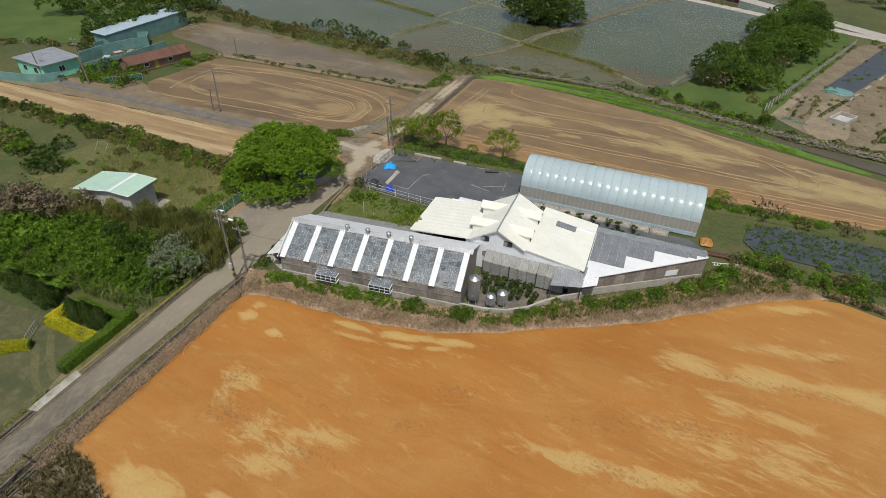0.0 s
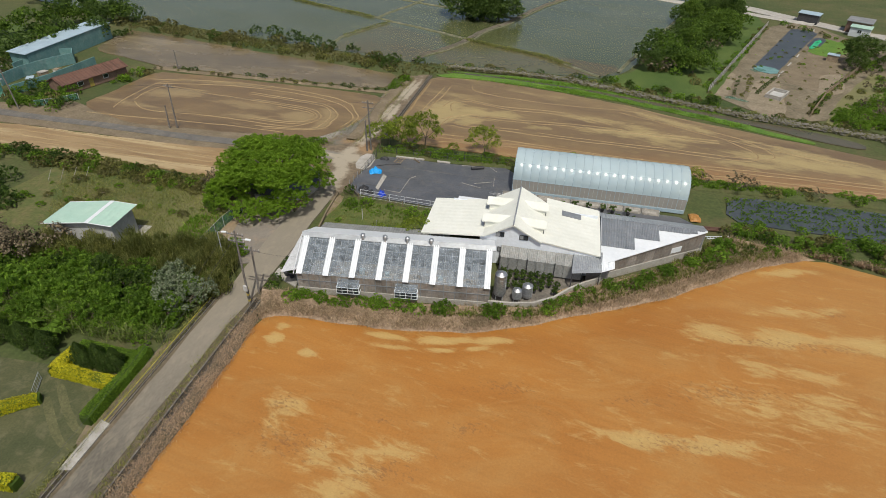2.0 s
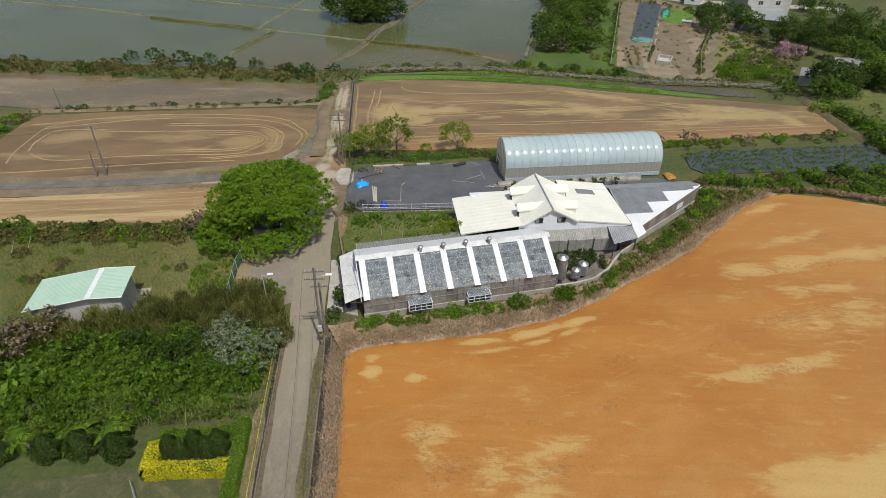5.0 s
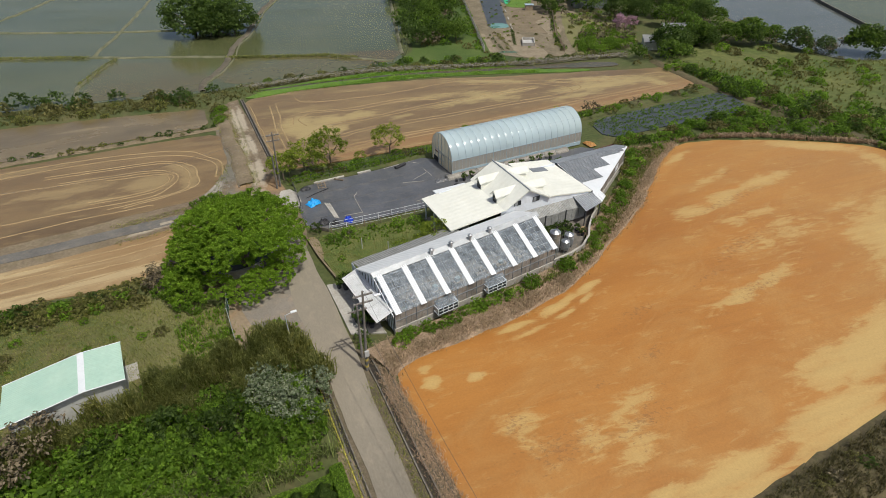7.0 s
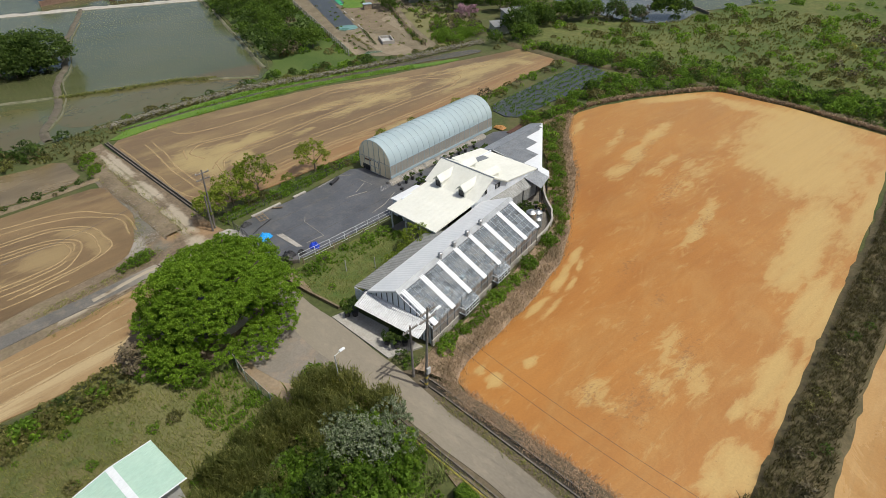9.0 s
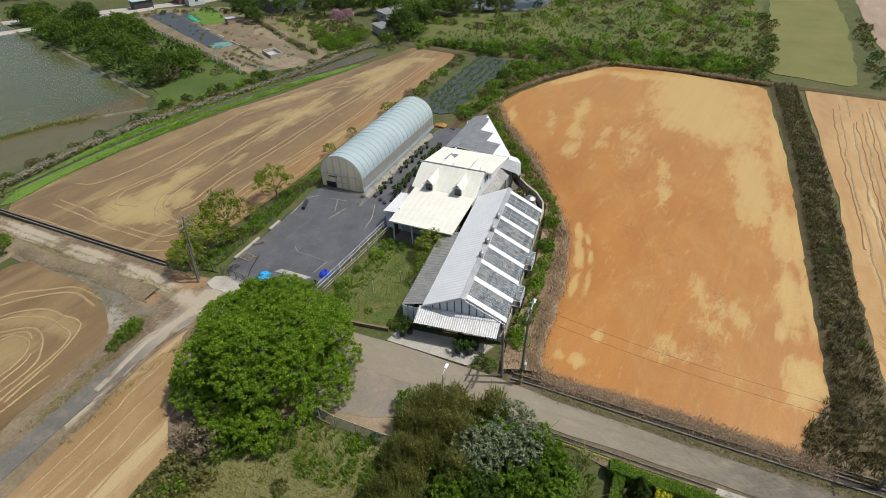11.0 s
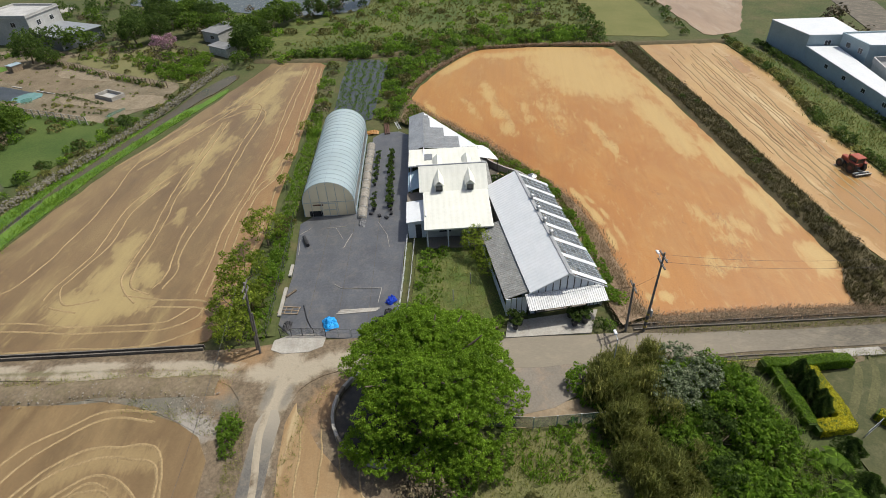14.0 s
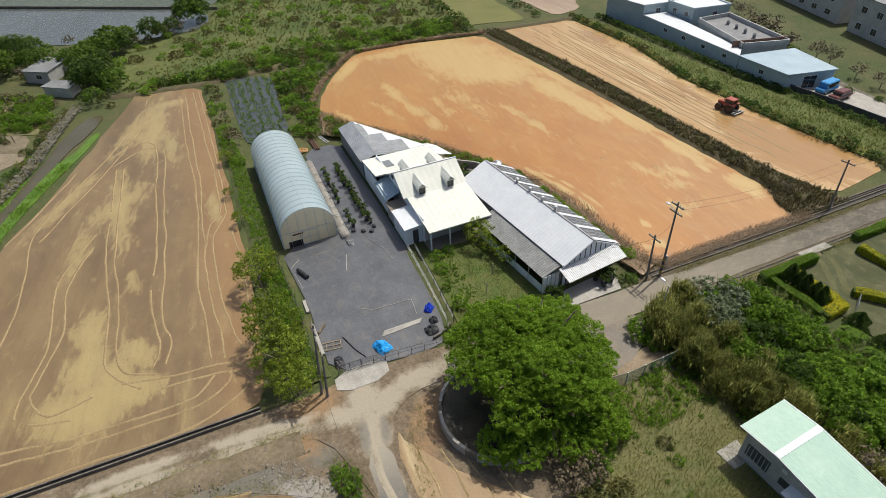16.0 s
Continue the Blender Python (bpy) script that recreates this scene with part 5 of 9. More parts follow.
# ---- house with cream roofs ----
def house():
    X, Y = -12.0, 53.0
    h = thing("house", (X, Y, 0), 0, "cream-roofed farmhouse with four dormers", "house")

    def L(x, y, z):
        return (x - X, y - Y, z)
    prof = [(-22.1, 2.98), (-15.1, 3.72), (-11.85, 5.65), (-8.6, 3.85), (-2.2, 2.98)]
    spans = [("roof_west", 0, 48.35, 56.3), ("roof_west_upper", 1, 48.25, 56.75), ("roof_east_upper", 2, 48.25, 56.95), ("roof_east", 3, 48.5, 58.15)]
    for nm, k, y0, y1 in spans:
        (xa, za), (xb, zb) = prof[k], prof[k + 1]
        part(nm, corrugated(L(xa, y0, za), (0, y1 - y0, 0), (xb - xa, 0, zb - za), 0.75, 0.012, 0.16), M_CREAM, h, "cream coated roof")
    part("ridge_line", rod(bmesh.new(), L(-11.85, 48.2, 5.66), L(-11.85, 57.0, 5.66), 0.09, None, 8), M_GREYSTEEL, h, "grey ridge tile line")
    part("roof_edge", box(L(-2.22, 48.4, 2.72), L(-2.12, 58.2, 2.98), 0.0), M_DARKSHEET, h)
    # dormers
    for x, sgn in ((-15.15, -1), (-8.6, 1)):
        for y in (50.5, 54.3):
            d = part("dormer", box(L(min(x, x - sgn * 1.7), y - 0.5, 3.6), L(max(x, x - sgn * 1.7), y + 0.5, 4.75), 0.0), M_CREAM, h, "small gabled dormer")
            bm = bmesh.new()
            pr = [(-0.66, 4.62), (-0.35, 5.0), (0, 5.3), (0.35, 5.0), (0.66, 4.62)]
            x0, x1 = x + sgn * 0.28, x - sgn * 2.9
            for lo in (0, -0.09):
                for dy, z in pr:
                    bm.verts.new(L(x0, y + dy, z + lo))
                    bm.verts.new(L(x1 + sgn * 1.9 * abs(dy), y + dy * 0.9, 5.38 - 1.05 * abs(dy) + lo))
            bm.verts.ensure_lookup_table()
            vv = bm.verts
            for i in range(4):
                k = 2 * i
                bm.faces.new((vv[k], vv[k + 1], vv[k + 3], vv[k + 2]))
                bm.faces.new((vv[10 + k], vv[12 + k], vv[13 + k], vv[11 + k]))
                bm.faces.new((vv[k], vv[k + 2], vv[12 + k], vv[10 + k]))
            part("dormer_roof", bm, M_CREAM, d)
            bm = bmesh.new()
            fx = x + sgn * 0.03
            for dy in (-0.36, 0, 0.36):
                block(bm, L(min(fx, fx + sgn * 0.05), y + dy - 0.04, 3.78), L(max(fx, fx + sgn * 0.05), y + dy + 0.04, 4.55))
            for z in (3.78, 4.5):
                block(bm, L(min(fx, fx + sgn * 0.05), y - 0.4, z), L(max(fx, fx + sgn * 0.05), y + 0.4, z + 0.07))
            part("window_frame", bm, M_FRAME, d, "dark window frame")
            part("window_pane", box(L(min(x, x + sgn * 0.03), y - 0.36, 3.82), L(max(x, x + sgn * 0.03), y + 0.36, 4.52), 0.0), M_PANE, d)
    # gable to the south
    bm = upright([(x - X, z) for x, z in ((-15.4, 0), (-2.6, 0), (-2.6, 2.86), (-8.6, 3.68), (-11.85, 5.47), (-15.1, 3.55), (-15.4, 3.5))], 48.6 - Y, 48.75 - Y)
    part("south_wall", bm, M_WHITEWALL, h, "blue-white gable wall")
    for x, z, w in ((-13.2, 3.75, 0.95), (-10.6, 3.7, 0.95), (-12.9, 1.75, 0.9)):
        wd = part("window", box(L(x - w / 2, 48.52, z - 0.02), L(x + w / 2, 48.59, z + 0.6), 0.01), M_FRAME, h, "dark framed sliding window")
        for k in (0, 1):
            part("window_pane", box(L(x - w / 2 + 0.06 + k * w / 2, 48.495, z + 0.06), L(x - 0.04 + k * w / 2, 48.515, z + 0.53), 0.0), M_PANE if k else M_GREYSTEEL, wd)
    part("north_wall", box(L(-19.8, 56.0, 0), L(-2.5, 56.15, 3.4), 0.0), M_WHITEWALL, h)
    part("north_wall_upper", upright([(x - X, z) for x, z in ((-15, 3.2), (-8.7, 3.2), (-8.7, 3.65), (-11.85, 5.45), (-15, 3.55))], 56.2 - Y, 56.35 - Y), M_WHITEWALL, h)
    part("window", box(L(-10.4, 56.32, 3.75), L(-9.8, 56.4, 4.35), 0.0), M_FRAME, h)
    part("east_north_wall", box(L(-12, 57.85, 0), L(-2.3, 58.0, 2.75), 0.0), M_WHITEWALL, h)
    part("west_wall", box(L(-19.7, 48.8, 0), L(-19.55, 56.0, 2.95), 0.0), M_GREYWALL, h)
    for y in (50.2, 53.2):
        w = part("porch_window", box(L(-19.76, y, 0.9), L(-19.7, y + 1.4, 2.0), 0.0), M_FRAME, h)
        part("window_pane", box(L(-19.79, y + 0.08, 0.98), L(-19.765, y + 1.32, 1.92), 0.0), M_PANE, w)
    for y in (48.7, 51.2, 53.6, 56.0):
        part("porch_post", box(L(-21.75, y - 0.08, 0), L(-21.6, y + 0.08, 2.95), 0.01), M_WHITE, h)
    part("porch_floor", box(L(-21.9, 48.5, 0), L(-19.5, 56.2, 0.16), 0.02), M_FORE, h, "raised porch floor")
    part("eave_beam", box(L(-21.85, 48.4, 2.62), L(-21.65, 56.2, 2.78), 0.0), M_WHITE, h)
    # skylight and seams on the east roof
    part("skylight", slab([L(-6.7, 54.9, 3.66), L(-4.4, 54.9, 3.345), L(-4.4, 56.0, 3.345), L(-6.7, 56.0, 3.66)], 0.08), M_DARKSHEET, h, "dark flat skylight")
    # flat-roofed annexe along the north side
    a = part("annexe", box(L(-19.4, 56.2, 0), L(-15.2, 58.3, 2.35), 0.01), M_WHITEWALL, h, "white annexe with a black door")
    part("annexe_roof", slab([L(-19.6, 56.1, 2.62), L(-15.0, 56.1, 2.62), L(-15.0, 58.45, 2.4), L(-19.6, 58.45, 2.4)], 0.12), M_WHITE, a, "white sheet roof")
    part("door", box(L(-19.46, 56.7, 0.05), L(-19.41, 57.4, 1.95), 0.0), M_FRAME, a, "black door")
    part("annexe_mid", box(L(-15.0, 56.35, 0), L(-12.6, 58.2, 2.1), 0.01), M_GREYWALL, h)
    part("annexe_mid_roof", slab([L(-15.0, 56.2, 2.3), L(-12.5, 56.2, 2.3), L(-12.5, 58.4, 2.12), L(-15.0, 58.4, 2.12)], 0.1), M_FORE, h, "brown-grey flat roof")
    part("annexe_blue_roof", slab([L(-12.5, 56.35, 3.1), L(-8.0, 56.35, 3.2), L(-8.0, 58.3, 2.6), L(-12.5, 58.3, 2.35)], 0.08), M_BLUEROOF, h, "pale blue sheet roof")
    # lean-to of pale panels on the south side
    for k in range(9):
        x = -12.9 + k * 1.0
        part("lean_to_panel", corrugated(L(x, 47.3, 1.95), (0.98, 0, 0), (0, 1.25, 0.7), 0.2, 0.02), M_GREYFIBRE, h)
        part("lean_to_wall", box(L(x, 47.3, 0.3), L(x + 0.96, 47.36, 1.9), 0.0), M_GREYFIBRE, h)
    for k in range(4):
        part("lean_to_post", box(L(-12.9 + k * 3, 47.2, 0), L(-12.8 + k * 3, 47.3, 2.1), 0.0), M_FRAME, h)
    return h


# ---- wedge-shaped store east of the house ----
def wedge_store():
    s = thing("wedge_store", (3.0, 54, 0), 0, "wedge-shaped store with white and grey sheet roof", "shed")

    def L(x, y, z):
        return (x - 3.0, y - 54.0, z)

    def z(x, y):
        return 3.3 - max(0, 56.0 - y) * 0.1 - max(0, y - 56.0) * 0.32
    south = [(-2.1, 47.7), (9.9, 55.9)]

    def yedge(x):
        return 47.7 + (x + 2.1) * 8.2 / 12.0
    part("roof_white", slab([L(-2.1, 47.7, z(0, 47.7)), L(9.9, 55.9, z(0, 55.9)), L(9.9, 56.1, z(0, 56)), L(-2.1, 56.1, z(0, 56))], 0.09), M_WHITE, s, "white sheet roof")
    part("roof_north", corrugated(L(-2.1, 56.0, 3.36), (12.0, 0, 0), (0, 2.25, -0.72), 0.3, 0.03), M_GREYSTEEL, s, "grey corrugated north slope")
    for x0, x1, y0 in ((-2.05, 1.6, 50.9), (1.6, 4.4, 53.0), (4.4, 9.6, 55.0)):
        n = max(2, round((x1 - x0) / 0.9))
        for i in range(n):
            a, b = x0 + (x1 - x0) * i / n, x0 + (x1 - x0) * (i + 1) / n
            yy = max(y0, yedge(b) + 0.1)
            part("roof_sheet", corrugated(L(a + 0.01, yy, z(0, yy) + 0.05), (b - a - 0.02, 0, 0), (0, 56.0 - yy, z(0, 56) - z(0, yy)), 0.18, 0.025), M_DARKSHEET, s, "dark weathered corrugated sheet")
    for i in range(12):
        xa, xb = -2.0 + i * 0.99, -2.0 + (i + 1) * 0.99
        ya, yb = yedge(xa) + 0.25, yedge(xb) + 0.25
        part("wall_panel", prism([L(xa, ya, 0)[:2], L(xb - 0.02, yb, 0)[:2], L(xb - 0.02, yb + 0.08, 0)[:2], L(xa, ya + 0.08, 0)[:2]], 0.9, [z(0, ya) - 0.12, z(0, yb) - 0.12, z(0, yb) - 0.12, z(0, ya) - 0.12]), M_FIBRE, s)
    part("plinth", prism([L(-2, yedge(-2) + 0.15, 0)[:2], L(9.9, yedge(9.9) + 0.15, 0)[:2], L(9.9, yedge(9.9) + 0.4, 0)[:2], L(-2, yedge(-2) + 0.4, 0)[:2]], 0, 0.95), M_PALECONC, s, "pale concrete plinth")
    part("north_wall", box(L(-2, 58.0, 0), L(9.7, 58.1, 2.6), 0.0), M_DARKSHEET, s)
    part("east_wall", box(L(9.6, 55.9, 0), L(9.7, 58.0, 2.6), 0.0), M_DARKSHEET, s)
    part("window", prism([L(6.0, yedge(6.0) + 0.2, 0)[:2], L(7.2, yedge(7.2) + 0.2, 0)[:2], L(7.2, yedge(7.2) + 0.25, 0)[:2], L(6.0, yedge(6.0) + 0.25, 0)[:2]], 1.3, 2.0), M_WHITE, s, "white framed window")
    # small grey lean-to at the wide end
    part("lean_to_roof", corrugated(L(-5.1, 45.75, 2.2), (3.1, 0.9, 0), (0.1, 2.9, 0.6), 0.22, 0.035), M_GREYSTEEL, s, "grey corrugated lean-to")
    part("lean_to_white", corrugated(L(-2.0, 46.6, 2.25), (1.4, 1.0, 0), (0, 1.6, 0.3), 0.22, 0.03), M_WHITE, s, "white corrugated sheet")
    for x, y in ((-5.0, 45.9), (-2.1, 46.8), (-5.0, 48.3)):
        part("post", box(L(x - 0.05, y - 0.05, 0), L(x + 0.05, y + 0.05, 2.15), 0.0), M_FRAME, s)
    part("lean_to_wall", box(L(-3.4, 47.6, 0), L(-2.1, 47.7, 2.3), 0.0), M_FIBRE, s)
    return s


# ---- tunnel greenhouse ----
def tunnel():
    x0, x1, yc, hw, wall = -13.4, 9.2, 68.45, 3.25, 2.1
    g = thing("tunnel_greenhouse", (x0, yc, 0), 0, "arched plastic-film tunnel greenhouse on steel hoops", "greenhouse")
    ln = x1 - x0
    pts = [(-hw, wall)] + [(-hw * math.cos(math.pi * k / 18), wall + 2.85 * math.sin(math.pi * k / 18)) for k in range(1, 18)] + [(hw, wall)]
    bays = 20
    for i in range(bays):
        a, b = ln * i / bays, ln * (i + 1) / bays
        vs, fs = [], []
        for x, puff in ((a, 0), (a * 0.8 + b * 0.2, 0.04), ((a + b) / 2, 0.06), (a * 0.2 + b * 0.8, 0.04), (b, 0)):
            for k, (y, z) in enumerate(pts):
                s = 1 + (puff / 3 if 0 < k < len(pts) - 1 else 0)
                vs.append((x, y * s, wall + (z - wall) * s if z > wall else z))
        n = len(pts)
        for j in range(4):
            for k in range(n - 1):
                q = j * n + k
                fs.append((q, q + 1, q + n + 1, q + n))
        ob = part("film_panel", mesh_from("film_panel", vs, fs, M_FILM, True), None, g)
        ob.visible_shadow = True
    for i in range(bays + 1):
        x = ln * i / bays
        bm = tube([(x, -hw - 0.01, 0)] + [(x, y * 1.006, z + 0.015) for y, z in pts] + [(x, hw + 0.01, 0)], 0.036)
        part("hoop", bm, M_BLUEROOF, g, "pale blue steel hoop")
    for i in range(bays):
        x = ln * (i + 0.5) / bays
        for sy in (-hw, hw):
            part("side_panel", box((ln * i / bays + 0.01, sy - 0.012, 0.5), (ln * (i + 1) / bays - 0.01, sy + 0.012, wall), 0.0), M_SIDEFILM, g)
        part("side_post", rod(bmesh.new(), (x, -hw - 0.02, 0), (x, -hw - 0.02, wall), 0.025, None, 5), M_POST, g)
    for y, z in ((-hw - 0.03, wall), (hw + 0.03, wall), (-2.3, wall + 2.03), (2.3, wall + 2.03), (0, wall + 2.88)):
        part("purlin", rod(bmesh.new(), (0, y, z), (ln, y, z), 0.03, None, 6), M_BLUEROOF, g)
    part("base_board", box((0, -hw - 0.09, 0.02), (ln, -hw - 0.03, 0.55), 0.01), M_BLUEROOF, g, "pale blue base board")
    part("base_board", box((0, hw + 0.03, 0.02), (ln, hw + 0.09, 0.55), 0.01), M_BLUEROOF, g)
    # end walls: film on posts, a framed door at the west end
    for x, sgn in ((0, -1), (ln, 1)):
        vs = [(x, y, z) for y, z in pts] + [(x, -hw, 0.0), (x, hw, 0.0)]
        n = len(pts)
        f = [tuple([n] + list(range(n)) + [n + 1])]
        ob = part("end_film", mesh_from("end_film", vs, f, M_FILMEND), None, g, "yellowed film end wall")
        for y in (-2.2, -1.1, 0, 1.1, 2.2):
            top = wall + 2.85 * math.sqrt(max(0, 1 - (y / hw) ** 2))
            part("end_post", box((x + sgn * 0.03 - 0.03, y - 0.035, 0), (x + sgn * 0.03 + 0.03, y + 0.035, top - 0.03), 0.0), M_POST, g)
        part("end_rail", box((x + sgn * 0.06 - 0.03, -hw, wall - 0.03), (x + sgn * 0.06 + 0.03, hw, wall + 0.03), 0.0), M_POST, g)
    bm = bmesh.new()
    for y in (-0.9, 0.0, 0.9):
        block(bm, (-0.14, y - 0.04, 0), (-0.07, y + 0.04, 1.95))
    for z in (0.05, 0.95, 1.9):
        block(bm, (-0.14, -0.9, z), (-0.07, 0.9, z + 0.07))
    part("door_frame", bm, M_POST, g, "steel sliding door frame")
    # black slab drawn for the shade inside the open end
    part("door_opening", box((-0.06, 0.95, 0.05), (-0.03, 2.6, 0.85), 0.0), M_BLACKPLASTIC, g)
    part("red_sign", box((-0.12, 0.7, 1.65), (-0.09, 2.0, 1.85), 0.0), M_REDTILE, g, "faded red strip")
    return g


long_shed()
bench_in_shed(random.Random(5))
house()
wedge_store()
tunnel()

# ---- plants ----
RNG = np.random.default_rng(11)
PR = random.Random(21)
KIND = {}


def plant_kind(key, name, label, category, leaf, radii, clumps, per, size, trunk_h=0.0, trunk_r=0.08, low=-0.35, clump=0.33, feather=False, hollow=0.5, bark=None):
    """Foliage mesh and stem mesh of one kind of plant, shared by all its copies."""
    q = crown_quads(RNG, radii, clumps, per, size, low, clump, hollow, lift=trunk_h + radii[2] * 0.55)
    if feather:
        a, r = RNG.uniform(0, 2 * np.pi, 100), 1.3 * np.sqrt(RNG.uniform(0, 1, 100))
        q = np.concatenate([q, blade_quads(RNG, np.column_stack([r * np.cos(a), r * np.sin(a)]), RNG.uniform(0.8, 2.9, 100) - 0.7 * r, 0.9, 7, 0.036, 0.6)])
    me = quads_mesh("foliage", q, leaf)
    bm = trunk_bm(PR, trunk_h + radii[2] * 0.9, trunk_r, radii[0], 5)
    tm = bpy.data.meshes.new("stem")
    bm.to_mesh(tm)
    bm.free()
    tm.materials.append(bark or M_BARK)
    c = q[::2].mean(axis=1, keepdims=True)
    KIND[key] = (name, label, category, me, tm, q, leaf, quads_mesh("foliage", c + (q[::2] - c) * 1.4, leaf))


FAR = {}


def far_plant(key, x, y, scale=1.0, z=0.0, group="", dense=False):
    """A plant too far off to tell apart: its leaves join one mass."""
    q, leaf = KIND[key][5], KIND[key][6]
    step, grow = (4, 1.8) if dense else (15 if len(q) > 2500 else 7, 2.5)
    q = q[::step]
    k = scale * PR.uniform(0.85, 1.15)
    a = PR.uniform(0, 2 * math.pi)
    m = np.array(((math.cos(a), -math.sin(a), 0), (math.sin(a), math.cos(a), 0), (0, 0, 1.0))) * k
    c = q.mean(axis=1, keepdims=True)
    FAR.setdefault(leaf.name, []).append((c + (q - c) * grow) @ m.T + np.array((x, y, z - 0.05)))


def plant(key, x, y, scale=1.0, z=0.0, squash=1.0, group="", label=""):
    name, lab, cat, me, tm = KIND[key][:5]
    root = thing(name, (0, 0, 0), 0, label or lab, cat, group)
    if scale < 0.85:
        me = KIND[key][7]
    k = scale * PR.uniform(0.85, 1.15)
    root.matrix_world = pose(x, y, z - 0.05, 0, 0, PR.uniform(0, 360)) @ Matrix.Diagonal((k, k, k * squash * PR.uniform(0.85, 1.15), 1))
    for nm, d in (("foliage", me), ("stem", tm)):
        o = new(nm, d)
        o.parent = root
    return root


plant_kind("shrub", "shrub", "dense green leafy shrub", "shrub", L_GREEN, (1.5, 1.5, 1.2), 62, 14, 0.158, clump=0.25)
plant_kind("shrub2", "shrub", "dense green leafy shrub", "shrub", L_GREEN, (1.7, 1.4, 1.0), 62, 14, 0.158, clump=0.25, hollow=0.3)
plant_kind("light", "shrub", "bright light-green leafy shrub", "shrub", L_LIGHT, (1.4, 1.4, 1.1), 60, 14, 0.158, clump=0.25)
plant_kind("dark", "shrub", "dense dark green shrub", "shrub", L_DARK, (1.6, 1.5, 1.3), 62, 14, 0.158, clump=0.25)
plant_kind("olive", "shrub", "olive-brown dry scrub bush", "shrub", L_OLIVE, (1.6, 1.5, 1.0), 72, 16, 0.145, clump=0.23)
plant_kind("brown", "shrub", "brown half-dry scrub bush", "shrub", L_BROWN, (1.4, 1.4, 0.9), 64, 16, 0.145, clump=0.23)
plant_kind("bamboo", "bamboo_clump", "feathery brown-tipped bamboo clump", "bamboo", L_BROWN, (1.15, 1.15, 2.2), 56, 14, 0.125, clump=0.2, low=-0.5, hollow=0.3, feather=True)
plant_kind("silver", "flowering_bush", "bush covered in silvery white blossom", "bush", L_SILVER, (1.7, 1.7, 1.4), 60, 22, 0.14, clump=0.22)
plant_kind("pink", "blossom_tree", "small tree in pink blossom", "tree", L_PINK, (2.0, 2.0, 1.6), 60, 24, 0.2, 1.2, 0.12)
plant_kind("low", "weed_clump", "low green weed clump on the bank", "weed", L_LIGHT, (0.7, 0.7, 0.4), 18, 22, 0.13)
plant_kind("sapling", "young_tree", "young light-green tree with open crown", "tree", L_YARD, (1.9, 1.9, 1.6), 90, 24, 0.12, 1.2, 0.1, clump=0.24)
plant_kind("wood", "tree", "rounded dark green woodland tree", "tree", L_WOOD, (3.2, 3.2, 2.6), 130, 30, 0.24, 1.6, 0.2)
plant_kind("wood2", "tree", "dense deep green woodland tree", "tree", L_DARK, (3.0, 3.2, 2.8), 130, 30, 0.24, 1.4, 0.2)
plant_kind("bare", "bare_tree", "grey leafless twiggy tree", "tree", L_TWIG, (2.0, 2.0, 1.8), 40, 16, 0.2, 1.2, 0.1, hollow=0.2, clump=0.4)


def big_tree():
    t = thing("broad_tree", (-43.8, 56.4, 0), 0, "broad bright green tree beside a round concrete tank", "tree")
    r = np.random.default_rng(6)
    lobes = []
    for k in range(27):
        a = 2.4 * k + r.uniform(-0.3, 0.3)
        d = (0.25 + 0.75 * math.sqrt(k / 27)) * r.uniform(0.9, 1.05)
        z = 2.5 + 4.4 * math.sqrt(max(0, 1 - (d * 0.93) ** 2)) + r.uniform(-0.5, 0.4)
        lobes.append((5.45 * d * math.cos(a), 5.6 * d * math.sin(a), z, r.uniform(2.0, 2.5)))
    lobes += [(-6.3, 0.6, 1.9, 2.0), (-5.9, 3.9, 1.7, 1.8), (-6.3, -2.6, 2.2, 1.9), (-3.6, -4.9, 1.6, 2.0), (-5.4, -1.8, 1.7, 2.1), (-4.9, 2.6, 1.6, 1.9), (0.8, -5.8, 1.8, 1.9), (4.4, -3.8, 2.2, 1.9), (5.6, 1.6, 2.5, 1.9), (-0.8, -6.3, 1.4, 2.0), (2.6, -5.7, 1.6, 1.9), (-6.7, -1.0, 1.4, 1.9), (-6.4, -3.8, 1.3, 1.8), (-4.6, 5.2, 1.6, 1.8)]
    q = np.concatenate([crown_quads(r, (w, w, w * 0.6), 150, 30, 0.118, -0.3, 0.23, 0.6, flat=0.8, squash=0.55) + np.array((x, y, z)) for x, y, z, w in lobes])
    part("crown", quads_mesh("crown", q, L_TREE), None, t)
    q = crown_quads(np.random.default_rng(4), (5.2, 5.4, 3.0), 110, 50, 0.3, -0.4, 0.22, 0.5, lift=3.6)
    part("inner_crown", quads_mesh("inner_crown", q, L_TREE), None, t)
    part("trunk", trunk_bm(random.Random(2), 8.0, 0.55, 7.0, 9, 0.03), M_BARK, t)


big_tree()

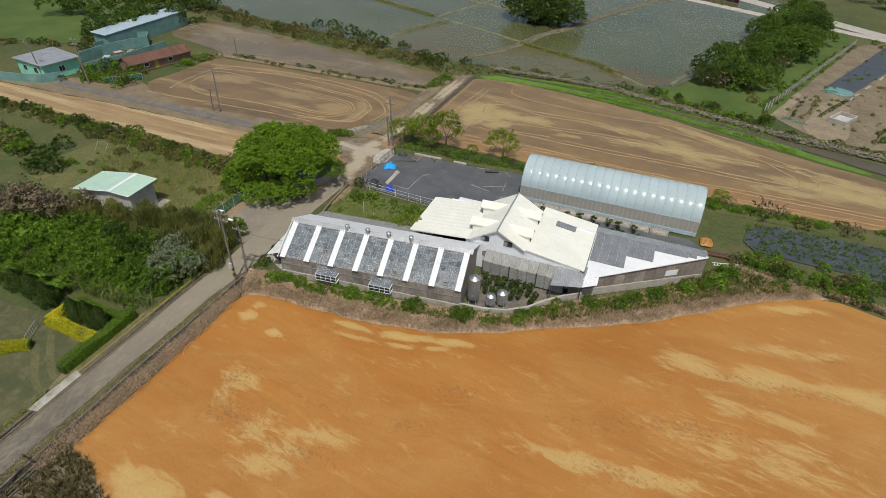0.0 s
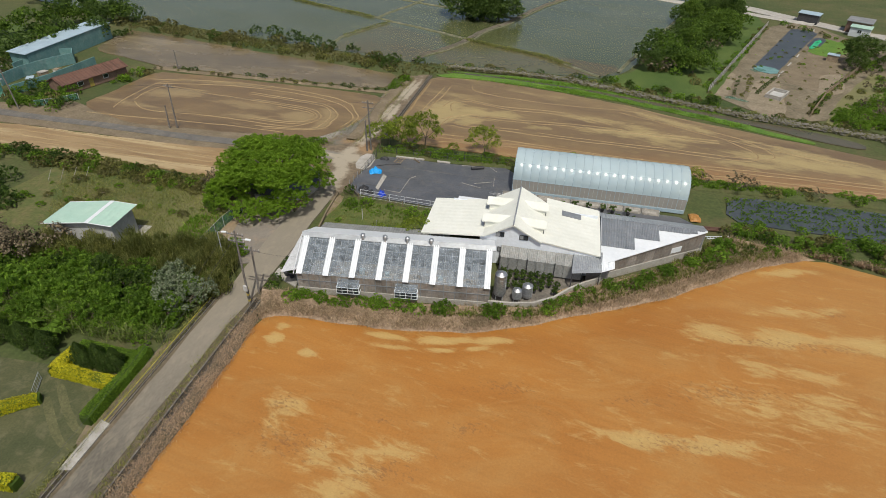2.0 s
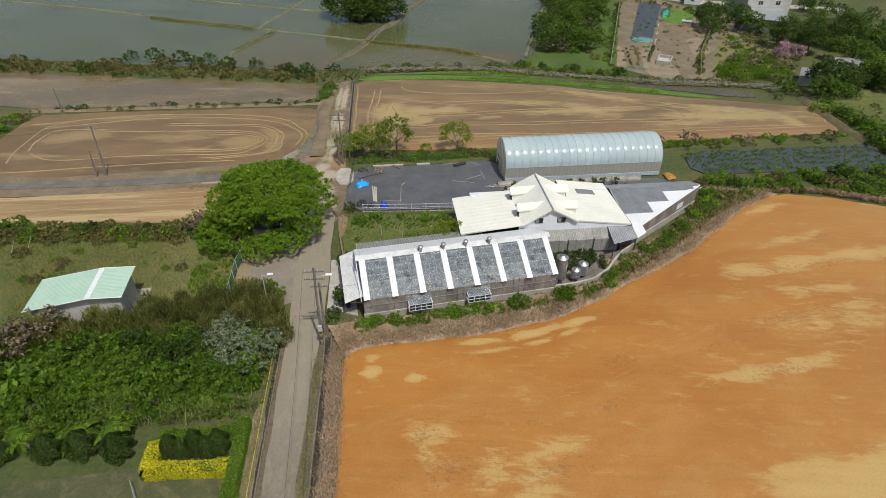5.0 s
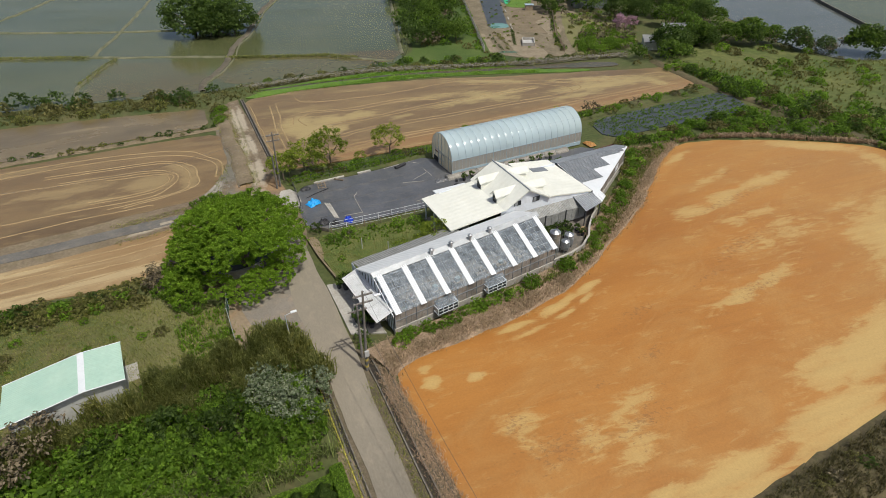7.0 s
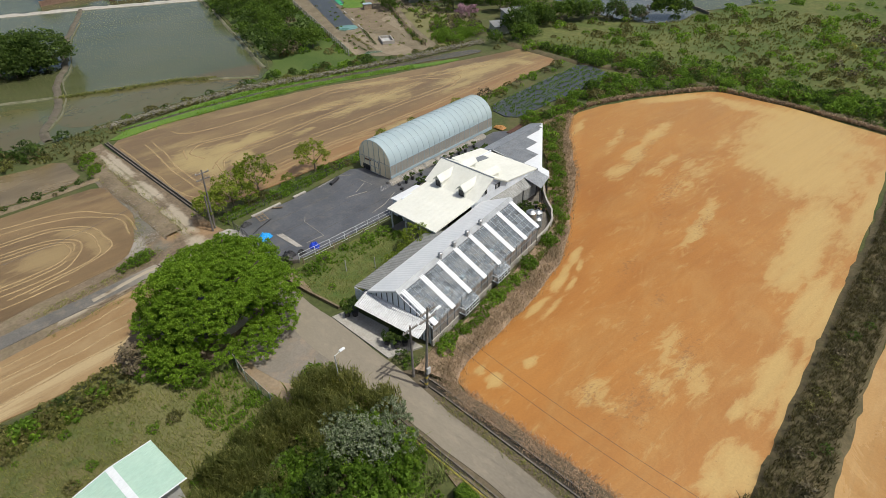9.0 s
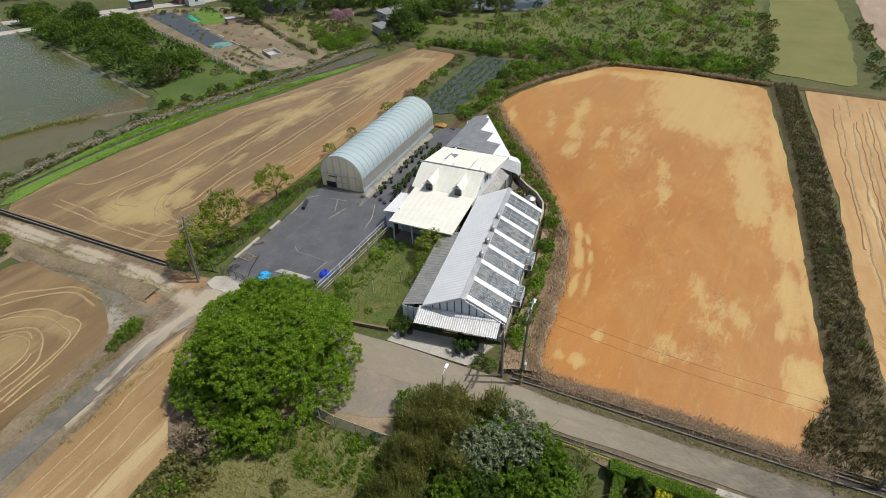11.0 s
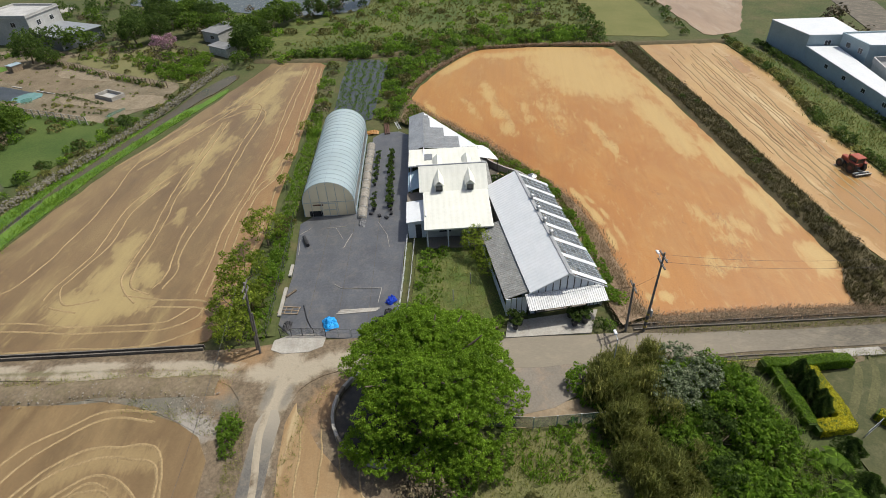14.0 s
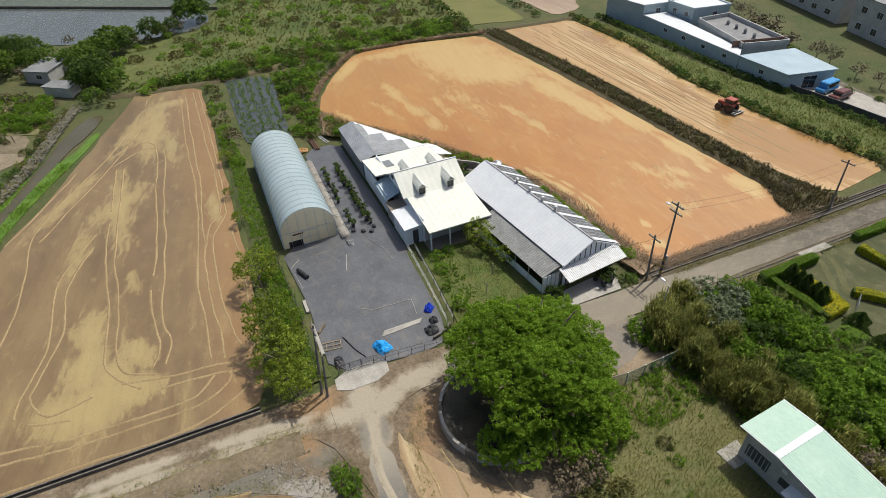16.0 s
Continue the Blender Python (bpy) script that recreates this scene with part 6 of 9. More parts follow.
# scrub west of the road: green thicket to the south, feathery bamboo along its north side
THICKET = [(-43.0, 29.5), (-41.9, 36.0), (-45.5, 38.0), (-53, 37.6), (-68, 37.5), (-84, 38), (-84, 28.0), (-60, 28.0), (-50, 28.4)]
for x, y in scatter(PR, THICKET, 190):
    k = PR.choice(["shrub", "shrub2", "light", "light", "light", "shrub2", "shrub"] if y < 34.0 else ["shrub", "light", "shrub2", "dark", "shrub"])
    if x < -60:
        far_plant(k, x, y, PR.uniform(0.9, 1.5), dense=True)
    else:
        plant(k, x, y, PR.uniform(0.8, 1.35), squash=1.25, group="scrub by the road")
for x, y in scatter(PR, [(-40.8, 35.2), (-40.9, 39.5), (-43, 42.0), (-47, 42.4), (-53, 41.6), (-56, 40.2), (-63, 39.2), (-63, 35.6), (-55, 36.2), (-48, 37.0), (-44, 37.6)], 95):
    plant(PR.choice(["bamboo", "bamboo", "bamboo", "shrub2", "olive"]) if x < -47 else PR.choice(["bamboo", "bamboo", "shrub2"]), x, y, PR.uniform(0.62, 1.0), group="scrub by the road")
for x, y in scatter(PR, [(-63, 34.6), (-62, 38.6), (-76, 38.4), (-76, 34)], 26):
    plant(PR.choice(["bamboo", "olive", "olive", "bare"]), x, y, PR.uniform(0.8, 1.1), group="scrub by the road")
for x, y in scatter(PR, [(-40.9, 33.4), (-40.9, 36.8), (-43.6, 38.0), (-46.2, 37.0), (-45.4, 33.6), (-43.4, 32.2)], 12):
    plant("silver", x, y, PR.uniform(0.85, 1.1), 0.9, group="silver bushes")
for x, y, k in ((-42.7, 42.9, 1.15), (-44.4, 42.9, 0.8), (-43.3, 43.6, 0.6)):
    plant("light", x, y, k, group="scrub by the road")
for x, y in scatter(PR, [(-43.0, 27.9), (-41.8, 33), (-46, 32.5), (-60, 30), (-60, 27.6), (-50, 27.9)], 70):
    plant(PR.choice(["light", "low", "low", "low", "light"]), x, y, PR.uniform(0.5, 0.85), group="scrub by the road")
for x, y in ((-51.8, 57.4), (-53.0, 56.2), (-52.8, 58.2)):
    plant("bare", x, y, 0.62, group="bare bushes under the broad tree")
for x, y, k in ((-44.3, 73.5, 0.5), (-45.4, 73.2, 0.7), (-46.4, 73.0, 0.65), (-47.4, 72.9, 0.5), (-45.0, 72.7, 0.45)):
    plant("shrub2", x, y, k, group="bushes beside the lane")
# hedge row between shed meadow and strip field
for x, y in along(PR, [(-120, 58.4), (-99, 58.6), (-75, 58.2), (-54.5, 56.8)], 95, 1.1):
    far_plant(PR.choice(["brown", "olive", "olive", "shrub", "brown", "dark"]), x, y, PR.uniform(0.6, 1.0), group="hedge row", dense=True)
for x, y in along(PR, [(-82, 57.2), (-68, 57.0), (-54.0, 55.6)], 62, 1.1):
    far_plant(PR.choice(["brown", "brown", "olive", "brown", "olive", "light", "olive"]), x, y, PR.uniform(0.5, 0.8), dense=True)
for x, y in ((-50.8, 52.0), (-51.5, 53.8), (-49.6, 51.0), (-52.4, 55.2)):
    plant("shrub", x, y, 0.8, group="bushes under the broad tree")
for x, y in along(PR, [(-110, 54), (-92, 49), (-80, 50), (-76, 44)], 22, 2.0):
    far_plant(PR.choice(["shrub", "dark", "olive"]), x, y, PR.uniform(0.8, 1.2), group="hedge row")
# bushes north of the flooded field
for x, y in along(PR, [(-119, 127), (-98, 123.5), (-70, 117.5), (-42, 112.5)], 90, 3.2):
    far_plant(PR.choice(["olive", "brown", "brown", "dark", "olive", "olive"]), x, y, PR.choice((0.5, 0.6, 0.8, 1.0, 1.35)), group="bushes on the north bank", dense=True)
for x, y in along(PR, [(-30, 117.5), (-6, 116), (18, 107), (30, 104), (44, 101)], 44, 1.0):
    far_plant(PR.choice(["olive", "brown", "dark", "shrub"]), x, y, PR.uniform(0.35, 0.7), group="bushes on the stone bank", dense=True)
for x, y, k in ((-66.2, 122.4, 1.5), (-72.6, 125, 1.3), (-78.8, 127, 1.5), (-56, 120, 1.1), (-62, 121, 1.2), (-84, 128, 1.3), (-69, 123.6, 1.1), (-45, 115.6, 1.1), (-39.2, 116.2, 0.9)):
    far_plant("dark", x, y, k, group="bushes on the north bank", dense=True)
# grove
for x, y in scatter(PR, [(6.5, 126), (14, 118.5), (19, 126), (38, 172), (39, 206), (33, 208), (22, 178)], 22):
    plant(PR.choice(["wood", "wood", "wood2"]), x, y, PR.uniform(0.7, 1.05), group="grove")
for x, y in scatter(PR, [(8, 124), (18, 115.5), (30, 140), (26, 150)], 16):
    far_plant(PR.choice(["olive", "bare", "shrub"]), x, y, PR.uniform(0.6, 0.9), group="grove undergrowth")
plant("wood2", -32.6, 161.2, 2.3, -2.2, 0.84, label="large dark tree standing between flooded paddies")
plant("wood2", -27.6, 161.6, 1.8, -1.6, 0.85)
plant("wood2", -37.6, 164, 2.0, -1.6, 0.8)
plant("wood", -33, 164.5, 2.2, -1.2, 0.85)
for x, y in scatter(PR, [(6, 126), (13, 118.5), (20, 126), (39, 172), (40, 206), (33, 208), (22, 178)], 75):
    far_plant(PR.choice(["wood", "wood", "wood2"]), x, y, PR.uniform(0.6, 0.9))
# trees by the yard
for x, y, k in ((-35.3, 74.8, 1.15), (-34.2, 75.9, 1.1), (-32.0, 75.4, 1.5), (-28.2, 75.4, 1.45), (-30.4, 74.6, 1.1), (-18.9, 75.4, 1.3), (-23.6, 75.2, 0.55), (1.8, 76.2, 0.5), (-5.5, 75.6, 0.6), (12, 75.4, 0.6)):
    plant("sapling", x, y, k, group="young trees behind the yard")
for x, y in along(PR, [(-34.5, 73.6), (-24, 73.8), (-13, 74.0)], 46, 0.9):
    plant(PR.choice(["low", "low", "light", "olive"]), x, y, PR.uniform(0.35, 0.7), group="weeds behind the yard")
for x, y in along(PR, [(10, 74), (22, 74.8), (34, 74.4), (46, 74.5)], 30, 1.2):
    far_plant(PR.choice(["shrub", "olive", "low", "light", "bare"]), x, y, PR.uniform(0.4, 0.85), dense=True)
# bank below the sheds
for x, y in along(PR, BERM_HEAD[1:4], 24, 0.4):
    plant(PR.choice(["low", "light", "light"]), x, y - 0.7, PR.uniform(0.4, 0.66), 0.4, group="weeds on the bank")
for x, y in along(PR, [(-20, 38.4), (-13, 39.4), (-7.5, 40.8), (-4, 44.2), (4, 49.6), (10, 54.2), (13, 58)], 64, 0.6):
    far_plant(PR.choice(["low", "light", "shrub", "shrub2", "low"]), x, y, PR.uniform(0.4, 0.7), 0.45, dense=True)
for x, y in scatter(PR, [(11, 55), (16, 56.5), (24, 59.8), (36, 57), (50, 46.5), (52, 50), (38, 61), (24, 61), (13, 62)], 46):
    far_plant(PR.choice(["shrub", "dark", "shrub2", "olive", "light"]), x, y, PR.uniform(0.55, 1.05), dense=True)
for x, y in scatter(PR, [(14, 61), (24, 60.6), (36, 60), (46, 61), (45.5, 62.6), (30, 63.6), (15, 64.6)], 60):
    far_plant(PR.choice(["light", "low", "shrub", "low", "olive"]), x, y, PR.uniform(0.4, 0.8), dense=True)
# weeds in the shed meadow
for x, y in scatter(PR, [(-76, 56), (-56, 56), (-47.4, 50), (-47.4, 43), (-53, 42), (-54, 47), (-66, 47.4), (-76, 46)], 46):
    plant(PR.choice(["low", "low", "low", "light", "olive"]), x, y, PR.uniform(0.3, 0.6), group="weeds in the rough grass")
for x, y in along(PR, [(-46.6, 43), (-47.2, 46), (-51, 42.6)], 9, 0.8):
    plant("low", x, y, PR.uniform(0.7, 1.1), group="weeds in the rough grass")
# garden plants
for k in range(11):
    plant("dark", 36 - 0.62 * k + PR.uniform(-0.2, 0.2), 128.6 - 1.15 * k, 0.3, group="row of small garden shrubs")
for x, y in scatter(PR, [(44, 109), (52, 109), (51, 101.5), (46, 103)], 9):
    plant("light", x, y, PR.uniform(0.8, 1.3), group="bright bushes by the garden")
for x, y in scatter(PR, [(59, 138), (69, 128), (57, 106.5), (39, 103), (42, 110), (50, 124)], 95):
    far_plant(PR.choice(["olive", "shrub", "brown", "light", "bare"]), x, y, PR.uniform(0.3, 0.6))
for x, y in along(PR, [(57.5, 141.5), (43.6, 120.2), (36.8, 107)], 40, 0.7):
    far_plant(PR.choice(["olive", "shrub", "brown", "dark"]), x, y, PR.uniform(0.3, 0.55))
for x, y in along(PR, [(20, 116), (34, 149), (45, 175)], 46, 1.0):
    far_plant(PR.choice(["olive", "shrub", "light"]), x, y, PR.uniform(0.3, 0.6))
for x, y in along(PR, [(0, 116.5), (12, 111.5), (19, 109), (21, 114)], 26, 1.4):
    far_plant(PR.choice(["olive", "shrub", "dark", "light"]), x, y, PR.uniform(0.35, 0.8))
for x, y in along(PR, [(47, 95), (58, 92), (70, 100), (76, 112)], 34, 3.0):
    far_plant(PR.choice(["shrub", "dark", "wood", "olive"]), x, y, PR.uniform(0.5, 0.9))
for x, y in along(PR, [(70, 152), (62, 142), (78, 130), (84, 120)], 16, 2.5):
    far_plant(PR.choice(["wood", "wood2", "dark"]), x, y, PR.uniform(0.6, 1.0))
for x, y in scatter(PR, [(-107, 71.8), (-93, 73.5), (-92, 79), (-100, 84), (-104, 84)], 26):
    far_plant(PR.choice(["shrub", "dark", "light", "olive"]), x, y, PR.uniform(0.5, 1.1), dense=True)
for x, y in along(PR, [(-120, 88), (-122, 110), (-112, 118)], 14, 2.0):
    far_plant(PR.choice(["wood", "wood2", "dark"]), x, y, PR.uniform(0.6, 1.0))
for x, y in along(PR, [(-2, -30), (20, -36), (44, -33), (60, -40)], 46, 1.6):
    far_plant(PR.choice(["dark", "dark", "olive", "bare"]), x, y, PR.uniform(0.6, 1.1))
# meadow scrub
for x, y in scatter(PR, [(48, 92), (51, 60), (52, 20), (66, 16), (110, 18), (120, 60), (90, 72), (80, 92)], 55):
    far_plant(PR.choice(["olive", "light", "light", "olive"]), x, y, PR.uniform(0.35, 0.95), group="scrub in the meadow")
for x, y in scatter(PR, [(62, 98), (74, 92), (88, 96), (96, 120), (84, 130), (70, 112)], 36):
    far_plant(PR.choice(["wood", "olive", "bare", "dark", "bare"]), x, y, PR.uniform(0.6, 0.95), group="trees by the pond", dense=True)
for x, y in along(PR, [(50.5, 16), (66, 14.5), (99, 14.5)], 16, 1.2):
    far_plant(PR.choice(["olive", "dark"]), x, y, PR.uniform(0.7, 1.2), group="far hedge")
for x, y in along(PR, [(50, -3.5), (70, -4.5), (99, -5.5)], 16, 1.2):
    far_plant(PR.choice(["olive", "dark"]), x, y, PR.uniform(0.5, 0.9), group="far hedge")
for x, y in along(PR, [(56, 97), (70, 96), (83, 91), (87, 80), (95, 71)], 40, 2.4):
    far_plant(PR.choice(["wood", "wood2", "bare", "olive", "bare", "dark"]), x, y, PR.uniform(0.6, 1.0), dense=True)
for x, y in along(PR, [(52.5, 88), (51, 60), (54, 46), (53, 18)], 60, 2.6):
    far_plant(PR.choice(["olive", "shrub", "dark", "light", "shrub"]), x, y, PR.uniform(0.4, 1.0))
for x, y in along(PR, [(24, 59.8), (36, 56), (50.4, 46), (51, 30), (48, 14)], 80, 0.7):
    far_plant(PR.choice(["olive", "shrub", "dark", "brown"]), x, y, PR.uniform(0.3, 0.55))
for x, y in scatter(PR, [(25, 61), (37, 57.5), (51, 47), (52, 30), (50, 16), (59, 16), (62, 46), (54, 70), (51, 88), (46, 61), (36, 62)], 150):
    far_plant(PR.choice(["shrub", "dark", "shrub2", "olive", "shrub"]), x, y, PR.uniform(0.6, 1.15), dense=True)
for k in range(9):
    plant("dark", -32.2 + 4.4 * math.cos(k * 0.7), 162.2 + 3.2 * math.sin(k * 0.7), 1.5, group="bushes under the paddy tree")
for x, y in along(PR, [(-40.4, 100), (-40.2, 103), (-39.6, 108)], 9, 0.8):
    plant(PR.choice(["shrub", "olive", "light"]), x, y, PR.uniform(0.5, 0.8), group="bushes beside the dirt track")
for x, y in along(PR, [(-41, 98), (-66, 98.4), (-92, 98.6)], 40, 0.6):
    far_plant(PR.choice(["olive", "brown", "dark"]), x, y, PR.uniform(0.2, 0.45), 0.1)
for x, y in scatter(PR, [(48, 92), (51, 60), (52, 20), (66, 16), (140, 18), (140, 62), (96, 70), (80, 92)], 190):
    k = noise.noise(Vector((x * 0.05, y * 0.05, 7)))
    far_plant(PR.choice(["low", "light", "olive", "shrub"] if k > 0 else ["olive", "low", "light", "shrub"]), x, y, PR.uniform(0.5, 1.3), -0.35, dense=True)
for x, y in scatter(PR, [(60, 22), (118, 20), (118, 34), (66, 34)], 40):
    far_plant(PR.choice(["bare", "olive", "brown"]), x, y, PR.uniform(0.5, 0.9))
# bunds and factory bank
for x, y in along(PR, [(-33, 9.4), (-12, 9.8), (16, 10.2), (47, 12.2)], 46, 1.2):
    far_plant(PR.choice(["olive", "bare", "dark", "olive"]), x, y, PR.uniform(0.22, 0.4), 0.3, group="weeds on the bund")
for x, y in along(PR, [(-34, -7.4), (-19, -6), (4.5, -6), (24, -9.6), (48, -10)], 90, 0.6):
    far_plant(PR.choice(["olive", "dark", "dark", "brown"]), x, y, PR.uniform(0.35, 0.75), 0.05, group="bushes on the factory bank")
for x, y in along(PR, [(-30, -16.5), (-9, -15.2), (0, -14.6), (44, -15.2)], 90, 0.35):
    far_plant("dark", x, y, PR.uniform(0.45, 0.6), 0.0, group="hedge along the factory")


def tuft_field(name, pts_xy, z, height, blades, width, material, label, category, lean=0.6, spread=0.22):
    return stuff(name, blade_quads(RNG, pts_xy, z, height, blades, width, lean, spread), material, label, category)


def in_zone(pts, n):
    return scatter(PR, pts, n)


bank_zone = BERM_FOOT + BERM_HEAD[::-1]
tuft_field("dry_grass", in_zone(bank_zone, 3600), 0.40, 0.36, 8, 0.02, L_STRAW, "dry straw-coloured grass on the bank", "grass", 1.2, 1.0)
tuft_field("bank_grass", in_zone([(-20, 37.6), (-13, 38.6), (-7, 40.4), (4, 47.5), (12, 53.5), (20, 57.5), (13, 60), (4, 50.4), (-8, 41.6), (-13, 40.3)], 1400), 0.5, 0.4, 6, 0.04, L_GRASS, "green grass on the bank", "grass", 0.8)
tuft_field("bund_grass", along(PR, [(-33.8, 9.4), (-12, 9.8), (16, 10.2), (47, 12.2)], 5000, 1.75), 0.3, 0.5, 6, 0.026, L_BUND, "dark weeds covering the bund", "grass", 0.8)
tuft_field("edge_grass", along(PR, [(23, 59), (29, 58), (36.4, 54.6), (50, 44.6), (49.8, 31), (47, 14)], 1500, 0.5), 0.1, 0.5, 6, 0.05, L_STRAW, "dry brown grass edging the paddy", "grass", 0.8)
tuft_field("stone_bank_grass", along(PR, [(-34, 115.8), (-8, 114.6), (8.5, 108.6), (17.5, 105.8), (27, 103.2), (36.5, 101.4), (47, 99)], 900, 1.2), 0.2, 0.5, 6, 0.05, L_OLIVE, "weeds growing between bank stones", "grass", 0.8)
tuft_field("corner_grass", in_zone([(-36.2, 14), (-33.2, 13.6), (-28.6, 11.6), (-28.6, 7.2), (-33, 5.6), (-36.2, 5)], 700), 0.02, 0.45, 6, 0.04, L_BUND, "dark dry weeds at the paddy corner", "grass", 0.9)
tuft_field("verge_grass", along(PR, [(-36.0, 12), (-35.6, 24), (-35.6, 34.5)], 1100, 0.6), 0.1, 0.3, 7, 0.02, L_STRAW, "dry grass beside the ditch", "grass", 1.2, 0.9)
tuft_field("shoulder_grass", along(PR, [(-37.5, -6), (-37.45, 12), (-37.35, 24), (-37.15, 34)], 520, 0.3) + along(PR, [(-41.5, 12), (-41.4, 26), (-41.2, 38.5)], 420, 0.3), 0.05, 0.2, 6, 0.02, L_ROUGH, "thin weeds along the road edges", "grass", 1.0, 1.2)
tuft_field("meadow_tufts", in_zone([(49, 92), (50, 46), (50, 17), (66, 15), (120, 17), (120, 62), (85, 74)], 3200), 0.0, 0.5, 6, 0.055, L_GRASS, "tall meadow grass", "grass", 0.8)
tuft_field("factory_bank_grass", in_zone([(-34, -7), (-19, -5.4), (4.5, -5.4), (24, -9.2), (48, -9.5), (38, -13), (0, -12.8), (-30, -17)], 900), 0.05, 0.4, 8, 0.05, L_ROUGH, "tall grass on the factory bank", "grass", 1.0, 2.0)
tuft_field("verge_bright", in_zone([(-34, 113), (-6, 112.8), (8, 108.4), (20, 104.2), (22, 102.8), (11.4, 106.2), (-5, 110.8), (-34, 113.6)], 420) + in_zone([(-34.5, 110.2), (-5, 109.2), (2.5, 106.4), (16.9, 101.7), (24, 98.8), (23.8, 97.4), (15.7, 101), (7.2, 104), (-14, 109)], 420), 0.03, 0.3, 8, 0.035, L_LIGHT, "bright grass along the field edge", "grass", 1.0, 1.6)
tuft_field("shed_grass", in_zone([(-76, 56), (-55, 56), (-47, 50), (-47, 42), (-52, 40.5), (-66, 40)], 3600), -0.02, 0.24, 8, 0.016, L_ROUGH, "rough grass round the shed", "grass", 1.0, 2.2)
tuft_field("lawn_tufts", in_zone([(-35.2, 48.6), (-36, 58.4), (-22, 57.2), (-22, 49.5), (-33, 47.6)], 900), 0.05, 0.16, 9, 0.018, L_ROUGH, "overgrown lawn grass", "grass", 1.1, 1.8)
tuft_field("reeds", in_zone([(-42.2, 28.2), (-42.2, 32), (-50, 31.5), (-60, 30), (-60, 27.5)], 110), 0.1, 1.4, 22, 0.03, L_REED, "tall pale reed grass", "grass", 0.9)
tuft_field("lane_grass", along(PR, [(-39.8, 75), (-39.5, 88), (-39.6, 97), (-39, 107)], 700, 1.3), 0.1, 0.2, 7, 0.018, L_ROUGH, "dry weeds beside the dirt track", "grass", 1.1, 1.2)
tuft_field("crossing_grass", along(PR, [(-57, 67.7), (-50, 68.0), (-43.9, 67.2), (-41.2, 65.2)], 120, 0.5) + along(PR, [(-57, 71.8), (-50, 72.1), (-45, 72.4), (-43, 74)], 240, 0.6) + along(PR, [(-45.2, 74), (-43.4, 78), (-41.8, 83)], 90, 0.8), 0.03, 0.14, 8, 0.018, L_ROUGH, "thin dry weeds along the lane", "grass", 1.1, 1.2)
tuft_field("north_bank_grass", along(PR, [(-119, 127), (-98, 123.5), (-70, 117.5), (-40, 112), (-33, 115)], 1600, 2.8), 0.2, 0.6, 5, 0.07, L_OLIVE, "dry weeds on the north bank", "grass", 0.9)
tuft_field("paddy_weeds", along(PR, [(-92, 167.4), (-77, 160), (-62, 153.2)], 260, 0.5) + along(PR, [(-33, 138.4), (-22.8, 133.6), (-13.6, 130), (-7.6, 125)], 320, 0.5) + along(PR, [(-63.2, 132.8), (-59.6, 141.5), (-56.2, 149)], 60, 0.4), 0.15, 0.4, 6, 0.06, L_ROUGH, "green weeds on the paddy bunds", "grass", 0.9, 0.8)
tuft_field("yard_weeds", along(PR, [(-34.6, 73.3), (-24, 73.5), (-13, 73.9), (10, 74.1), (26, 74.8)], 1500, 1.0), 0.12, 0.45, 5, 0.04, L_LIGHT, "bright green weeds behind the yard", "grass", 0.8)
tuft_field("lawn_weeds", in_zone([(-34.8, 55), (-35.2, 57.8), (-22, 56.6), (-22, 54)], 200), 0.05, 0.25, 7, 0.04, L_LIGHT, "bright green weeds on the lawn", "grass", 0.8)
tuft_field("fence_weeds", in_zone([(-47, 50.5), (-47, 42.4), (-51, 43), (-52, 49)], 160), 0.0, 0.5, 7, 0.045, L_LIGHT, "bright green weeds by the net fence", "grass", 0.8)

# ---- tyre tracks in the mud ----
M_FURROW = surface("wet_furrow_soil", (0.17, 0.095, 0.04), (0.25, 0.15, 0.07), 0.5, 0.6, bump=0.4, fine=5.0)

def track_quads(lines, width, height, wob=0.25, z=0.0):
    """Low pushed-up ridges along lines, breaking off here and there."""
    out = []
    for s, ln in enumerate(lines):
        p = wavy(ln, 0.9, wob, False, s + 60, 1)
        a, b = offset_line(p, width / 2), offset_line(p, -width / 2)
        for i in range(len(p) - 1):
            if noise.noise(Vector((p[i][0] * 0.25, p[i][1] * 0.25, s * 2.7))) < -0.56:
                continue
            out.append([(*a[i], 0.004), (*p[i], height), (*p[i + 1], height), (*a[i + 1], 0.004)])
            out.append([(*p[i], height), (*b[i], 0.004), (*b[i + 1], 0.004), (*p[i + 1], height)])
    return np.array(out) + np.array((0, 0, z))


def flow(pts, n=5):
    """A smooth line through the turning points of a drive."""
    out = []
    for i in range(len(pts) - 1):
        p0, p1, p2, p3 = (Vector(pts[min(len(pts) - 1, max(0, i + k))]) for k in (-1, 0, 1, 2))
        for j in range(n):
            t = j / n
            v = 0.5 * (2 * p1 + (p2 - p0) * t + (2 * p0 - 5 * p1 + 4 * p2 - p3) * t * t + (3 * p1 - p0 - 3 * p2 + p3) * t * t * t)
            out.append((v.x, v.y))
    return out + [tuple(pts[-1])]


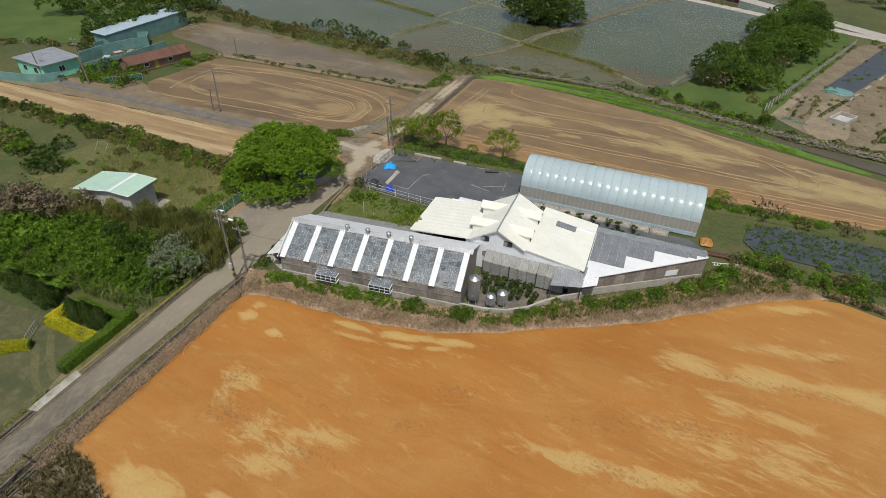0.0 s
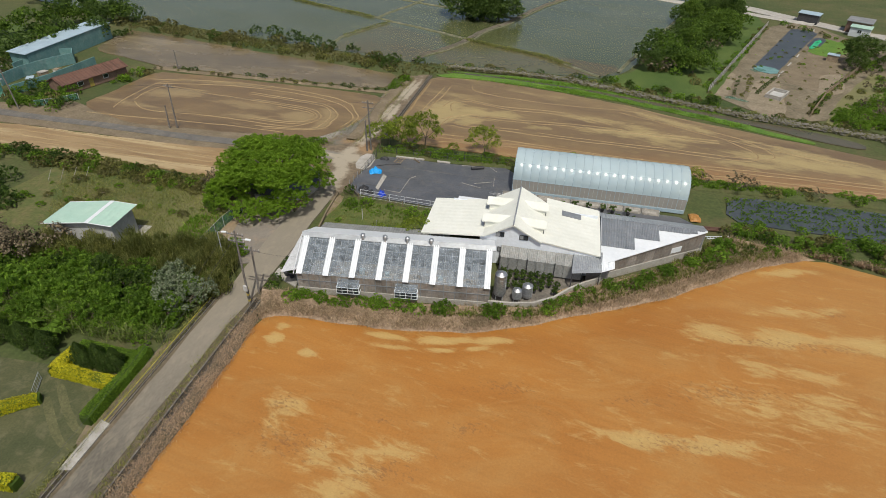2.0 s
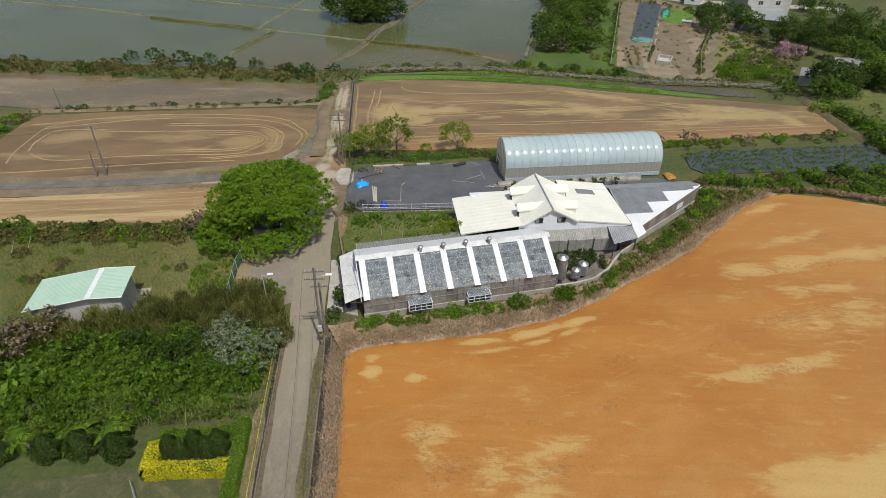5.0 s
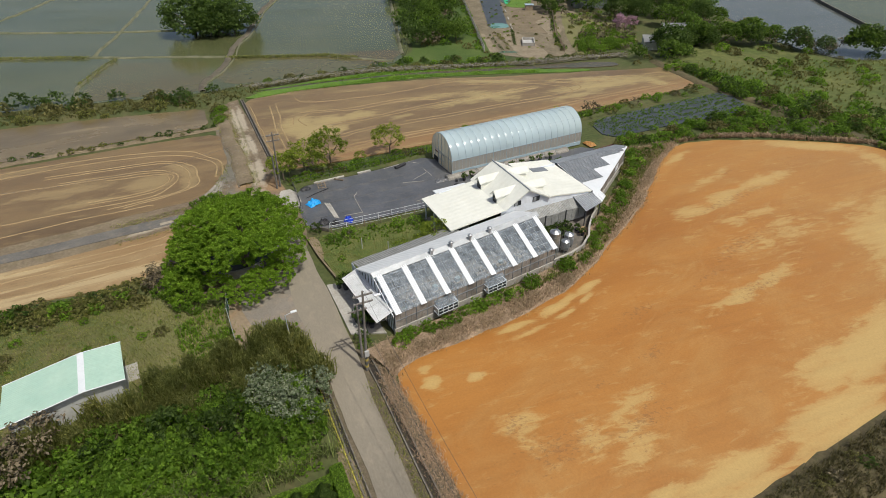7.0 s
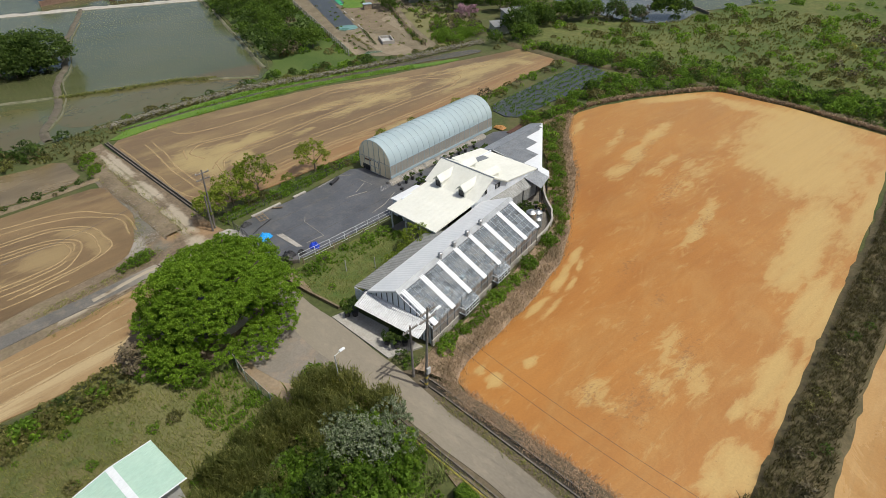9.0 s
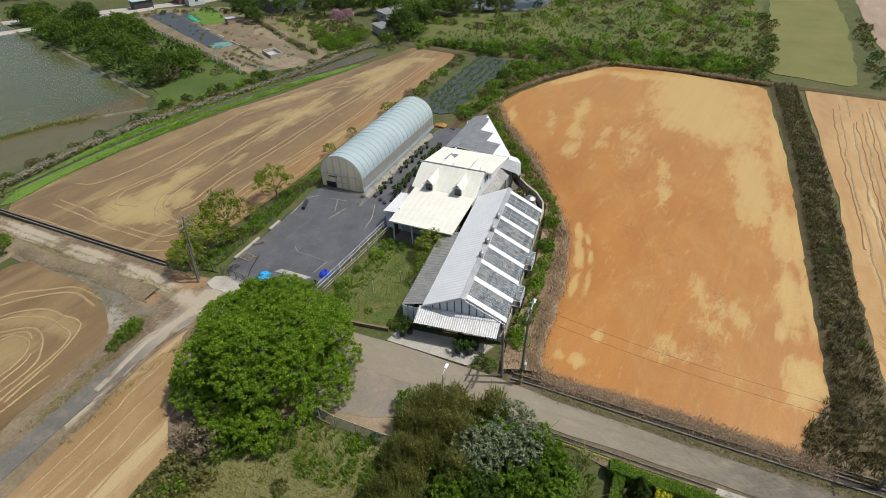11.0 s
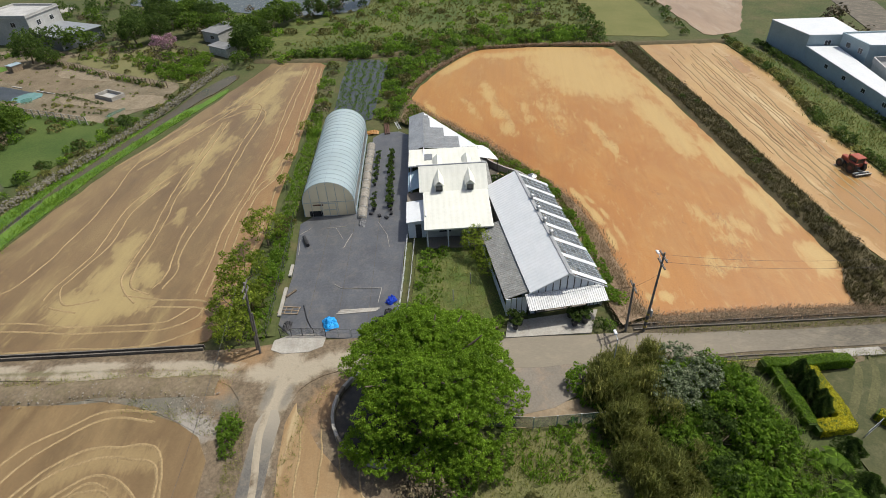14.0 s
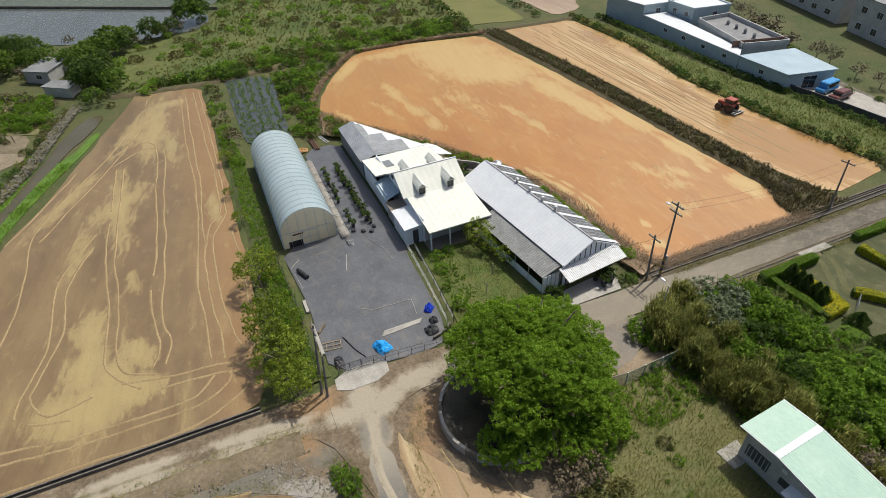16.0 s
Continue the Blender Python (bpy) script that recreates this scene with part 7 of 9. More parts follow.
loop_lines = [
    [(1, 93), (-7.6, 96.5), (-15.5, 96.5), (-20.3, 96.9), (-25.8, 98.4), (-28.0, 97.6), (-29.3, 93.7)],
    [(-2.2, 93.2), (-9.1, 95.5), (-16.9, 95.4), (-23.3, 97), (-25.2, 97.4), (-28, 95.6), (-27.3, 92)],
    [(18, 91), (-1.7, 91.6), (-7.8, 91.6), (-14.4, 91.1), (-20.7, 91.1), (-24.8, 90.9), (-28.4, 87.9)],
    [(18, 90), (-2.2, 90.6), (-7.1, 90.7), (-14.9, 90.1), (-22, 90.2), (-25.4, 89.6), (-27, 86.7)],
    [(22, 92.4), (25.4, 88.6), (23.5, 85.3), (6.8, 85.7), (-4.7, 85.9), (-16.5, 86.8), (-23.1, 86.1), (-26, 86.9)],
    [(19.4, 91.4), (23.2, 87.4), (20.7, 84.1), (6.3, 84.7), (-5.2, 84.9), (-18.4, 85.8), (-22.8, 85.1), (-26.2, 85.8)],
]
end_lines = [
    [(-26.9, 89.6), (-27.6, 86.9), (-28.2, 83.9), (-28.5, 80.9), (-29.5, 78.9), (-31.1, 77.8)],
    [(-29.1, 86.2), (-29.2, 83.5), (-29.7, 80.5), (-30.8, 78.8), (-32.5, 78)],
    [(-30, 104), (-30.5, 98.9), (-31.3, 94.6), (-31.6, 90.2), (-31.7, 85.6), (-31.4, 83.2), (-29.7, 81.5)],
    [(-31.2, 104), (-31.7, 98.7), (-32.1, 95.4), (-32.5, 90.2), (-32.6, 84), (-31.2, 80.7), (-29.6, 80.2)],
    [(-34.4, 106), (-34.7, 98.3), (-34.6, 94.7), (-34.7, 91), (-34.8, 84.4), (-33, 79.9), (-31.9, 78.5)],
    [(-26, 106), (-23.6, 102.6), (-9.7, 100.4), (4.1, 100.4), (14.2, 96.6), (24.8, 91.6), (39.2, 87.3)],
]
long_lines = [
    [(44, 80.4), (21, 80.7), (7.4, 80.4), (-3.2, 80.9), (-14.9, 81.9), (-21.9, 81.6), (-27.4, 81.6)],
    [(44, 79.4), (20.4, 79.7), (7, 79.7), (-3.5, 80.4), (-17.5, 80.8), (-24.3, 80.4), (-27.9, 80.4)],
    [(44, 77), (25.7, 76.8), (2.2, 77), (-2.8, 77.5), (-7.3, 79.4), (-18, 79.7), (-24.9, 79.1), (-27.9, 78.1)],
    [(44, 78), (23.9, 77.8), (1, 77.6), (-3.9, 79.4), (-8.7, 80.4)],
    [(-5.2, 77.1), (-11.8, 76.9), (-17.4, 77), (-28.2, 77.5)],
    [(2.3, 99.6), (11.2, 95.6), (22.2, 90.7), (36, 86.4)],
    [(3.3, 103.6), (10.1, 100.6), (19.7, 96.6)],
    [(46.4, 80.6), (47.6, 83), (46.4, 85.6), (42, 86.6)],
]
stuff("tyre_tracks", track_quads([flow(q) for q in loop_lines + end_lines + long_lines], 0.25, 0.045, 0.14), M_SILT, "pale pushed-up tyre tracks in tan mud", "tyre tracks")
west_lines = [
    [(-88.5, 92.4), (-73.5, 95), (-59, 94.4), (-47.8, 91.6), (-43.9, 87.2), (-42.5, 84.5), (-42.9, 80.1)],
    [(-86, 90.5), (-72.3, 93.2), (-58.5, 92.8), (-49, 90.5), (-44.7, 86.8), (-43.3, 83.6), (-43.8, 79.9)],
    [(-66, 91), (-54, 89.5), (-49.7, 88.5), (-46.6, 85.4), (-46.2, 82), (-47.2, 78.3), (-56, 76.4)],
    [(-66, 90.2), (-54, 88.8), (-49.4, 87.7), (-47.2, 84), (-47.4, 80.8), (-49.1, 77.9), (-58, 77)],
    [(-64, 88), (-52.5, 86.5), (-49.4, 84.6), (-48.7, 82.6), (-50.3, 79.5), (-54, 78), (-66.5, 78.8), (-79, 78.2), (-83.4, 81.1)],
]
inner_lines = [
    [(-62, 87), (-52.7, 85.9), (-49.8, 84), (-49.6, 82), (-52.2, 79.3), (-60, 79.4)],
    [(-58, 86), (-50.9, 84.4), (-50, 82.8), (-50.5, 81.2), (-53, 79.9), (-60, 80.2)],
    [(-75.2, 88.5), (-60, 87)],
    [(-88.3, 74.8), (-77.6, 75), (-62.5, 75.9), (-52.2, 75.6)],
    [(-85.4, 77.7), (-86, 81), (-86, 86), (-85.6, 91), (-82, 93.6)],
    [(-84.4, 82), (-84.6, 86), (-83, 89.6), (-75.2, 89.4)],
]
stuff("tyre_tracks", track_quads([flow(q) for q in west_lines + inner_lines], 0.26, 0.045, 0.14), M_SILT, "pale oval tyre tracks in brown mud", "tyre tracks")
strip_lines = [[(-116, 62.4 + k * 1.4), (-90, 62.6 + k * 1.5), (-62, 61.6 + k * 1.6), (-54 + k, 61.6 + k * 1.7), (-46 + k * 0.6, 62.4 + k * 1.6)] for k in range(4)]
stuff("tyre_tracks", track_quads(strip_lines, 0.2, 0.04, 0.3), M_SILT, "pale wheel ridges along the strip field", "tyre tracks")
pale_lines = [[(44 - 3 * (k % 3), -6.4 + k * 1.5), (20, -5.1 + k * 1.45), (-6, -2.6 + k * 1.15), (-24 + 5 * (k % 3), -2.0 + k * 1.0)] for k in range(1, 8)]
stuff("harrow_ridges", track_quads(pale_lines, 0.3, 0.05), M_SILT, "pale harrow ridges in wet mud", "ridges")
second_lines = [[(44 - 5 * (k % 3), -5.6 + k * 1.5 + 0.5 * (k % 2)), (20, -4.4 + k * 1.45), (-4, -2.2 + k * 1.15), (-11 + 7 * (k % 3), -1.4 + k * 1.0)] for k in (1, 2, 4, 5, 7)]
stuff("harrow_lines", track_quads(second_lines, 0.16, 0.04), M_FURROW, "dark harrow furrows in pale mud", "furrows")
stuff("wheel_ruts", track_quads([[(-36.4, 107), (-36.8, 97.5), (-37.1, 92.9), (-37.2, 85.9), (-37.8, 77.6), (-38.3, 73)], [(-37.6, 107), (-38.0, 97.1), (-38.2, 92.6), (-38.5, 85.7), (-39.2, 77), (-39.3, 71.6)], [(-38.4, 62), (-38.2, 66), (-39.6, 69.8), (-44, 70.7), (-52, 70.0)]], 0.6, 0.02, 0.15, 0.046), M_CROSS, "worn pale wheel ruts", "ruts")


# ---- fences and walls ----
def fence(name, label, line, height, spacing, rails, post_mat, rail_mat, infill=None, post=0.05, group="", z=0.0):
    f = thing(name, (line[0][0], line[0][1], z), 0, label, "fence", group)
    o = Vector(line[0])
    pts = []
    for a, b in zip(line, line[1:]):
        a, b = Vector(a), Vector(b)
        n = max(1, round((b - a).length / spacing))
        pts += [a.lerp(b, i / n) for i in range(n)]
    pts.append(Vector(line[-1]))
    pm = mesh_from("post", *box_data(post, post, height), post_mat)
    for p in pts:
        ob = part("post", pm, None, f)
        ob.location = (p.x - o.x, p.y - o.y, 0)
    for h in rails:
        bm = bmesh.new()
        for a, b in zip(line, line[1:]):
            rod(bm, (a[0] - o.x, a[1] - o.y, h), (b[0] - o.x, b[1] - o.y, h), 0.02, None, 6)
        part("rail", bm, rail_mat, f)
    if infill:
        for a, b in zip(line, line[1:]):
            part("mesh_panel", prism([(a[0] - o.x, a[1] - o.y), (b[0] - o.x, b[1] - o.y), (b[0] - o.x, b[1] - o.y + 0.02), (a[0] - o.x, a[1] - o.y + 0.02)], 0.08, height - 0.05), infill, f)
    return f


def box_data(w, d, h):
    v = [(x * w / 2, y * d / 2, z) for z in (-0.05, h) for x, y in ((-1, -1), (1, -1), (1, 1), (-1, 1))]
    return v, [(0, 3, 2, 1), (4, 5, 6, 7), (0, 1, 5, 4), (1, 2, 6, 5), (2, 3, 7, 6), (3, 0, 4, 7)]


fence("rail_fence", "white steel rail fence between yard and lawn", [(-33.2, 59.25), (-27, 58.8), (-19.9, 58.45)], 1.0, 2.0, (0.5, 0.95), M_WHITE, M_WHITE, None, 0.04)
fence("rail_fence", "grey steel pipe rail along the yard", [(-33.2, 58.5), (-27, 58.0), (-20.3, 57.6)], 0.8, 2.0, (0.4, 0.75), M_WOOD, M_POST, None, 0.08)
fence("yard_gate", "rusty pipe gate frame at the yard", [(-34.7, 70.9), (-34.8, 68.7), (-35.0, 66.4)], 1.15, 1.15, (0.15, 1.12), M_FRAME, M_FRAME, M_MESH, 0.06)
fence("wire_fence", "sagging wire fence beside the yard gate", [(-35.0, 66.4), (-35.5, 61.3)], 1.0, 1.3, (0.5, 0.95), M_POST, M_FRAME, None, 0.05)
fence("net_fence", "green net fence with pale top rail", [(-46.4, 51.5), (-46.9, 48.0), (-46.8, 42.2)], 1.5, 2.0, (1.48,), M_POST, M_PALECONC, M_NET, 0.08)
fence("wire_fence", "wire fence along the weedy strip", [(-34.6, 72.3), (-24, 72.5), (-13.8, 73.0)], 1.2, 2.4, (0.6, 1.15), M_FRAME, M_FRAME, None, 0.05)
fence("garden_fence", "garden fence of concrete posts and wire", [(20.4, 115.4), (45.6, 176)], 1.6, 1.9, (0.8, 1.5), M_PALECONC, M_POST, M_MESH, 0.16)
fence("stake_fence", "weathered stake fence in the garden", [(57.5, 141.5), (43.6, 120.2), (36.8, 107)], 1.3, 1.1, (0.7, 1.2), M_WOOD, M_WOOD, None, 0.14)
fence("lawn_railing", "low pale railing on the lawn", [(-49.6, 22.4), (-48.6, 20.6)], 0.9, 0.35, (0.1, 0.85), M_POST, M_POST, None, 0.03)


def low_wall(name, line, width, height, material, label):
    a, b = offset_line(line, width / 2), offset_line(line, -width / 2)
    me = bpy.data.meshes.new(name)
    bm = prism(a + b[::-1], -0.05, height)
    bm.to_mesh(me)
    bm.free()
    me.materials.append(material)
    return tagged(new(name, me), label, "wall", kind="structure")


low_wall("wall_court", [(-13.2, 40.75), (-10.8, 41.0), (-8.6, 41.6), (-6.6, 43.0), (-5.2, 44.7), (-3.6, 46.2), (-1.9, 47.4)], 0.22, 1.0, M_PALECONC, "curved pale concrete wall round the court")
low_wall("wall_yard", [(-34.6, 61.3), (-34.2, 59.7), (-33.4, 59.0)], 0.2, 0.4, M_DITCH, "low dark kerb at the yard corner")
low_wall("wall_lawn", [(-36.3, 59.0), (-36.0, 54), (-35.4, 49.4)], 0.2, 0.3, M_DRY, "crumbling earth kerb of the front lawn")
low_wall("wall_neighbour", [(-119.5, 67.2), (-112, 68.6), (-108.4, 69.8), (-106.6, 72.5)], 0.18, 1.6, M_TEAL, "pale teal boundary wall")
low_wall("wall_compound", [(-106.6, 78), (-104.6, 86), (-104.2, 97)], 0.18, 1.7, M_TEAL, "teal sheet wall of the compound")
low_wall("wall_factory", [(-7, -16.6), (-16, -17.6), (-34, -18.4)], 0.15, 1.1, M_FRAME, "dark factory boundary fence")
patch("pavement_court", [(-13, 40.9), (-8.7, 41.9), (-5.6, 44.6), (-2.4, 47.4), (-2.6, 48.4), (-13, 48.4)], 0.04, M_DITCH, "dark damp concrete court floor", "pavement", 0.0)


# round concrete tank under the tree
def round_tank():
    t = thing("round_tank", (-44.6, 59.5, 0), 0, "round stained concrete tank full of dead leaves", "tank")
    n = 30
    for i in range(n):
        a0, a1 = 2 * math.pi * i / n, 2 * math.pi * (i + 1) / n
        q = [(5.15 * math.cos(a0), 5.15 * math.sin(a0)), (5.15 * math.cos(a1), 5.15 * math.sin(a1)), (4.9 * math.cos(a1), 4.9 * math.sin(a1)), (4.9 * math.cos(a0), 4.9 * math.sin(a0))]
        part("wall_segment", prism(q, -0.05, 0.95), M_PALECONC if i % 5 else M_DITCH, t)
    part("tank_floor", prism([(4.9 * math.cos(k * 0.3), 4.9 * math.sin(k * 0.3)) for k in range(21)], 0.0, 0.5), M_WETDARK, t, "dark wet leaf litter")


round_tank()


# ---- poles and lines ----
def utility_pole(x, y, h, arms=1, lean=(0, 0), label="weathered wooden utility pole with crossarm", turn=0, gear=False):
    p = thing("utility_pole", (x, y, 0), turn, label, "utility pole", "poles along the lanes")
    p.matrix_world = pose(x, y, 0, lean[0], lean[1], turn)
    part("shaft", rod(bmesh.new(), (0, 0, -0.2), (0, 0, h), 0.13, 0.085, 10), M_POLE, p)
    for k in range(arms):
        z = h - 0.5 - k * 0.8
        a = part("crossarm", box((-0.85, -0.06, z), (0.85, 0.06, z + 0.12), 0.01), M_POLE, p)
        for u in (-0.75, -0.3, 0.3, 0.75):
            part("insulator", rod(bmesh.new(), (u, 0, z + 0.12), (u, 0, z + 0.3), 0.035, 0.025, 8), M_GREYWALL, a, "white insulator")
    if gear:
        part("lamp_arm", rod(bmesh.new(), (0, 0, h - 1.1), (1.1, 0, h - 0.8), 0.03, None, 6), M_POST, p)
        part("lamp_head", box((0.95, -0.12, h - 0.88), (1.5, 0.12, h - 0.75), 0.03), M_WHITE, p, "white lamp head")
        part("meter_box", box((-0.2, -0.32, 2.0), (0.2, -0.15, 2.7), 0.02), M_GREYWALL, p)
        for k in range(5):
            part("warning_band", rod(bmesh.new(), (0, 0, 0.5 + k * 0.4), (0, 0, 0.7 + k * 0.4), 0.167, None, 10), M_YELLOW if k % 2 == 0 else M_FRAME, p)
    return p


M_YELLOW = surface("warning_yellow", (0.30, 0.24, 0.05), (0.38, 0.30, 0.07), 2.0, 0.6, bump=0.1)
utility_pole(-36.9, 35.6, 9.3, 2, (2, 2), gear=True)
utility_pole(-36.75, 37.3, 6.0, 1, (-1, 1), "shorter weathered pole with one crossarm")
utility_pole(-36.2, 72.9, 8.4, 2, (5.5, 1))
utility_pole(-36.7, 72.5, 5.2, 0, (5, 1), "short leaning bare wooden pole")
utility_pole(-69.5, 72.7, 7.5, 1, (1, 3))
utility_pole(-70.7, 72.4, 4.0, 0, (2, 5), "short leaning bare wooden pole")
utility_pole(-100.2, 72.9, 8.6, 2, (0, -3))
utility_pole(-109.6, 71.0, 7.5, 1, (2, -4))
utility_pole(-36.4, 9.2, 6.8, 1, (2, 3))
utility_pole(-86.5, 99, 4.0, 0, (0, 0), "short wooden post on the bund")


def power_line(a, b, sag, n=18):
    o = thing("power_line", (a[0], a[1], 0), 0, "thin dark sagging overhead cable", "cable", "overhead cables")
    a, b = Vector(a), Vector(b)
    pts = [a.lerp(b, i / n) - Vector((a.x, a.y, 4 * sag * (i / n) * (1 - i / n))) for i in range(n + 1)]
    part("cable", tube(pts, 0.013, 4), M_FRAME, o)


for dx in (-0.6, 0.5):
    power_line((-36.9 + dx, 35.6, 9.0), (-36.4 + dx, 9.2, 6.6), 0.8)
    power_line((-36.4 + dx, 9.2, 6.6), (-36.6 + dx, -30, 7.0), 0.9)
power_line((-36.75, 37.3, 5.7), (-36.9, 35.6, 7.0), 0.05)
power_line((-36.75, 37.3, 5.6), (-33.4, 40.5, 3.1), 0.2)
power_line((-36.2, 72.9, 7.8), (-69.5, 72.7, 7.1), 1.2)
power_line((-69.5, 72.7, 7.1), (-100.2, 72.9, 8.2), 1.2)


def street_lamp(x, y, h):
    s = thing("street_lamp", (x, y, 0), 0, "slim grey street lamp with white head", "street lamp")
    part("lamp_post", rod(bmesh.new(), (0, 0, 0), (0, 0, h), 0.06, 0.045, 8), M_POST, s)
    part("lamp_arm", rod(bmesh.new(), (0, 0, h - 0.05), (0.7, 0, h + 0.1), 0.03, None, 6), M_POST, s)
    part("lamp_head", box((0.5, -0.13, h + 0.05), (1.05, 0.13, h + 0.19), 0.04), M_WHITE, s, "white lamp head")


street_lamp(-42.3, 40.4, 4.9)


# ---- court: steel tanks and potted plants ----
def steel_tank(x, y, r, h, leg, label):
    t = thing("water_tank", (x, y, 0.04), 0, label, "water tank", "steel water tanks")
    part("tank_shell", rod(bmesh.new(), (0, 0, leg), (0, 0, leg + h), r, None, 24), M_STEEL, t)
    for k in range(1, 5):
        z = leg + h * k / 5
        part("hoop", rod(bmesh.new(), (0, 0, z - 0.02), (0, 0, z + 0.02), r + 0.015, None, 24), M_GREYSTEEL, t)
    part("tank_dome", rod(bmesh.new(), (0, 0, leg + h), (0, 0, leg + h + 0.25 * r + 0.1), r, r * 0.3, 24), M_STEEL, t)
    part("tank_lid", rod(bmesh.new(), (0, 0, leg + h + 0.2 * r), (0, 0, leg + h + 0.3 * r + 0.12), r * 0.3, None, 14), M_STEEL, t, "small round lid")
    for k in range(4):
        a = math.pi * (0.25 + 0.5 * k)
        part("leg", rod(bmesh.new(), (r * 0.8 * math.cos(a), r * 0.8 * math.sin(a), 0), (r * 0.8 * math.cos(a), r * 0.8 * math.sin(a), leg), 0.04, None, 6), M_POST, t)


steel_tank(-12.2, 42.3, 0.62, 2.5, 0.9, "tall stainless steel water tank on legs")
steel_tank(-10.4, 42.5, 0.5, 1.0, 0.5, "squat stainless steel water tank")
steel_tank(-9.4, 43.2, 0.55, 1.3, 0.4, "medium stainless steel water tank")
pot_q = crown_quads(np.random.default_rng(8), (0.32, 0.32, 0.3), 12, 14, 0.11, -0.3, 0.5, lift=0.55)
POT_LEAF = quads_mesh("foliage", pot_q, L_DARK)
_pb = rod(bmesh.new(), (0, 0, 0), (0, 0, 0.32), 0.15, 0.2, 10)
POT_BODY = bpy.data.meshes.new("pot")
_pb.to_mesh(POT_BODY)
_pb.free()
POT_BODY.materials.append(M_BLACKPLASTIC)


def potted_plant(x, y, k, z, group, label="dark leafy plant in a black pot"):
    p = thing("potted_plant", (0, 0, 0), 0, label, "potted plant", group)
    p.matrix_world = pose(x, y, z, 0, 0, PR.uniform(0, 360)) @ Matrix.Diagonal((k, k, k, 1))
    for nm, d in (("pot", POT_BODY), ("foliage", POT_LEAF)):
        o = new(nm, d)
        o.parent = p


for r in range(5):
    for c in range(9):
        x, y = -12.3 + c * 0.72 + PR.uniform(-0.12, 0.12), 44.2 + r * 0.62 + PR.uniform(-0.1, 0.1)
        if PR.random() < 0.88:
            potted_plant(x, y, PR.uniform(0.85, 1.25), 0.04, "pots in the court")
for c in range(10):
    x = -12.8 + c * 1.62 + PR.uniform(-0.2, 0.2)
    if c not in (3,):
        potted_plant(x, 63.0 + PR.uniform(-0.15, 0.15), PR.uniform(1.0, 1.4), 0.03, "bushes beside the tunnel", "low dark bush in a pot on the cloth")
    potted_plant(x + 0.5, 61.0 + PR.uniform(-0.2, 0.2), PR.uniform(1.1, 1.6), 0.03, "bushes beside the tunnel", "low dark bush in a pot on the cloth")
    potted_plant(x - 0.3, 60.7 + PR.uniform(-0.2, 0.2), PR.uniform(0.9, 1.4), 0.03, "bushes beside the tunnel", "low dark bush in a pot on the cloth")
for k, (x, y) in enumerate(((-34.6, 40.6), (-34.9, 41.4), (-35.3, 40.9), (-34.4, 42.2), (-35.6, 42.0), (-35.0, 47.3), (-35.6, 47.8), (-34.6, 48.0))):
    potted_plant(x, y, 1.5 + 0.2 * (k % 3), 0.085, "plants at the shed entrance", "leafy plant in a pot at the entrance")
bd = thing("wooden_board", (-5.6, 44.9, 0.04), 38, "bare brown plywood board in the court", "board")
part("board", box((-0.9, -0.6, 0.0), (0.9, 0.6, 0.05), 0.01), M_SILT, bd)


# ---- yard: cloches, tarpaulins, boards and clutter ----
def cloche_row():
    for i in range(9):
        x = -14.6 + i * 2.3
        c = thing("cloche", (x, 64.35, 0.03), PR.uniform(-1.5, 1.5), "low rounded cloche of dusty brown film", "cloche", "row of cloches along the tunnel")
        vs, fs = [], []
        n = 9
        for j, u in enumerate((0, 0.55, 1.1, 1.65, 2.2)):
            for k in range(n):
                a = math.pi * k / (n - 1)
                s = 1 + 0.06 * noise.noise(Vector((x + u, k * 0.7, 2)))
                vs.append((u, -0.62 * math.cos(a) * s, 0.5 * math.sin(a) * s))
        for j in range(4):
            for k in range(n - 1):
                q = j * n + k
                fs.append((q, q + 1, q + n + 1, q + n))
        fs += [tuple(range(n))[::-1], tuple(range(4 * n, 5 * n))]
        part("cover", mesh_from("cover", vs, fs, M_CLOCHE, True), None, c)
        for u in (0.02, 2.18):
            part("hoop", tube([(u, -0.64 * math.cos(math.pi * k / 8), 0.52 * math.sin(math.pi * k / 8)) for k in range(9)], 0.02), M_POST, c)


M_CLOCHE = surface("dusty_brown_film", (0.20, 0.185, 0.16), (0.32, 0.30, 0.265), 0.9, 0.5, bump=0.3, fine=4.0, dirt=(0.13, 0.11, 0.09), dirt_amount=0.6)
cloche_row()


def crumpled(name, x, y, sx, sy, h, material, label, category, seed, turn=0):
    n = 16
    vs, fs = [], []
    for j in range(n + 1):
        for i in range(n + 1):
            u, v = 2 * i / n - 1, 2 * j / n - 1
            r = math.hypot(u, v)
            k = noise.noise(Vector((u * 2.3 + seed, v * 2.3, seed * 1.3)))
            edge = 1 - 0.28 * max(0, r - 0.75) + 0.12 * noise.noise(Vector((u * 1.5, v * 1.5, seed + 9)))
            vs.append((u * sx / 2 * edge, v * sy / 2 * edge, max(0.01, h * max(0, 1 - r * r * 0.75) * (0.55 + 0.9 * abs(k)) + 0.02)))
    for j in range(n):
        for i in range(n):
            a = j * (n + 1) + i
            fs.append((a, a + 1, a + n + 2, a + n + 1))
    ob = new(name, mesh_from(name, vs, fs, material, False))
    ob.matrix_world = pose(x, y, 0.03, 0, 0, turn)
    return tagged(ob, label, category)


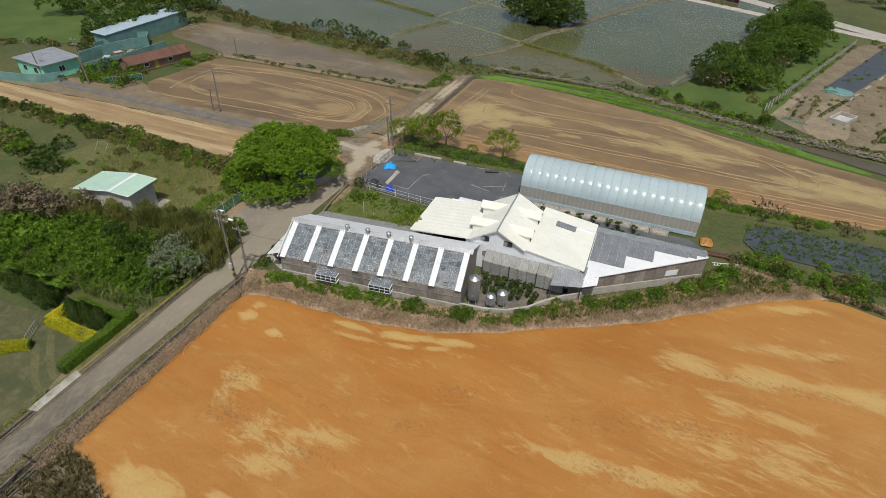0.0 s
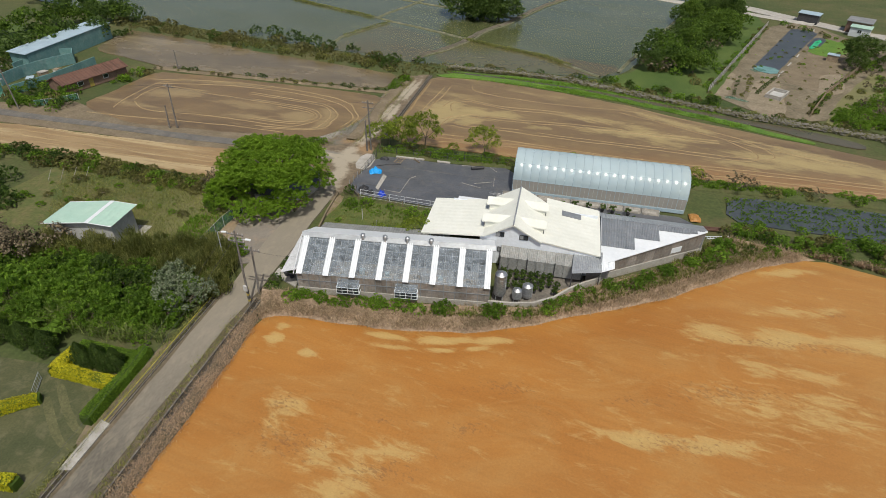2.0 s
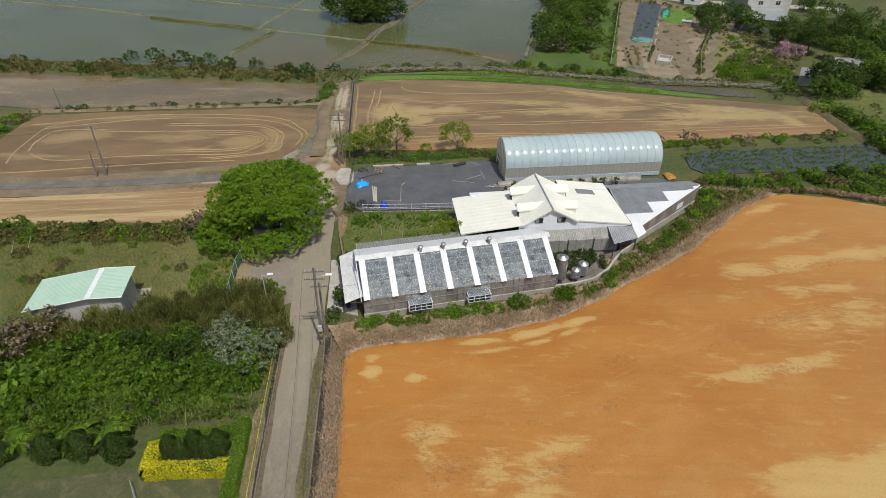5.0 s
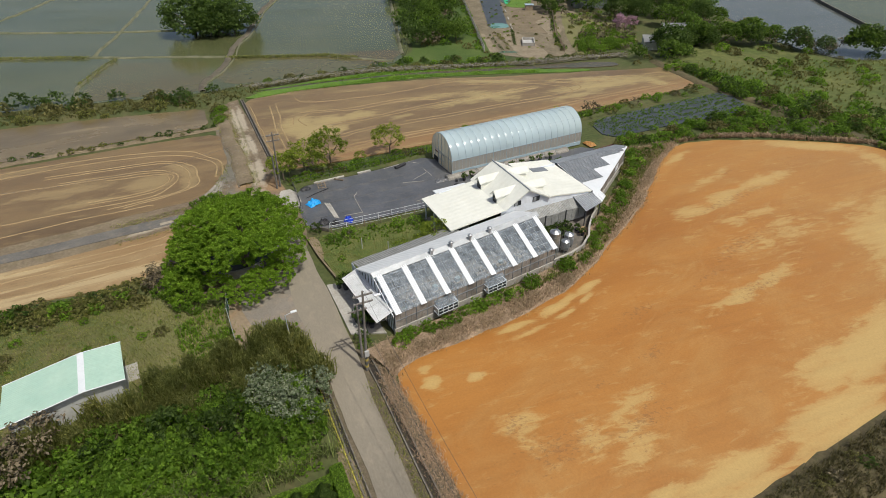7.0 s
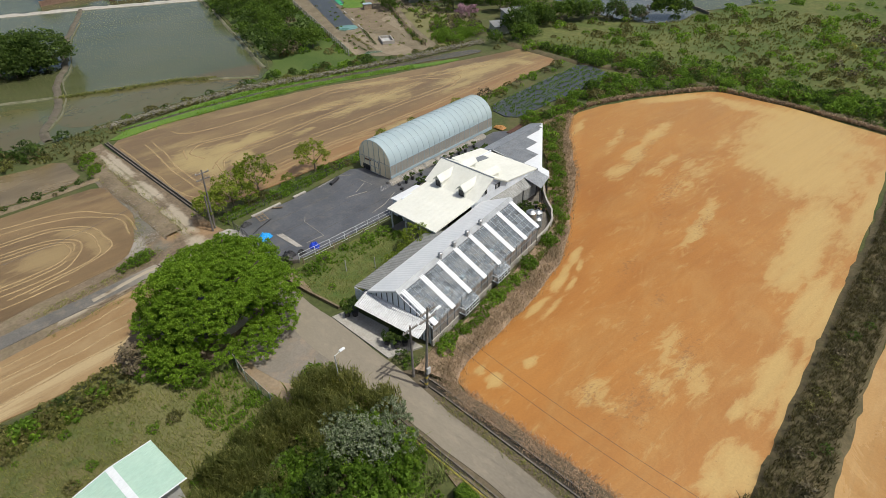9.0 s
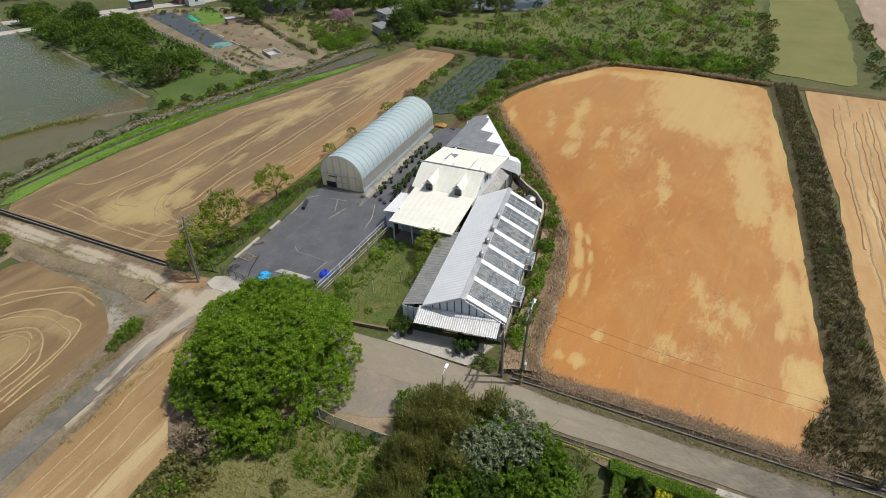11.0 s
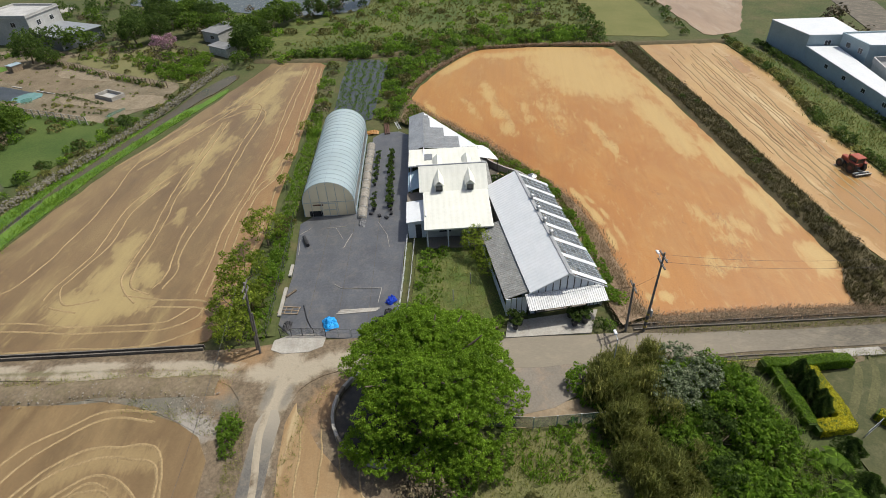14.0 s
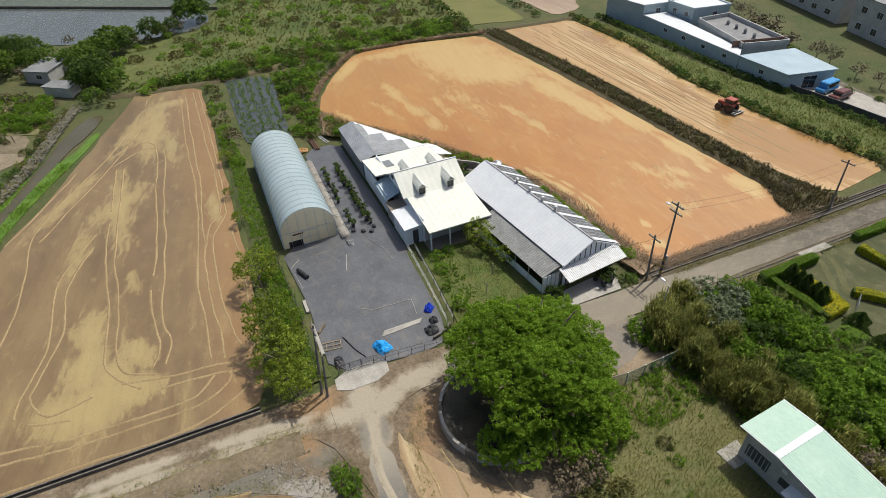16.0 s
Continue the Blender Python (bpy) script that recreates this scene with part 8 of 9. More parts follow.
crumpled("tarpaulin", -33.35, 66.2, 2.0, 1.6, 0.6, M_BLUETARP, "crumpled bright blue tarpaulin on the cloth", "tarpaulin", 2, 20)
crumpled("plastic_sheet", -30.5, 60.1, 1.0, 1.3, 0.7, surface("deep_blue_plastic", (0.01, 0.04, 0.40), (0.02, 0.07, 0.55), 1.0, 0.4, bump=0.4, fine=5.0), "deep blue plastic sheet beside the fence", "plastic sheet", 5, 50)
crumpled("hose_heap", -33.3, 70.5, 1.5, 1.0, 0.4, M_BLACKPLASTIC, "tangled heap of black hose", "hose", 7)
crumpled("tray_heap", -33.4, 61.0, 1.4, 1.5, 0.6, M_BLACKPLASTIC, "heap of black plastic trays", "trays", 9)
crumpled("tray_heap", -32.2, 60.3, 1.0, 1.0, 0.5, M_BLACKPLASTIC, "heap of black plastic trays", "trays", 11)
crumpled("folded_cloth", -15.5, 64.2, 2.2, 1.0, 0.3, M_WEEDMAT, "folded heap of grey ground cloth", "cloth", 12)
crumpled("soil_mound", 10.5, 64.4, 1.6, 2.2, 0.4, M_ORANGE, "small heap of orange soil", "soil", 13)


def lying_bar(name, a, b, r, material, label, category, group=""):
    o = thing(name, (a[0], a[1], 0.03), 0, label, category, group)
    part("bar", rod(bmesh.new(), (0, 0, r), (b[0] - a[0], b[1] - a[1], r), r, None, 10), material, o)


lying_bar("yellow_pipe", (-41.35, 15.6), (-41.3, 38.2), 0.035, surface("faded_yellow_plastic", (0.42, 0.40, 0.04), (0.52, 0.48, 0.07), 1.0, 0.5, bump=0.05), "thin yellow pipe along the roadside drain", "pipe")
lying_bar("cloth_roll", (-18.2, 71.1), (-20.0, 70.4), 0.24, M_BLACKPLASTIC, "rolled-up dark ground cloth", "cloth roll")
for a, b in (((-17.8, 65.3), (-20.6, 66.1)), ((-16.5, 67.4), (-18.9, 66.3)), ((-16.1, 66.2), (-16.3, 68.6)), ((-15.6, 62.2), (-18.4, 61.0)), ((-18.4, 61.0), (-21.0, 60.6)), ((-28.0, 65.5), (-28.3, 61.2)), ((-27.3, 66.4), (-28.0, 65.5)), ((-28.3, 61.2), (-30.6, 61.5)), ((-16.2, 70.6), (-17.4, 71.8)), ((-18.5, 71.6), (-21.5, 71.3))):
    lying_bar("steel_pipe", a, b, 0.035, M_PALECONC, "thin pale pipe lying on cloth", "pipe", "loose pipes in the yard")
lying_bar("black_pipe", (-30.4, 69.3), (-32.6, 68.6), 0.06, M_BLACKPLASTIC, "short black pipe on the cloth", "pipe")
lying_bar("black_pipe", (-32.6, 68.6), (-33.8, 68.0), 0.05, M_BLACKPLASTIC, "short black pipe on the cloth", "pipe")
lying_bar("dark_log", (-27.9, 70.5), (-28.9, 71.4), 0.12, M_BARK, "short dark log on the cloth", "log")
for k in range(3):
    b = thing("plank", (-32.05 + k * 0.24, 65.7 - k * 0.15, 0.03), -88 - k, "long pale plank on the cloth", "plank", "planks in the yard")
    part("board", box((0, 0, 0), (4.1, 0.2, 0.06), 0.01), M_PALECONC, b)
for k, (x0, x1) in enumerate(((-31.8, -27.4), (-25.4, -23.4))):
    b = thing("concrete_kerb", (x0, 71.45, 0.0), 0.5, "pale concrete kerb along the cloth edge", "kerb", "kerbs along the yard")
    part("kerb", box((0, 0, 0), (x1 - x0, 0.35, 0.2), 0.02), M_PALECONC, b)
pal = thing("pallet", (-30.6, 69.6, 0.03), 82, "grey wooden pallet frame on the cloth", "pallet")
for k in range(3):
    part("slat", box((0, k * 0.5, 0), (2.2, k * 0.5 + 0.09, 0.08), 0.0), M_WOOD, pal)
for k in range(4):
    part("bearer", box((k * 0.7, 0, 0.08), (k * 0.7 + 0.08, 1.09, 0.12), 0.0), M_WOOD, pal)
rf = thing("timber_stack", (10.2, 61.6, 0.03), 4, "stack of rusty red timber battens", "timber")
for k in range(3):
    part("batten", box((-0.6, k * 0.3, 0), (3.4, k * 0.3 + 0.2, 0.18), 0.01), M_REDTILE, rf)
for k, (x, y) in enumerate(((-13.9, 60.6), (-14.3, 62.1), (-14.8, 61.2), (-13.7, 63.2))):
    cb = thing("crate", (x, y, 0.03), k * 23, "small black crate on the cloth", "crate", "crates in the yard")
    part("crate_body", box((-0.25, -0.18, 0), (0.25, 0.18, 0.28), 0.02), M_BLACKPLASTIC, cb)
for k in range(3):
    sm = thing("cloth_seam", (-35.0 + 0.1, 62.4 + k * 3.1, 0.031), -1.0, "lapped dusty seam of ground cloth", "seam", "seams of the ground cloth")
    part("seam", box((0.3 + 0.12 * k, 0, -0.01), (20.5, 0.04, 0.008), 0.0), M_DITCH, sm)
lp = thing("lawn_post", (-31.0, 53.6, 0.05), 0, "slim white post on the front lawn", "post")
part("post", rod(bmesh.new(), (0, 0, 0), (0, 0, 1.5), 0.05, None, 8), M_GREYWALL, lp)
copy_thing(lp, pose(-28.5, 51.6, 0.05))

# front lawn plants
for x, y, k, s in ((-33.5, 56.4, "shrub", 0.7), (-31.5, 57.0, "light", 0.6), (-25.4, 56.4, "light", 0.75), (-23.2, 56.0, "light", 0.75), (-22.6, 54.2, "shrub", 0.5), (-33.8, 52.6, "low", 0.8), (-34.6, 49.3, "shrub", 0.5), (-28.5, 57.2, "low", 0.8), (-34.9, 59.6, "dark", 0.55)):
    plant(k, x, y, s, 0.05, group="plants on the front lawn")
for x, y, s in ((-23.0, 50.6, 0.95), (-27.6, 49.5, 0.8), (-25.2, 50.1, 0.7)):
    plant("sapling", x, y, s, 0.05, group="young trees beside the lean-to")
plant("dark", -36.0, 39.6, 0.5)
plant("shrub", -36.0, 38.6, 0.45)


# ---- mint shed in the scrub ----
def mint_shed():
    s = thing("mint_shed", (-60.04, 42.4, -0.35), 3.7, "small white shed with mint green sheet roof", "shed")
    part("wall", upright([(-3.9, 0), (4.0, 0), (4.0, 3.76), (1.5, 3.93), (-3.9, 3.22)], -1.95, 1.95, "y"), M_GREYWALL, s, "pale rendered wall")
    part("roof_west", corrugated((-4.3, -2.4, 3.26), (0, 4.8, 0), (5.8, 0, 0.77), 0.22, 0.014), M_MINT, s, "mint green ribbed roof")
    part("roof_east", corrugated((4.5, -2.4, 3.84), (0, 4.8, 0), (-3.0, 0, 0.19), 0.22, 0.014), M_MINT, s, "mint green ribbed roof")
    part("roof_light", corrugated((1.25, -2.41, 4.04), (0, 4.82, 0), (0.5, 0, 0.01), 0.22, 0.014), M_WHITE, s, "white translucent strip")
    for y in (-2.42, 2.4):
        part("verge_flashing", tube([(-4.32, y, 3.24), (1.5, y, 4.01), (4.52, y, 3.82)], 0.05), M_WHITE, s)
    w = part("window", box((1.7, 1.93, 1.2), (3.6, 2.0, 2.4), 0.0), M_FRAME, s, "blue-tinted barred window")
    for k in range(6):
        part("window_bar", box((1.8 + k * 0.32, 2.0, 1.25), (1.85 + k * 0.32, 2.03, 2.35), 0.0), M_BLUEROOF, w)
    part("window", box((0.0, 1.93, 1.3), (0.8, 2.0, 2.0), 0.0), M_FRAME, s)
    part("vent", box((0.5, 1.93, 2.7), (0.9, 2.05, 2.95), 0.0), M_WHITE, s)
    part("porch_slab", box((3.2, 1.0, 0), (4.9, 3.2, 0.4), 0.02), M_PALECONC, s)
    part("hood", slab([(-1.6, 1.95, 2.2), (0.0, 1.95, 2.2), (0.0, 3.0, 2.0), (-1.6, 3.0, 2.0)], 0.05), M_WHITE, s)


mint_shed()
tr = thing("bean_frame", (-76, 52.5, 0), 20, "pale bamboo bean frame in grass", "plant frame")
for k in range(4):
    part("pole", rod(bmesh.new(), (k * 1.6, 0, 0), (k * 1.6 + 0.9, 0.3, 1.7), 0.03, None, 6), M_PALEBARK, tr)


# ---- clipped garden south-west ----
def hedge(line, width, height, leaf, label, z=0.0):
    h = thing("hedge", (0, 0, 0), 0, label, "hedge", "clipped hedges")
    qs = []
    for a, b in zip(line, line[1:]):
        a, b = np.array(a, dtype=float), np.array(b, dtype=float)
        ln = np.linalg.norm(b - a)
        d = (b - a) / ln
        nrm = np.array((-d[1], d[0]))
        n = int(ln * (width + 2 * height) * 300)
        u = RNG.uniform(-0.2, ln + 0.2, n)
        f = RNG.uniform(-1, 1, n) * (width / 2 + height)
        side = np.abs(f) > width / 2
        off = np.where(side, np.sign(f) * width / 2, f) * RNG.uniform(0.9, 1.06, n)
        zz = np.where(side, height - (np.abs(f) - width / 2), height) * RNG.uniform(0.93, 1.05, n)
        zz = zz + 0.12 * np.sin(u * 1.1 + off)
        pos = np.column_stack([a[0] + d[0] * u + nrm[0] * off, a[1] + d[1] * u + nrm[1] * off, zz + z])
        out = np.column_stack([np.where(side, np.sign(f), 0) * nrm[0], np.where(side, np.sign(f), 0) * nrm[1], np.where(side, 0.3, 1.0)])
        qs.append(leaves(RNG, pos, out, 0.1, 0.5))
    part("foliage", quads_mesh("foliage", np.concatenate(qs), leaf), None, h)
    bm = bmesh.new()
    for a, b in zip(line, line[1:]):
        d = Vector(b) - Vector(a)
        m = pose(0, 0, 0)
        r = bmesh.ops.create_cube(bm, size=1.0)["verts"]
        bmesh.ops.scale(bm, vec=(d.length + width * 0.8, width * 0.86, height * 0.86), verts=r)
        bmesh.ops.rotate(bm, cent=(0, 0, 0), matrix=Matrix.Rotation(math.atan2(d.y, d.x), 3, "Z"), verts=r)
        bmesh.ops.translate(bm, vec=((a[0] + b[0]) / 2, (a[1] + b[1]) / 2, height * 0.43 + z), verts=r)
    part("core", bm, L_DARK, h)


hedge([(-42.4, 19.5), (-42.4, 26.8)], 0.95, 1.05, L_LIGHT, "clipped bright green hedge beside the road")
hedge([(-48.4, 26.2), (-42.8, 26.2)], 0.8, 0.95, L_LIGHT, "clipped bright green hedge behind cypresses")
hedge([(-48.8, 25.6), (-48.7, 23.3), (-43.0, 23.1)], 1.1, 0.8, L_YELLOW, "clipped yellow-green hedge round cypresses")
hedge([(-50.4, 18.3), (-48.0, 20.2)], 0.9, 0.8, L_YELLOW, "clipped yellow-green hedge on the lawn")
hedge([(-50, 12.9), (-43.6, 13.4)], 0.9, 0.9, L_YELLOW, "long clipped yellow hedge across the lawn")
hedge([(-41.8, 5.0), (-41.8, 11.8)], 0.9, 0.9, L_LIGHT, "clipped bright green hedge beside the road")
hedge([(-50.4, 18.3), (-52.5, 16.2)], 0.9, 0.8, L_YELLOW, "clipped yellow-green hedge on the lawn")


def cypress_mesh(seed, h, r):
    rg = np.random.default_rng(seed)
    n = 4500
    t = rg.uniform(0, 1, n) ** 0.8
    a = rg.uniform(0, 2 * np.pi, n)
    prof = np.where(t < 0.35, 0.75 + 0.7 * t, 1.0 * (1 - (np.maximum(t - 0.35, 0) / 0.68) ** 1.7)).clip(0.03, 1)
    rr = r * prof * (0.85 + 0.25 * np.sin(a * 5 + t * 9)) * rg.uniform(0.85, 1.08, n)
    pos = np.column_stack([rr * np.cos(a), rr * np.sin(a), 0.1 + t * h])
    out = np.column_stack([np.cos(a), np.sin(a), np.full(n, 0.5)])
    return quads_mesh("foliage", leaves(rg, pos, out, 0.11, 0.5), L_DARK)


CYP = [cypress_mesh(31, 2.5, 1.05), cypress_mesh(32, 3.2, 0.9)]
_cb = rod(bmesh.new(), (0, 0, -0.05), (0, 0, 1.8), 0.12, 0.04, 8)
CYP_TRUNK = bpy.data.meshes.new("trunk")
_cb.to_mesh(CYP_TRUNK)
_cb.free()
CYP_TRUNK.materials.append(M_BARK)
for x, y, k, s in ((-60.2, 25.9, 0, 1), (-56.6, 25.7, 0, 1), (-54.2, 25.7, 0, 1.05), (-51.4, 25.2, 0, 1.05), (-63.6, 26.2, 0, 1), (-67, 26.3, 0, 1), (-47.4, 24.8, 1, 0.8), (-46.5, 24.4, 1, 0.7), (-45.6, 24.9, 1, 0.85), (-44.7, 24.5, 1, 0.75), (-43.8, 24.8, 1, 0.85)):
    c = thing("cypress", (0, 0, 0), 0, "dark dense clipped cypress on the lawn", "cypress", "clipped cypresses")
    c.matrix_world = pose(x, y, 0, 0, 0, PR.uniform(0, 360)) @ Matrix.Diagonal((s, s, s, 1))
    for nm, d in (("foliage", CYP[k]), ("trunk", CYP_TRUNK)):
        o = new(nm, d)
        o.parent = c


def palm(x, y, h, lean):
    p = thing("palm", (x, y, 0), PR.uniform(0, 360), "young palm with arching green fronds", "palm", "young palms")
    top = Vector((lean[0], lean[1], h))
    part("trunk", rod(bmesh.new(), (0, 0, -0.05), top, 0.16, 0.1, 9), M_PALEBARK, p)
    for k in range(11):
        a = 2 * math.pi * k / 11 + PR.uniform(-0.2, 0.2)
        ln, up = PR.uniform(1.1, 1.6), PR.uniform(0.1, 0.9)
        qs = []
        n = 12
        for i in range(n):
            t0 = (i + 0.5) / n
            c = top + Vector((math.cos(a) * ln * t0, math.sin(a) * ln * t0, up * ln * t0 - ln * 0.9 * t0 * t0))
            for sgn in (-1, 1):
                s = Vector((-math.sin(a) * sgn, math.cos(a) * sgn, -0.45))
                w = 0.55 * (1 - 0.6 * t0)
                f = Vector((math.cos(a), math.sin(a), 0)) * 0.09
                qs.append([c - f, c + f, c + s * w + f * 2.2, c + s * w + f * 1.2])
        part("frond", quads_mesh("frond", np.array([[tuple(v) for v in q] for q in qs]), L_GREEN), None, p)


for x, y, h, ln in ((-58.4, 26.6, 1.5, (-0.3, 0.5)), (-55.4, 26.8, 1.4, (-0.3, 0.5)), (-52.7, 26.7, 1.5, (-0.4, 0.5)), (-61.9, 26.8, 1.4, (-0.2, 0.5))):
    palm(x, y, h, ln)
patch("pavement_entry", [(-40.7, 15.4), (-40.7, 19.6), (-41.6, 19.8), (-41.6, 15.2)], 0.13, M_PALECONC, "pale concrete slab over the roadside drain", "pavement", 0.0)


# ---- crop rows east of the tunnel ----
rows_q = []
for k in range(5):
    for x, y in along(PR, [(15.5, 65.8 + k * 1.3), (30, 65.0 + k * 1.5), (46, 64.2 + k * 1.7)], 90, 0.5):
        q = crown_quads(RNG, (0.42, 0.34, 0.2), 4, 10, 0.11, -0.3, 0.6)
        rows_q.append(q + np.array((x, y, 0.16)))
stuff("crop_rows", np.concatenate(rows_q), L_GREEN, "rows of leafy crop on black cloth", "crop")
wl = thing("white_ladder", (11.3, 59.7, 0.03), 15, "white ladder lying on the ground", "ladder")
for y in (0, 0.45):
    part("stile", box((0, y, 0), (3.0, y + 0.06, 0.07), 0.0), M_WHITE, wl)
for k in range(8):
    part("rung", box((0.2 + k * 0.36, 0.06, 0.01), (0.25 + k * 0.36, 0.45, 0.06), 0.0), M_WHITE, wl)


# low red panel fence beyond the far lane
def panel_fence(a, b, n):
    f = thing("panel_fence", (0, 0, 0), 0, "low faded red panel fence along the far lane", "fence")
    a, b = Vector((*a, 0)), Vector((*b, 0))
    d = (b - a) / n
    side = Vector((-d.y, d.x, 0)).normalized() * 0.06
    for k in range(n):
        p, q = a + d * k, a + d * (k + 0.94)
        part("panel", slab([tuple(p + Vector((0, 0, 0.15))), tuple(q + Vector((0, 0, 0.15))), tuple(q + Vector((0, 0, 1.9))), tuple(p + Vector((0, 0, 1.9)))], 0.06), M_DARKRED, f)
        part("post", rod(bmesh.new(), p + side, p + side + Vector((0, 0, 2.0)), 0.07, None, 8), M_GREYSTEEL, f)


panel_fence((9.1, 222.4), (19.4, 215.5), 5)

# ---- loose stones of the canal bank and rubble ----
def stone_mass(name, line, n, spread, rmin, rmax, label, zz=0.0, h=0.7, material=None):
    vs, fs = [], []
    ico = [(0, 0, 1), (0.9, 0, 0.1), (0.28, 0.85, 0.0), (-0.72, 0.53, 0.1), (-0.72, -0.53, 0.0), (0.28, -0.85, 0.1), (0, 0, -0.8)]
    tri = [(0, 1, 2), (0, 2, 3), (0, 3, 4), (0, 4, 5), (0, 5, 1), (6, 2, 1), (6, 3, 2), (6, 4, 3), (6, 5, 4), (6, 1, 5)]
    for x, y in along(PR, line, n, spread):
        r, a, k = PR.uniform(rmin, rmax), PR.uniform(0, 6.3), len(vs)
        z = zz + PR.uniform(0, h)
        for u, v, w in ico:
            j = PR.uniform(0.75, 1.2)
            vs.append((x + r * j * (u * math.cos(a) - v * math.sin(a)), y + r * j * (u * math.sin(a) + v * math.cos(a)), z + r * 0.65 * j * w))
        fs += [tuple(i + k for i in t) for t in tri]
    return tagged(new(name, mesh_from(name, vs, fs, material or M_STONE)), label, "stones", kind="stuff")


stone_mass("stone_bank", [(-34, 115.6), (-18, 115.4), (-8, 114.3), (8.5, 108.3), (17.5, 105.4), (27, 102.6), (36.5, 100.8), (47, 98.2)], 3800, 0.85, 0.09, 0.24, "dry-laid grey stones of the canal bank")
ridge("bund_stone", [(-34, 116), (-18, 115.8), (-8, 114.7), (8.5, 108.7), (17.5, 105.8), (27, 103.1), (36.5, 101.3), (47, 98.8)], 1.8, 0.5, M_ROUGH, "stony canal bank core", "bund", 0.1, seed=71)
stone_mass("rubble", [(-40.6, 76), (-40.6, 84), (-40.6, 95)], 240, 1.1, 0.03, 0.12, "grey rubble beside the dirt track", 0.12, 0.25, M_RUBBLE)
stone_mass("rubble", [(-45.5, 73.6), (-44.2, 75.4), (-42.4, 77.4), (-41, 79)], 240, 1.1, 0.03, 0.11, "heap of grey rubble at the crossing", 0.0, 0.1, M_RUBBLE)
patch("water_canal", [(-5, 110.5), (4.8, 107.9), (11.4, 105.9), (18.3, 103.7), (24.5, 101.8), (33, 99.8), (38, 98.2), (42, 95.4), (41, 93.6), (37.3, 94.4), (32.2, 96.2), (29.9, 97.8), (22.2, 100.4), (16.9, 102.4), (9.2, 104.8), (2.5, 107.2), (-5, 109.8)], 0.05, M_CANAL, "murky canal water below the stone bank", "water", 0.25, seed=72)

# ---- tractor in the second field ----
def tractor():
    t = thing("tractor", (-9.6, -1.7, 0), 8, "muddy red tractor with black wheels and harrow", "tractor")
    part("hood", box((0.5, -0.42, 0.95), (2.1, 0.42, 1.65), 0.1), M_REDPAINT, t, "red engine hood")
    part("chassis", box((-1.2, -0.35, 0.6), (1.9, 0.35, 1.0), 0.05), M_FRAME, t)
    c = part("cab", box((-1.15, -0.72, 1.0), (0.5, 0.72, 1.55), 0.06), M_REDPAINT, t)
    part("cab_glass", box((-1.05, -0.66, 1.55), (0.4, 0.66, 2.35), 0.05), M_PANE, c, "dark cab glass")
    part("cab_roof", box((-1.25, -0.78, 2.35), (0.55, 0.78, 2.52), 0.07), M_REDPAINT, c, "red cab roof")
    for x in (-1.1, 0.42):
        for y in (-0.68, 0.68):
            part("cab_pillar", box((x - 0.05, y - 0.05, 1.5), (x + 0.05, y + 0.05, 2.38), 0.0), M_REDPAINT, c)
    part("exhaust", rod(bmesh.new(), (0.9, 0.3, 1.6), (0.9, 0.3, 2.4), 0.05, None, 8), M_FRAME, t)
    for x, r, w, yy in ((-0.75, 0.82, 0.5, 0.85), (1.55, 0.58, 0.38, 0.75)):
        for s in (-1, 1):
            k = part("wheel", rod(bmesh.new(), (x, s * (yy - w / 2), r), (x, s * (yy + w / 2), r), r, None, 22), M_RUBBER, t, "muddy black tyre")
            part("rim", rod(bmesh.new(), (x, s * (yy - w / 2 - 0.02), r), (x, s * (yy + w / 2 + 0.02), r), r * 0.45, None, 14), M_DARKRED, k)
            bm = bmesh.new()
            for q in range(14):
                a = 2 * math.pi * q / 14
                m = pose(x + math.cos(a) * r, s * yy, r + math.sin(a) * r, 0, -math.degrees(a), 0)
                bmesh.ops.create_cube(bm, size=1.0, matrix=m @ Matrix.Diagonal((0.1, w, 0.08, 1)))
            part("tread", bm, M_RUBBER, k)
    for s in (-1, 1):
        part("mudguard", box((-1.5, s * 0.85 - 0.28, 1.62), (0.0, s * 0.85 + 0.28, 1.7), 0.02), M_REDPAINT, t)
    h = part("harrow", box((-2.5, -1.35, 0.35), (-2.35, 1.35, 0.5), 0.0), M_POST, t, "wide steel harrow")
    part("harrow_bar", box((-1.9, -1.35, 0.35), (-1.75, 1.35, 0.5), 0.0), M_POST, h)
    for k in range(7):
        part("tine", box((-2.5, -1.3 + k * 0.42, 0.05), (-1.8, -1.22 + k * 0.42, 0.38), 0.0), M_FRAME, h)
    part("linkage", box((-1.9, -0.3, 0.55), (-1.1, 0.3, 0.68), 0.0), M_FRAME, t)
    t.scale = (0.87, 0.87, 0.87)


tractor()


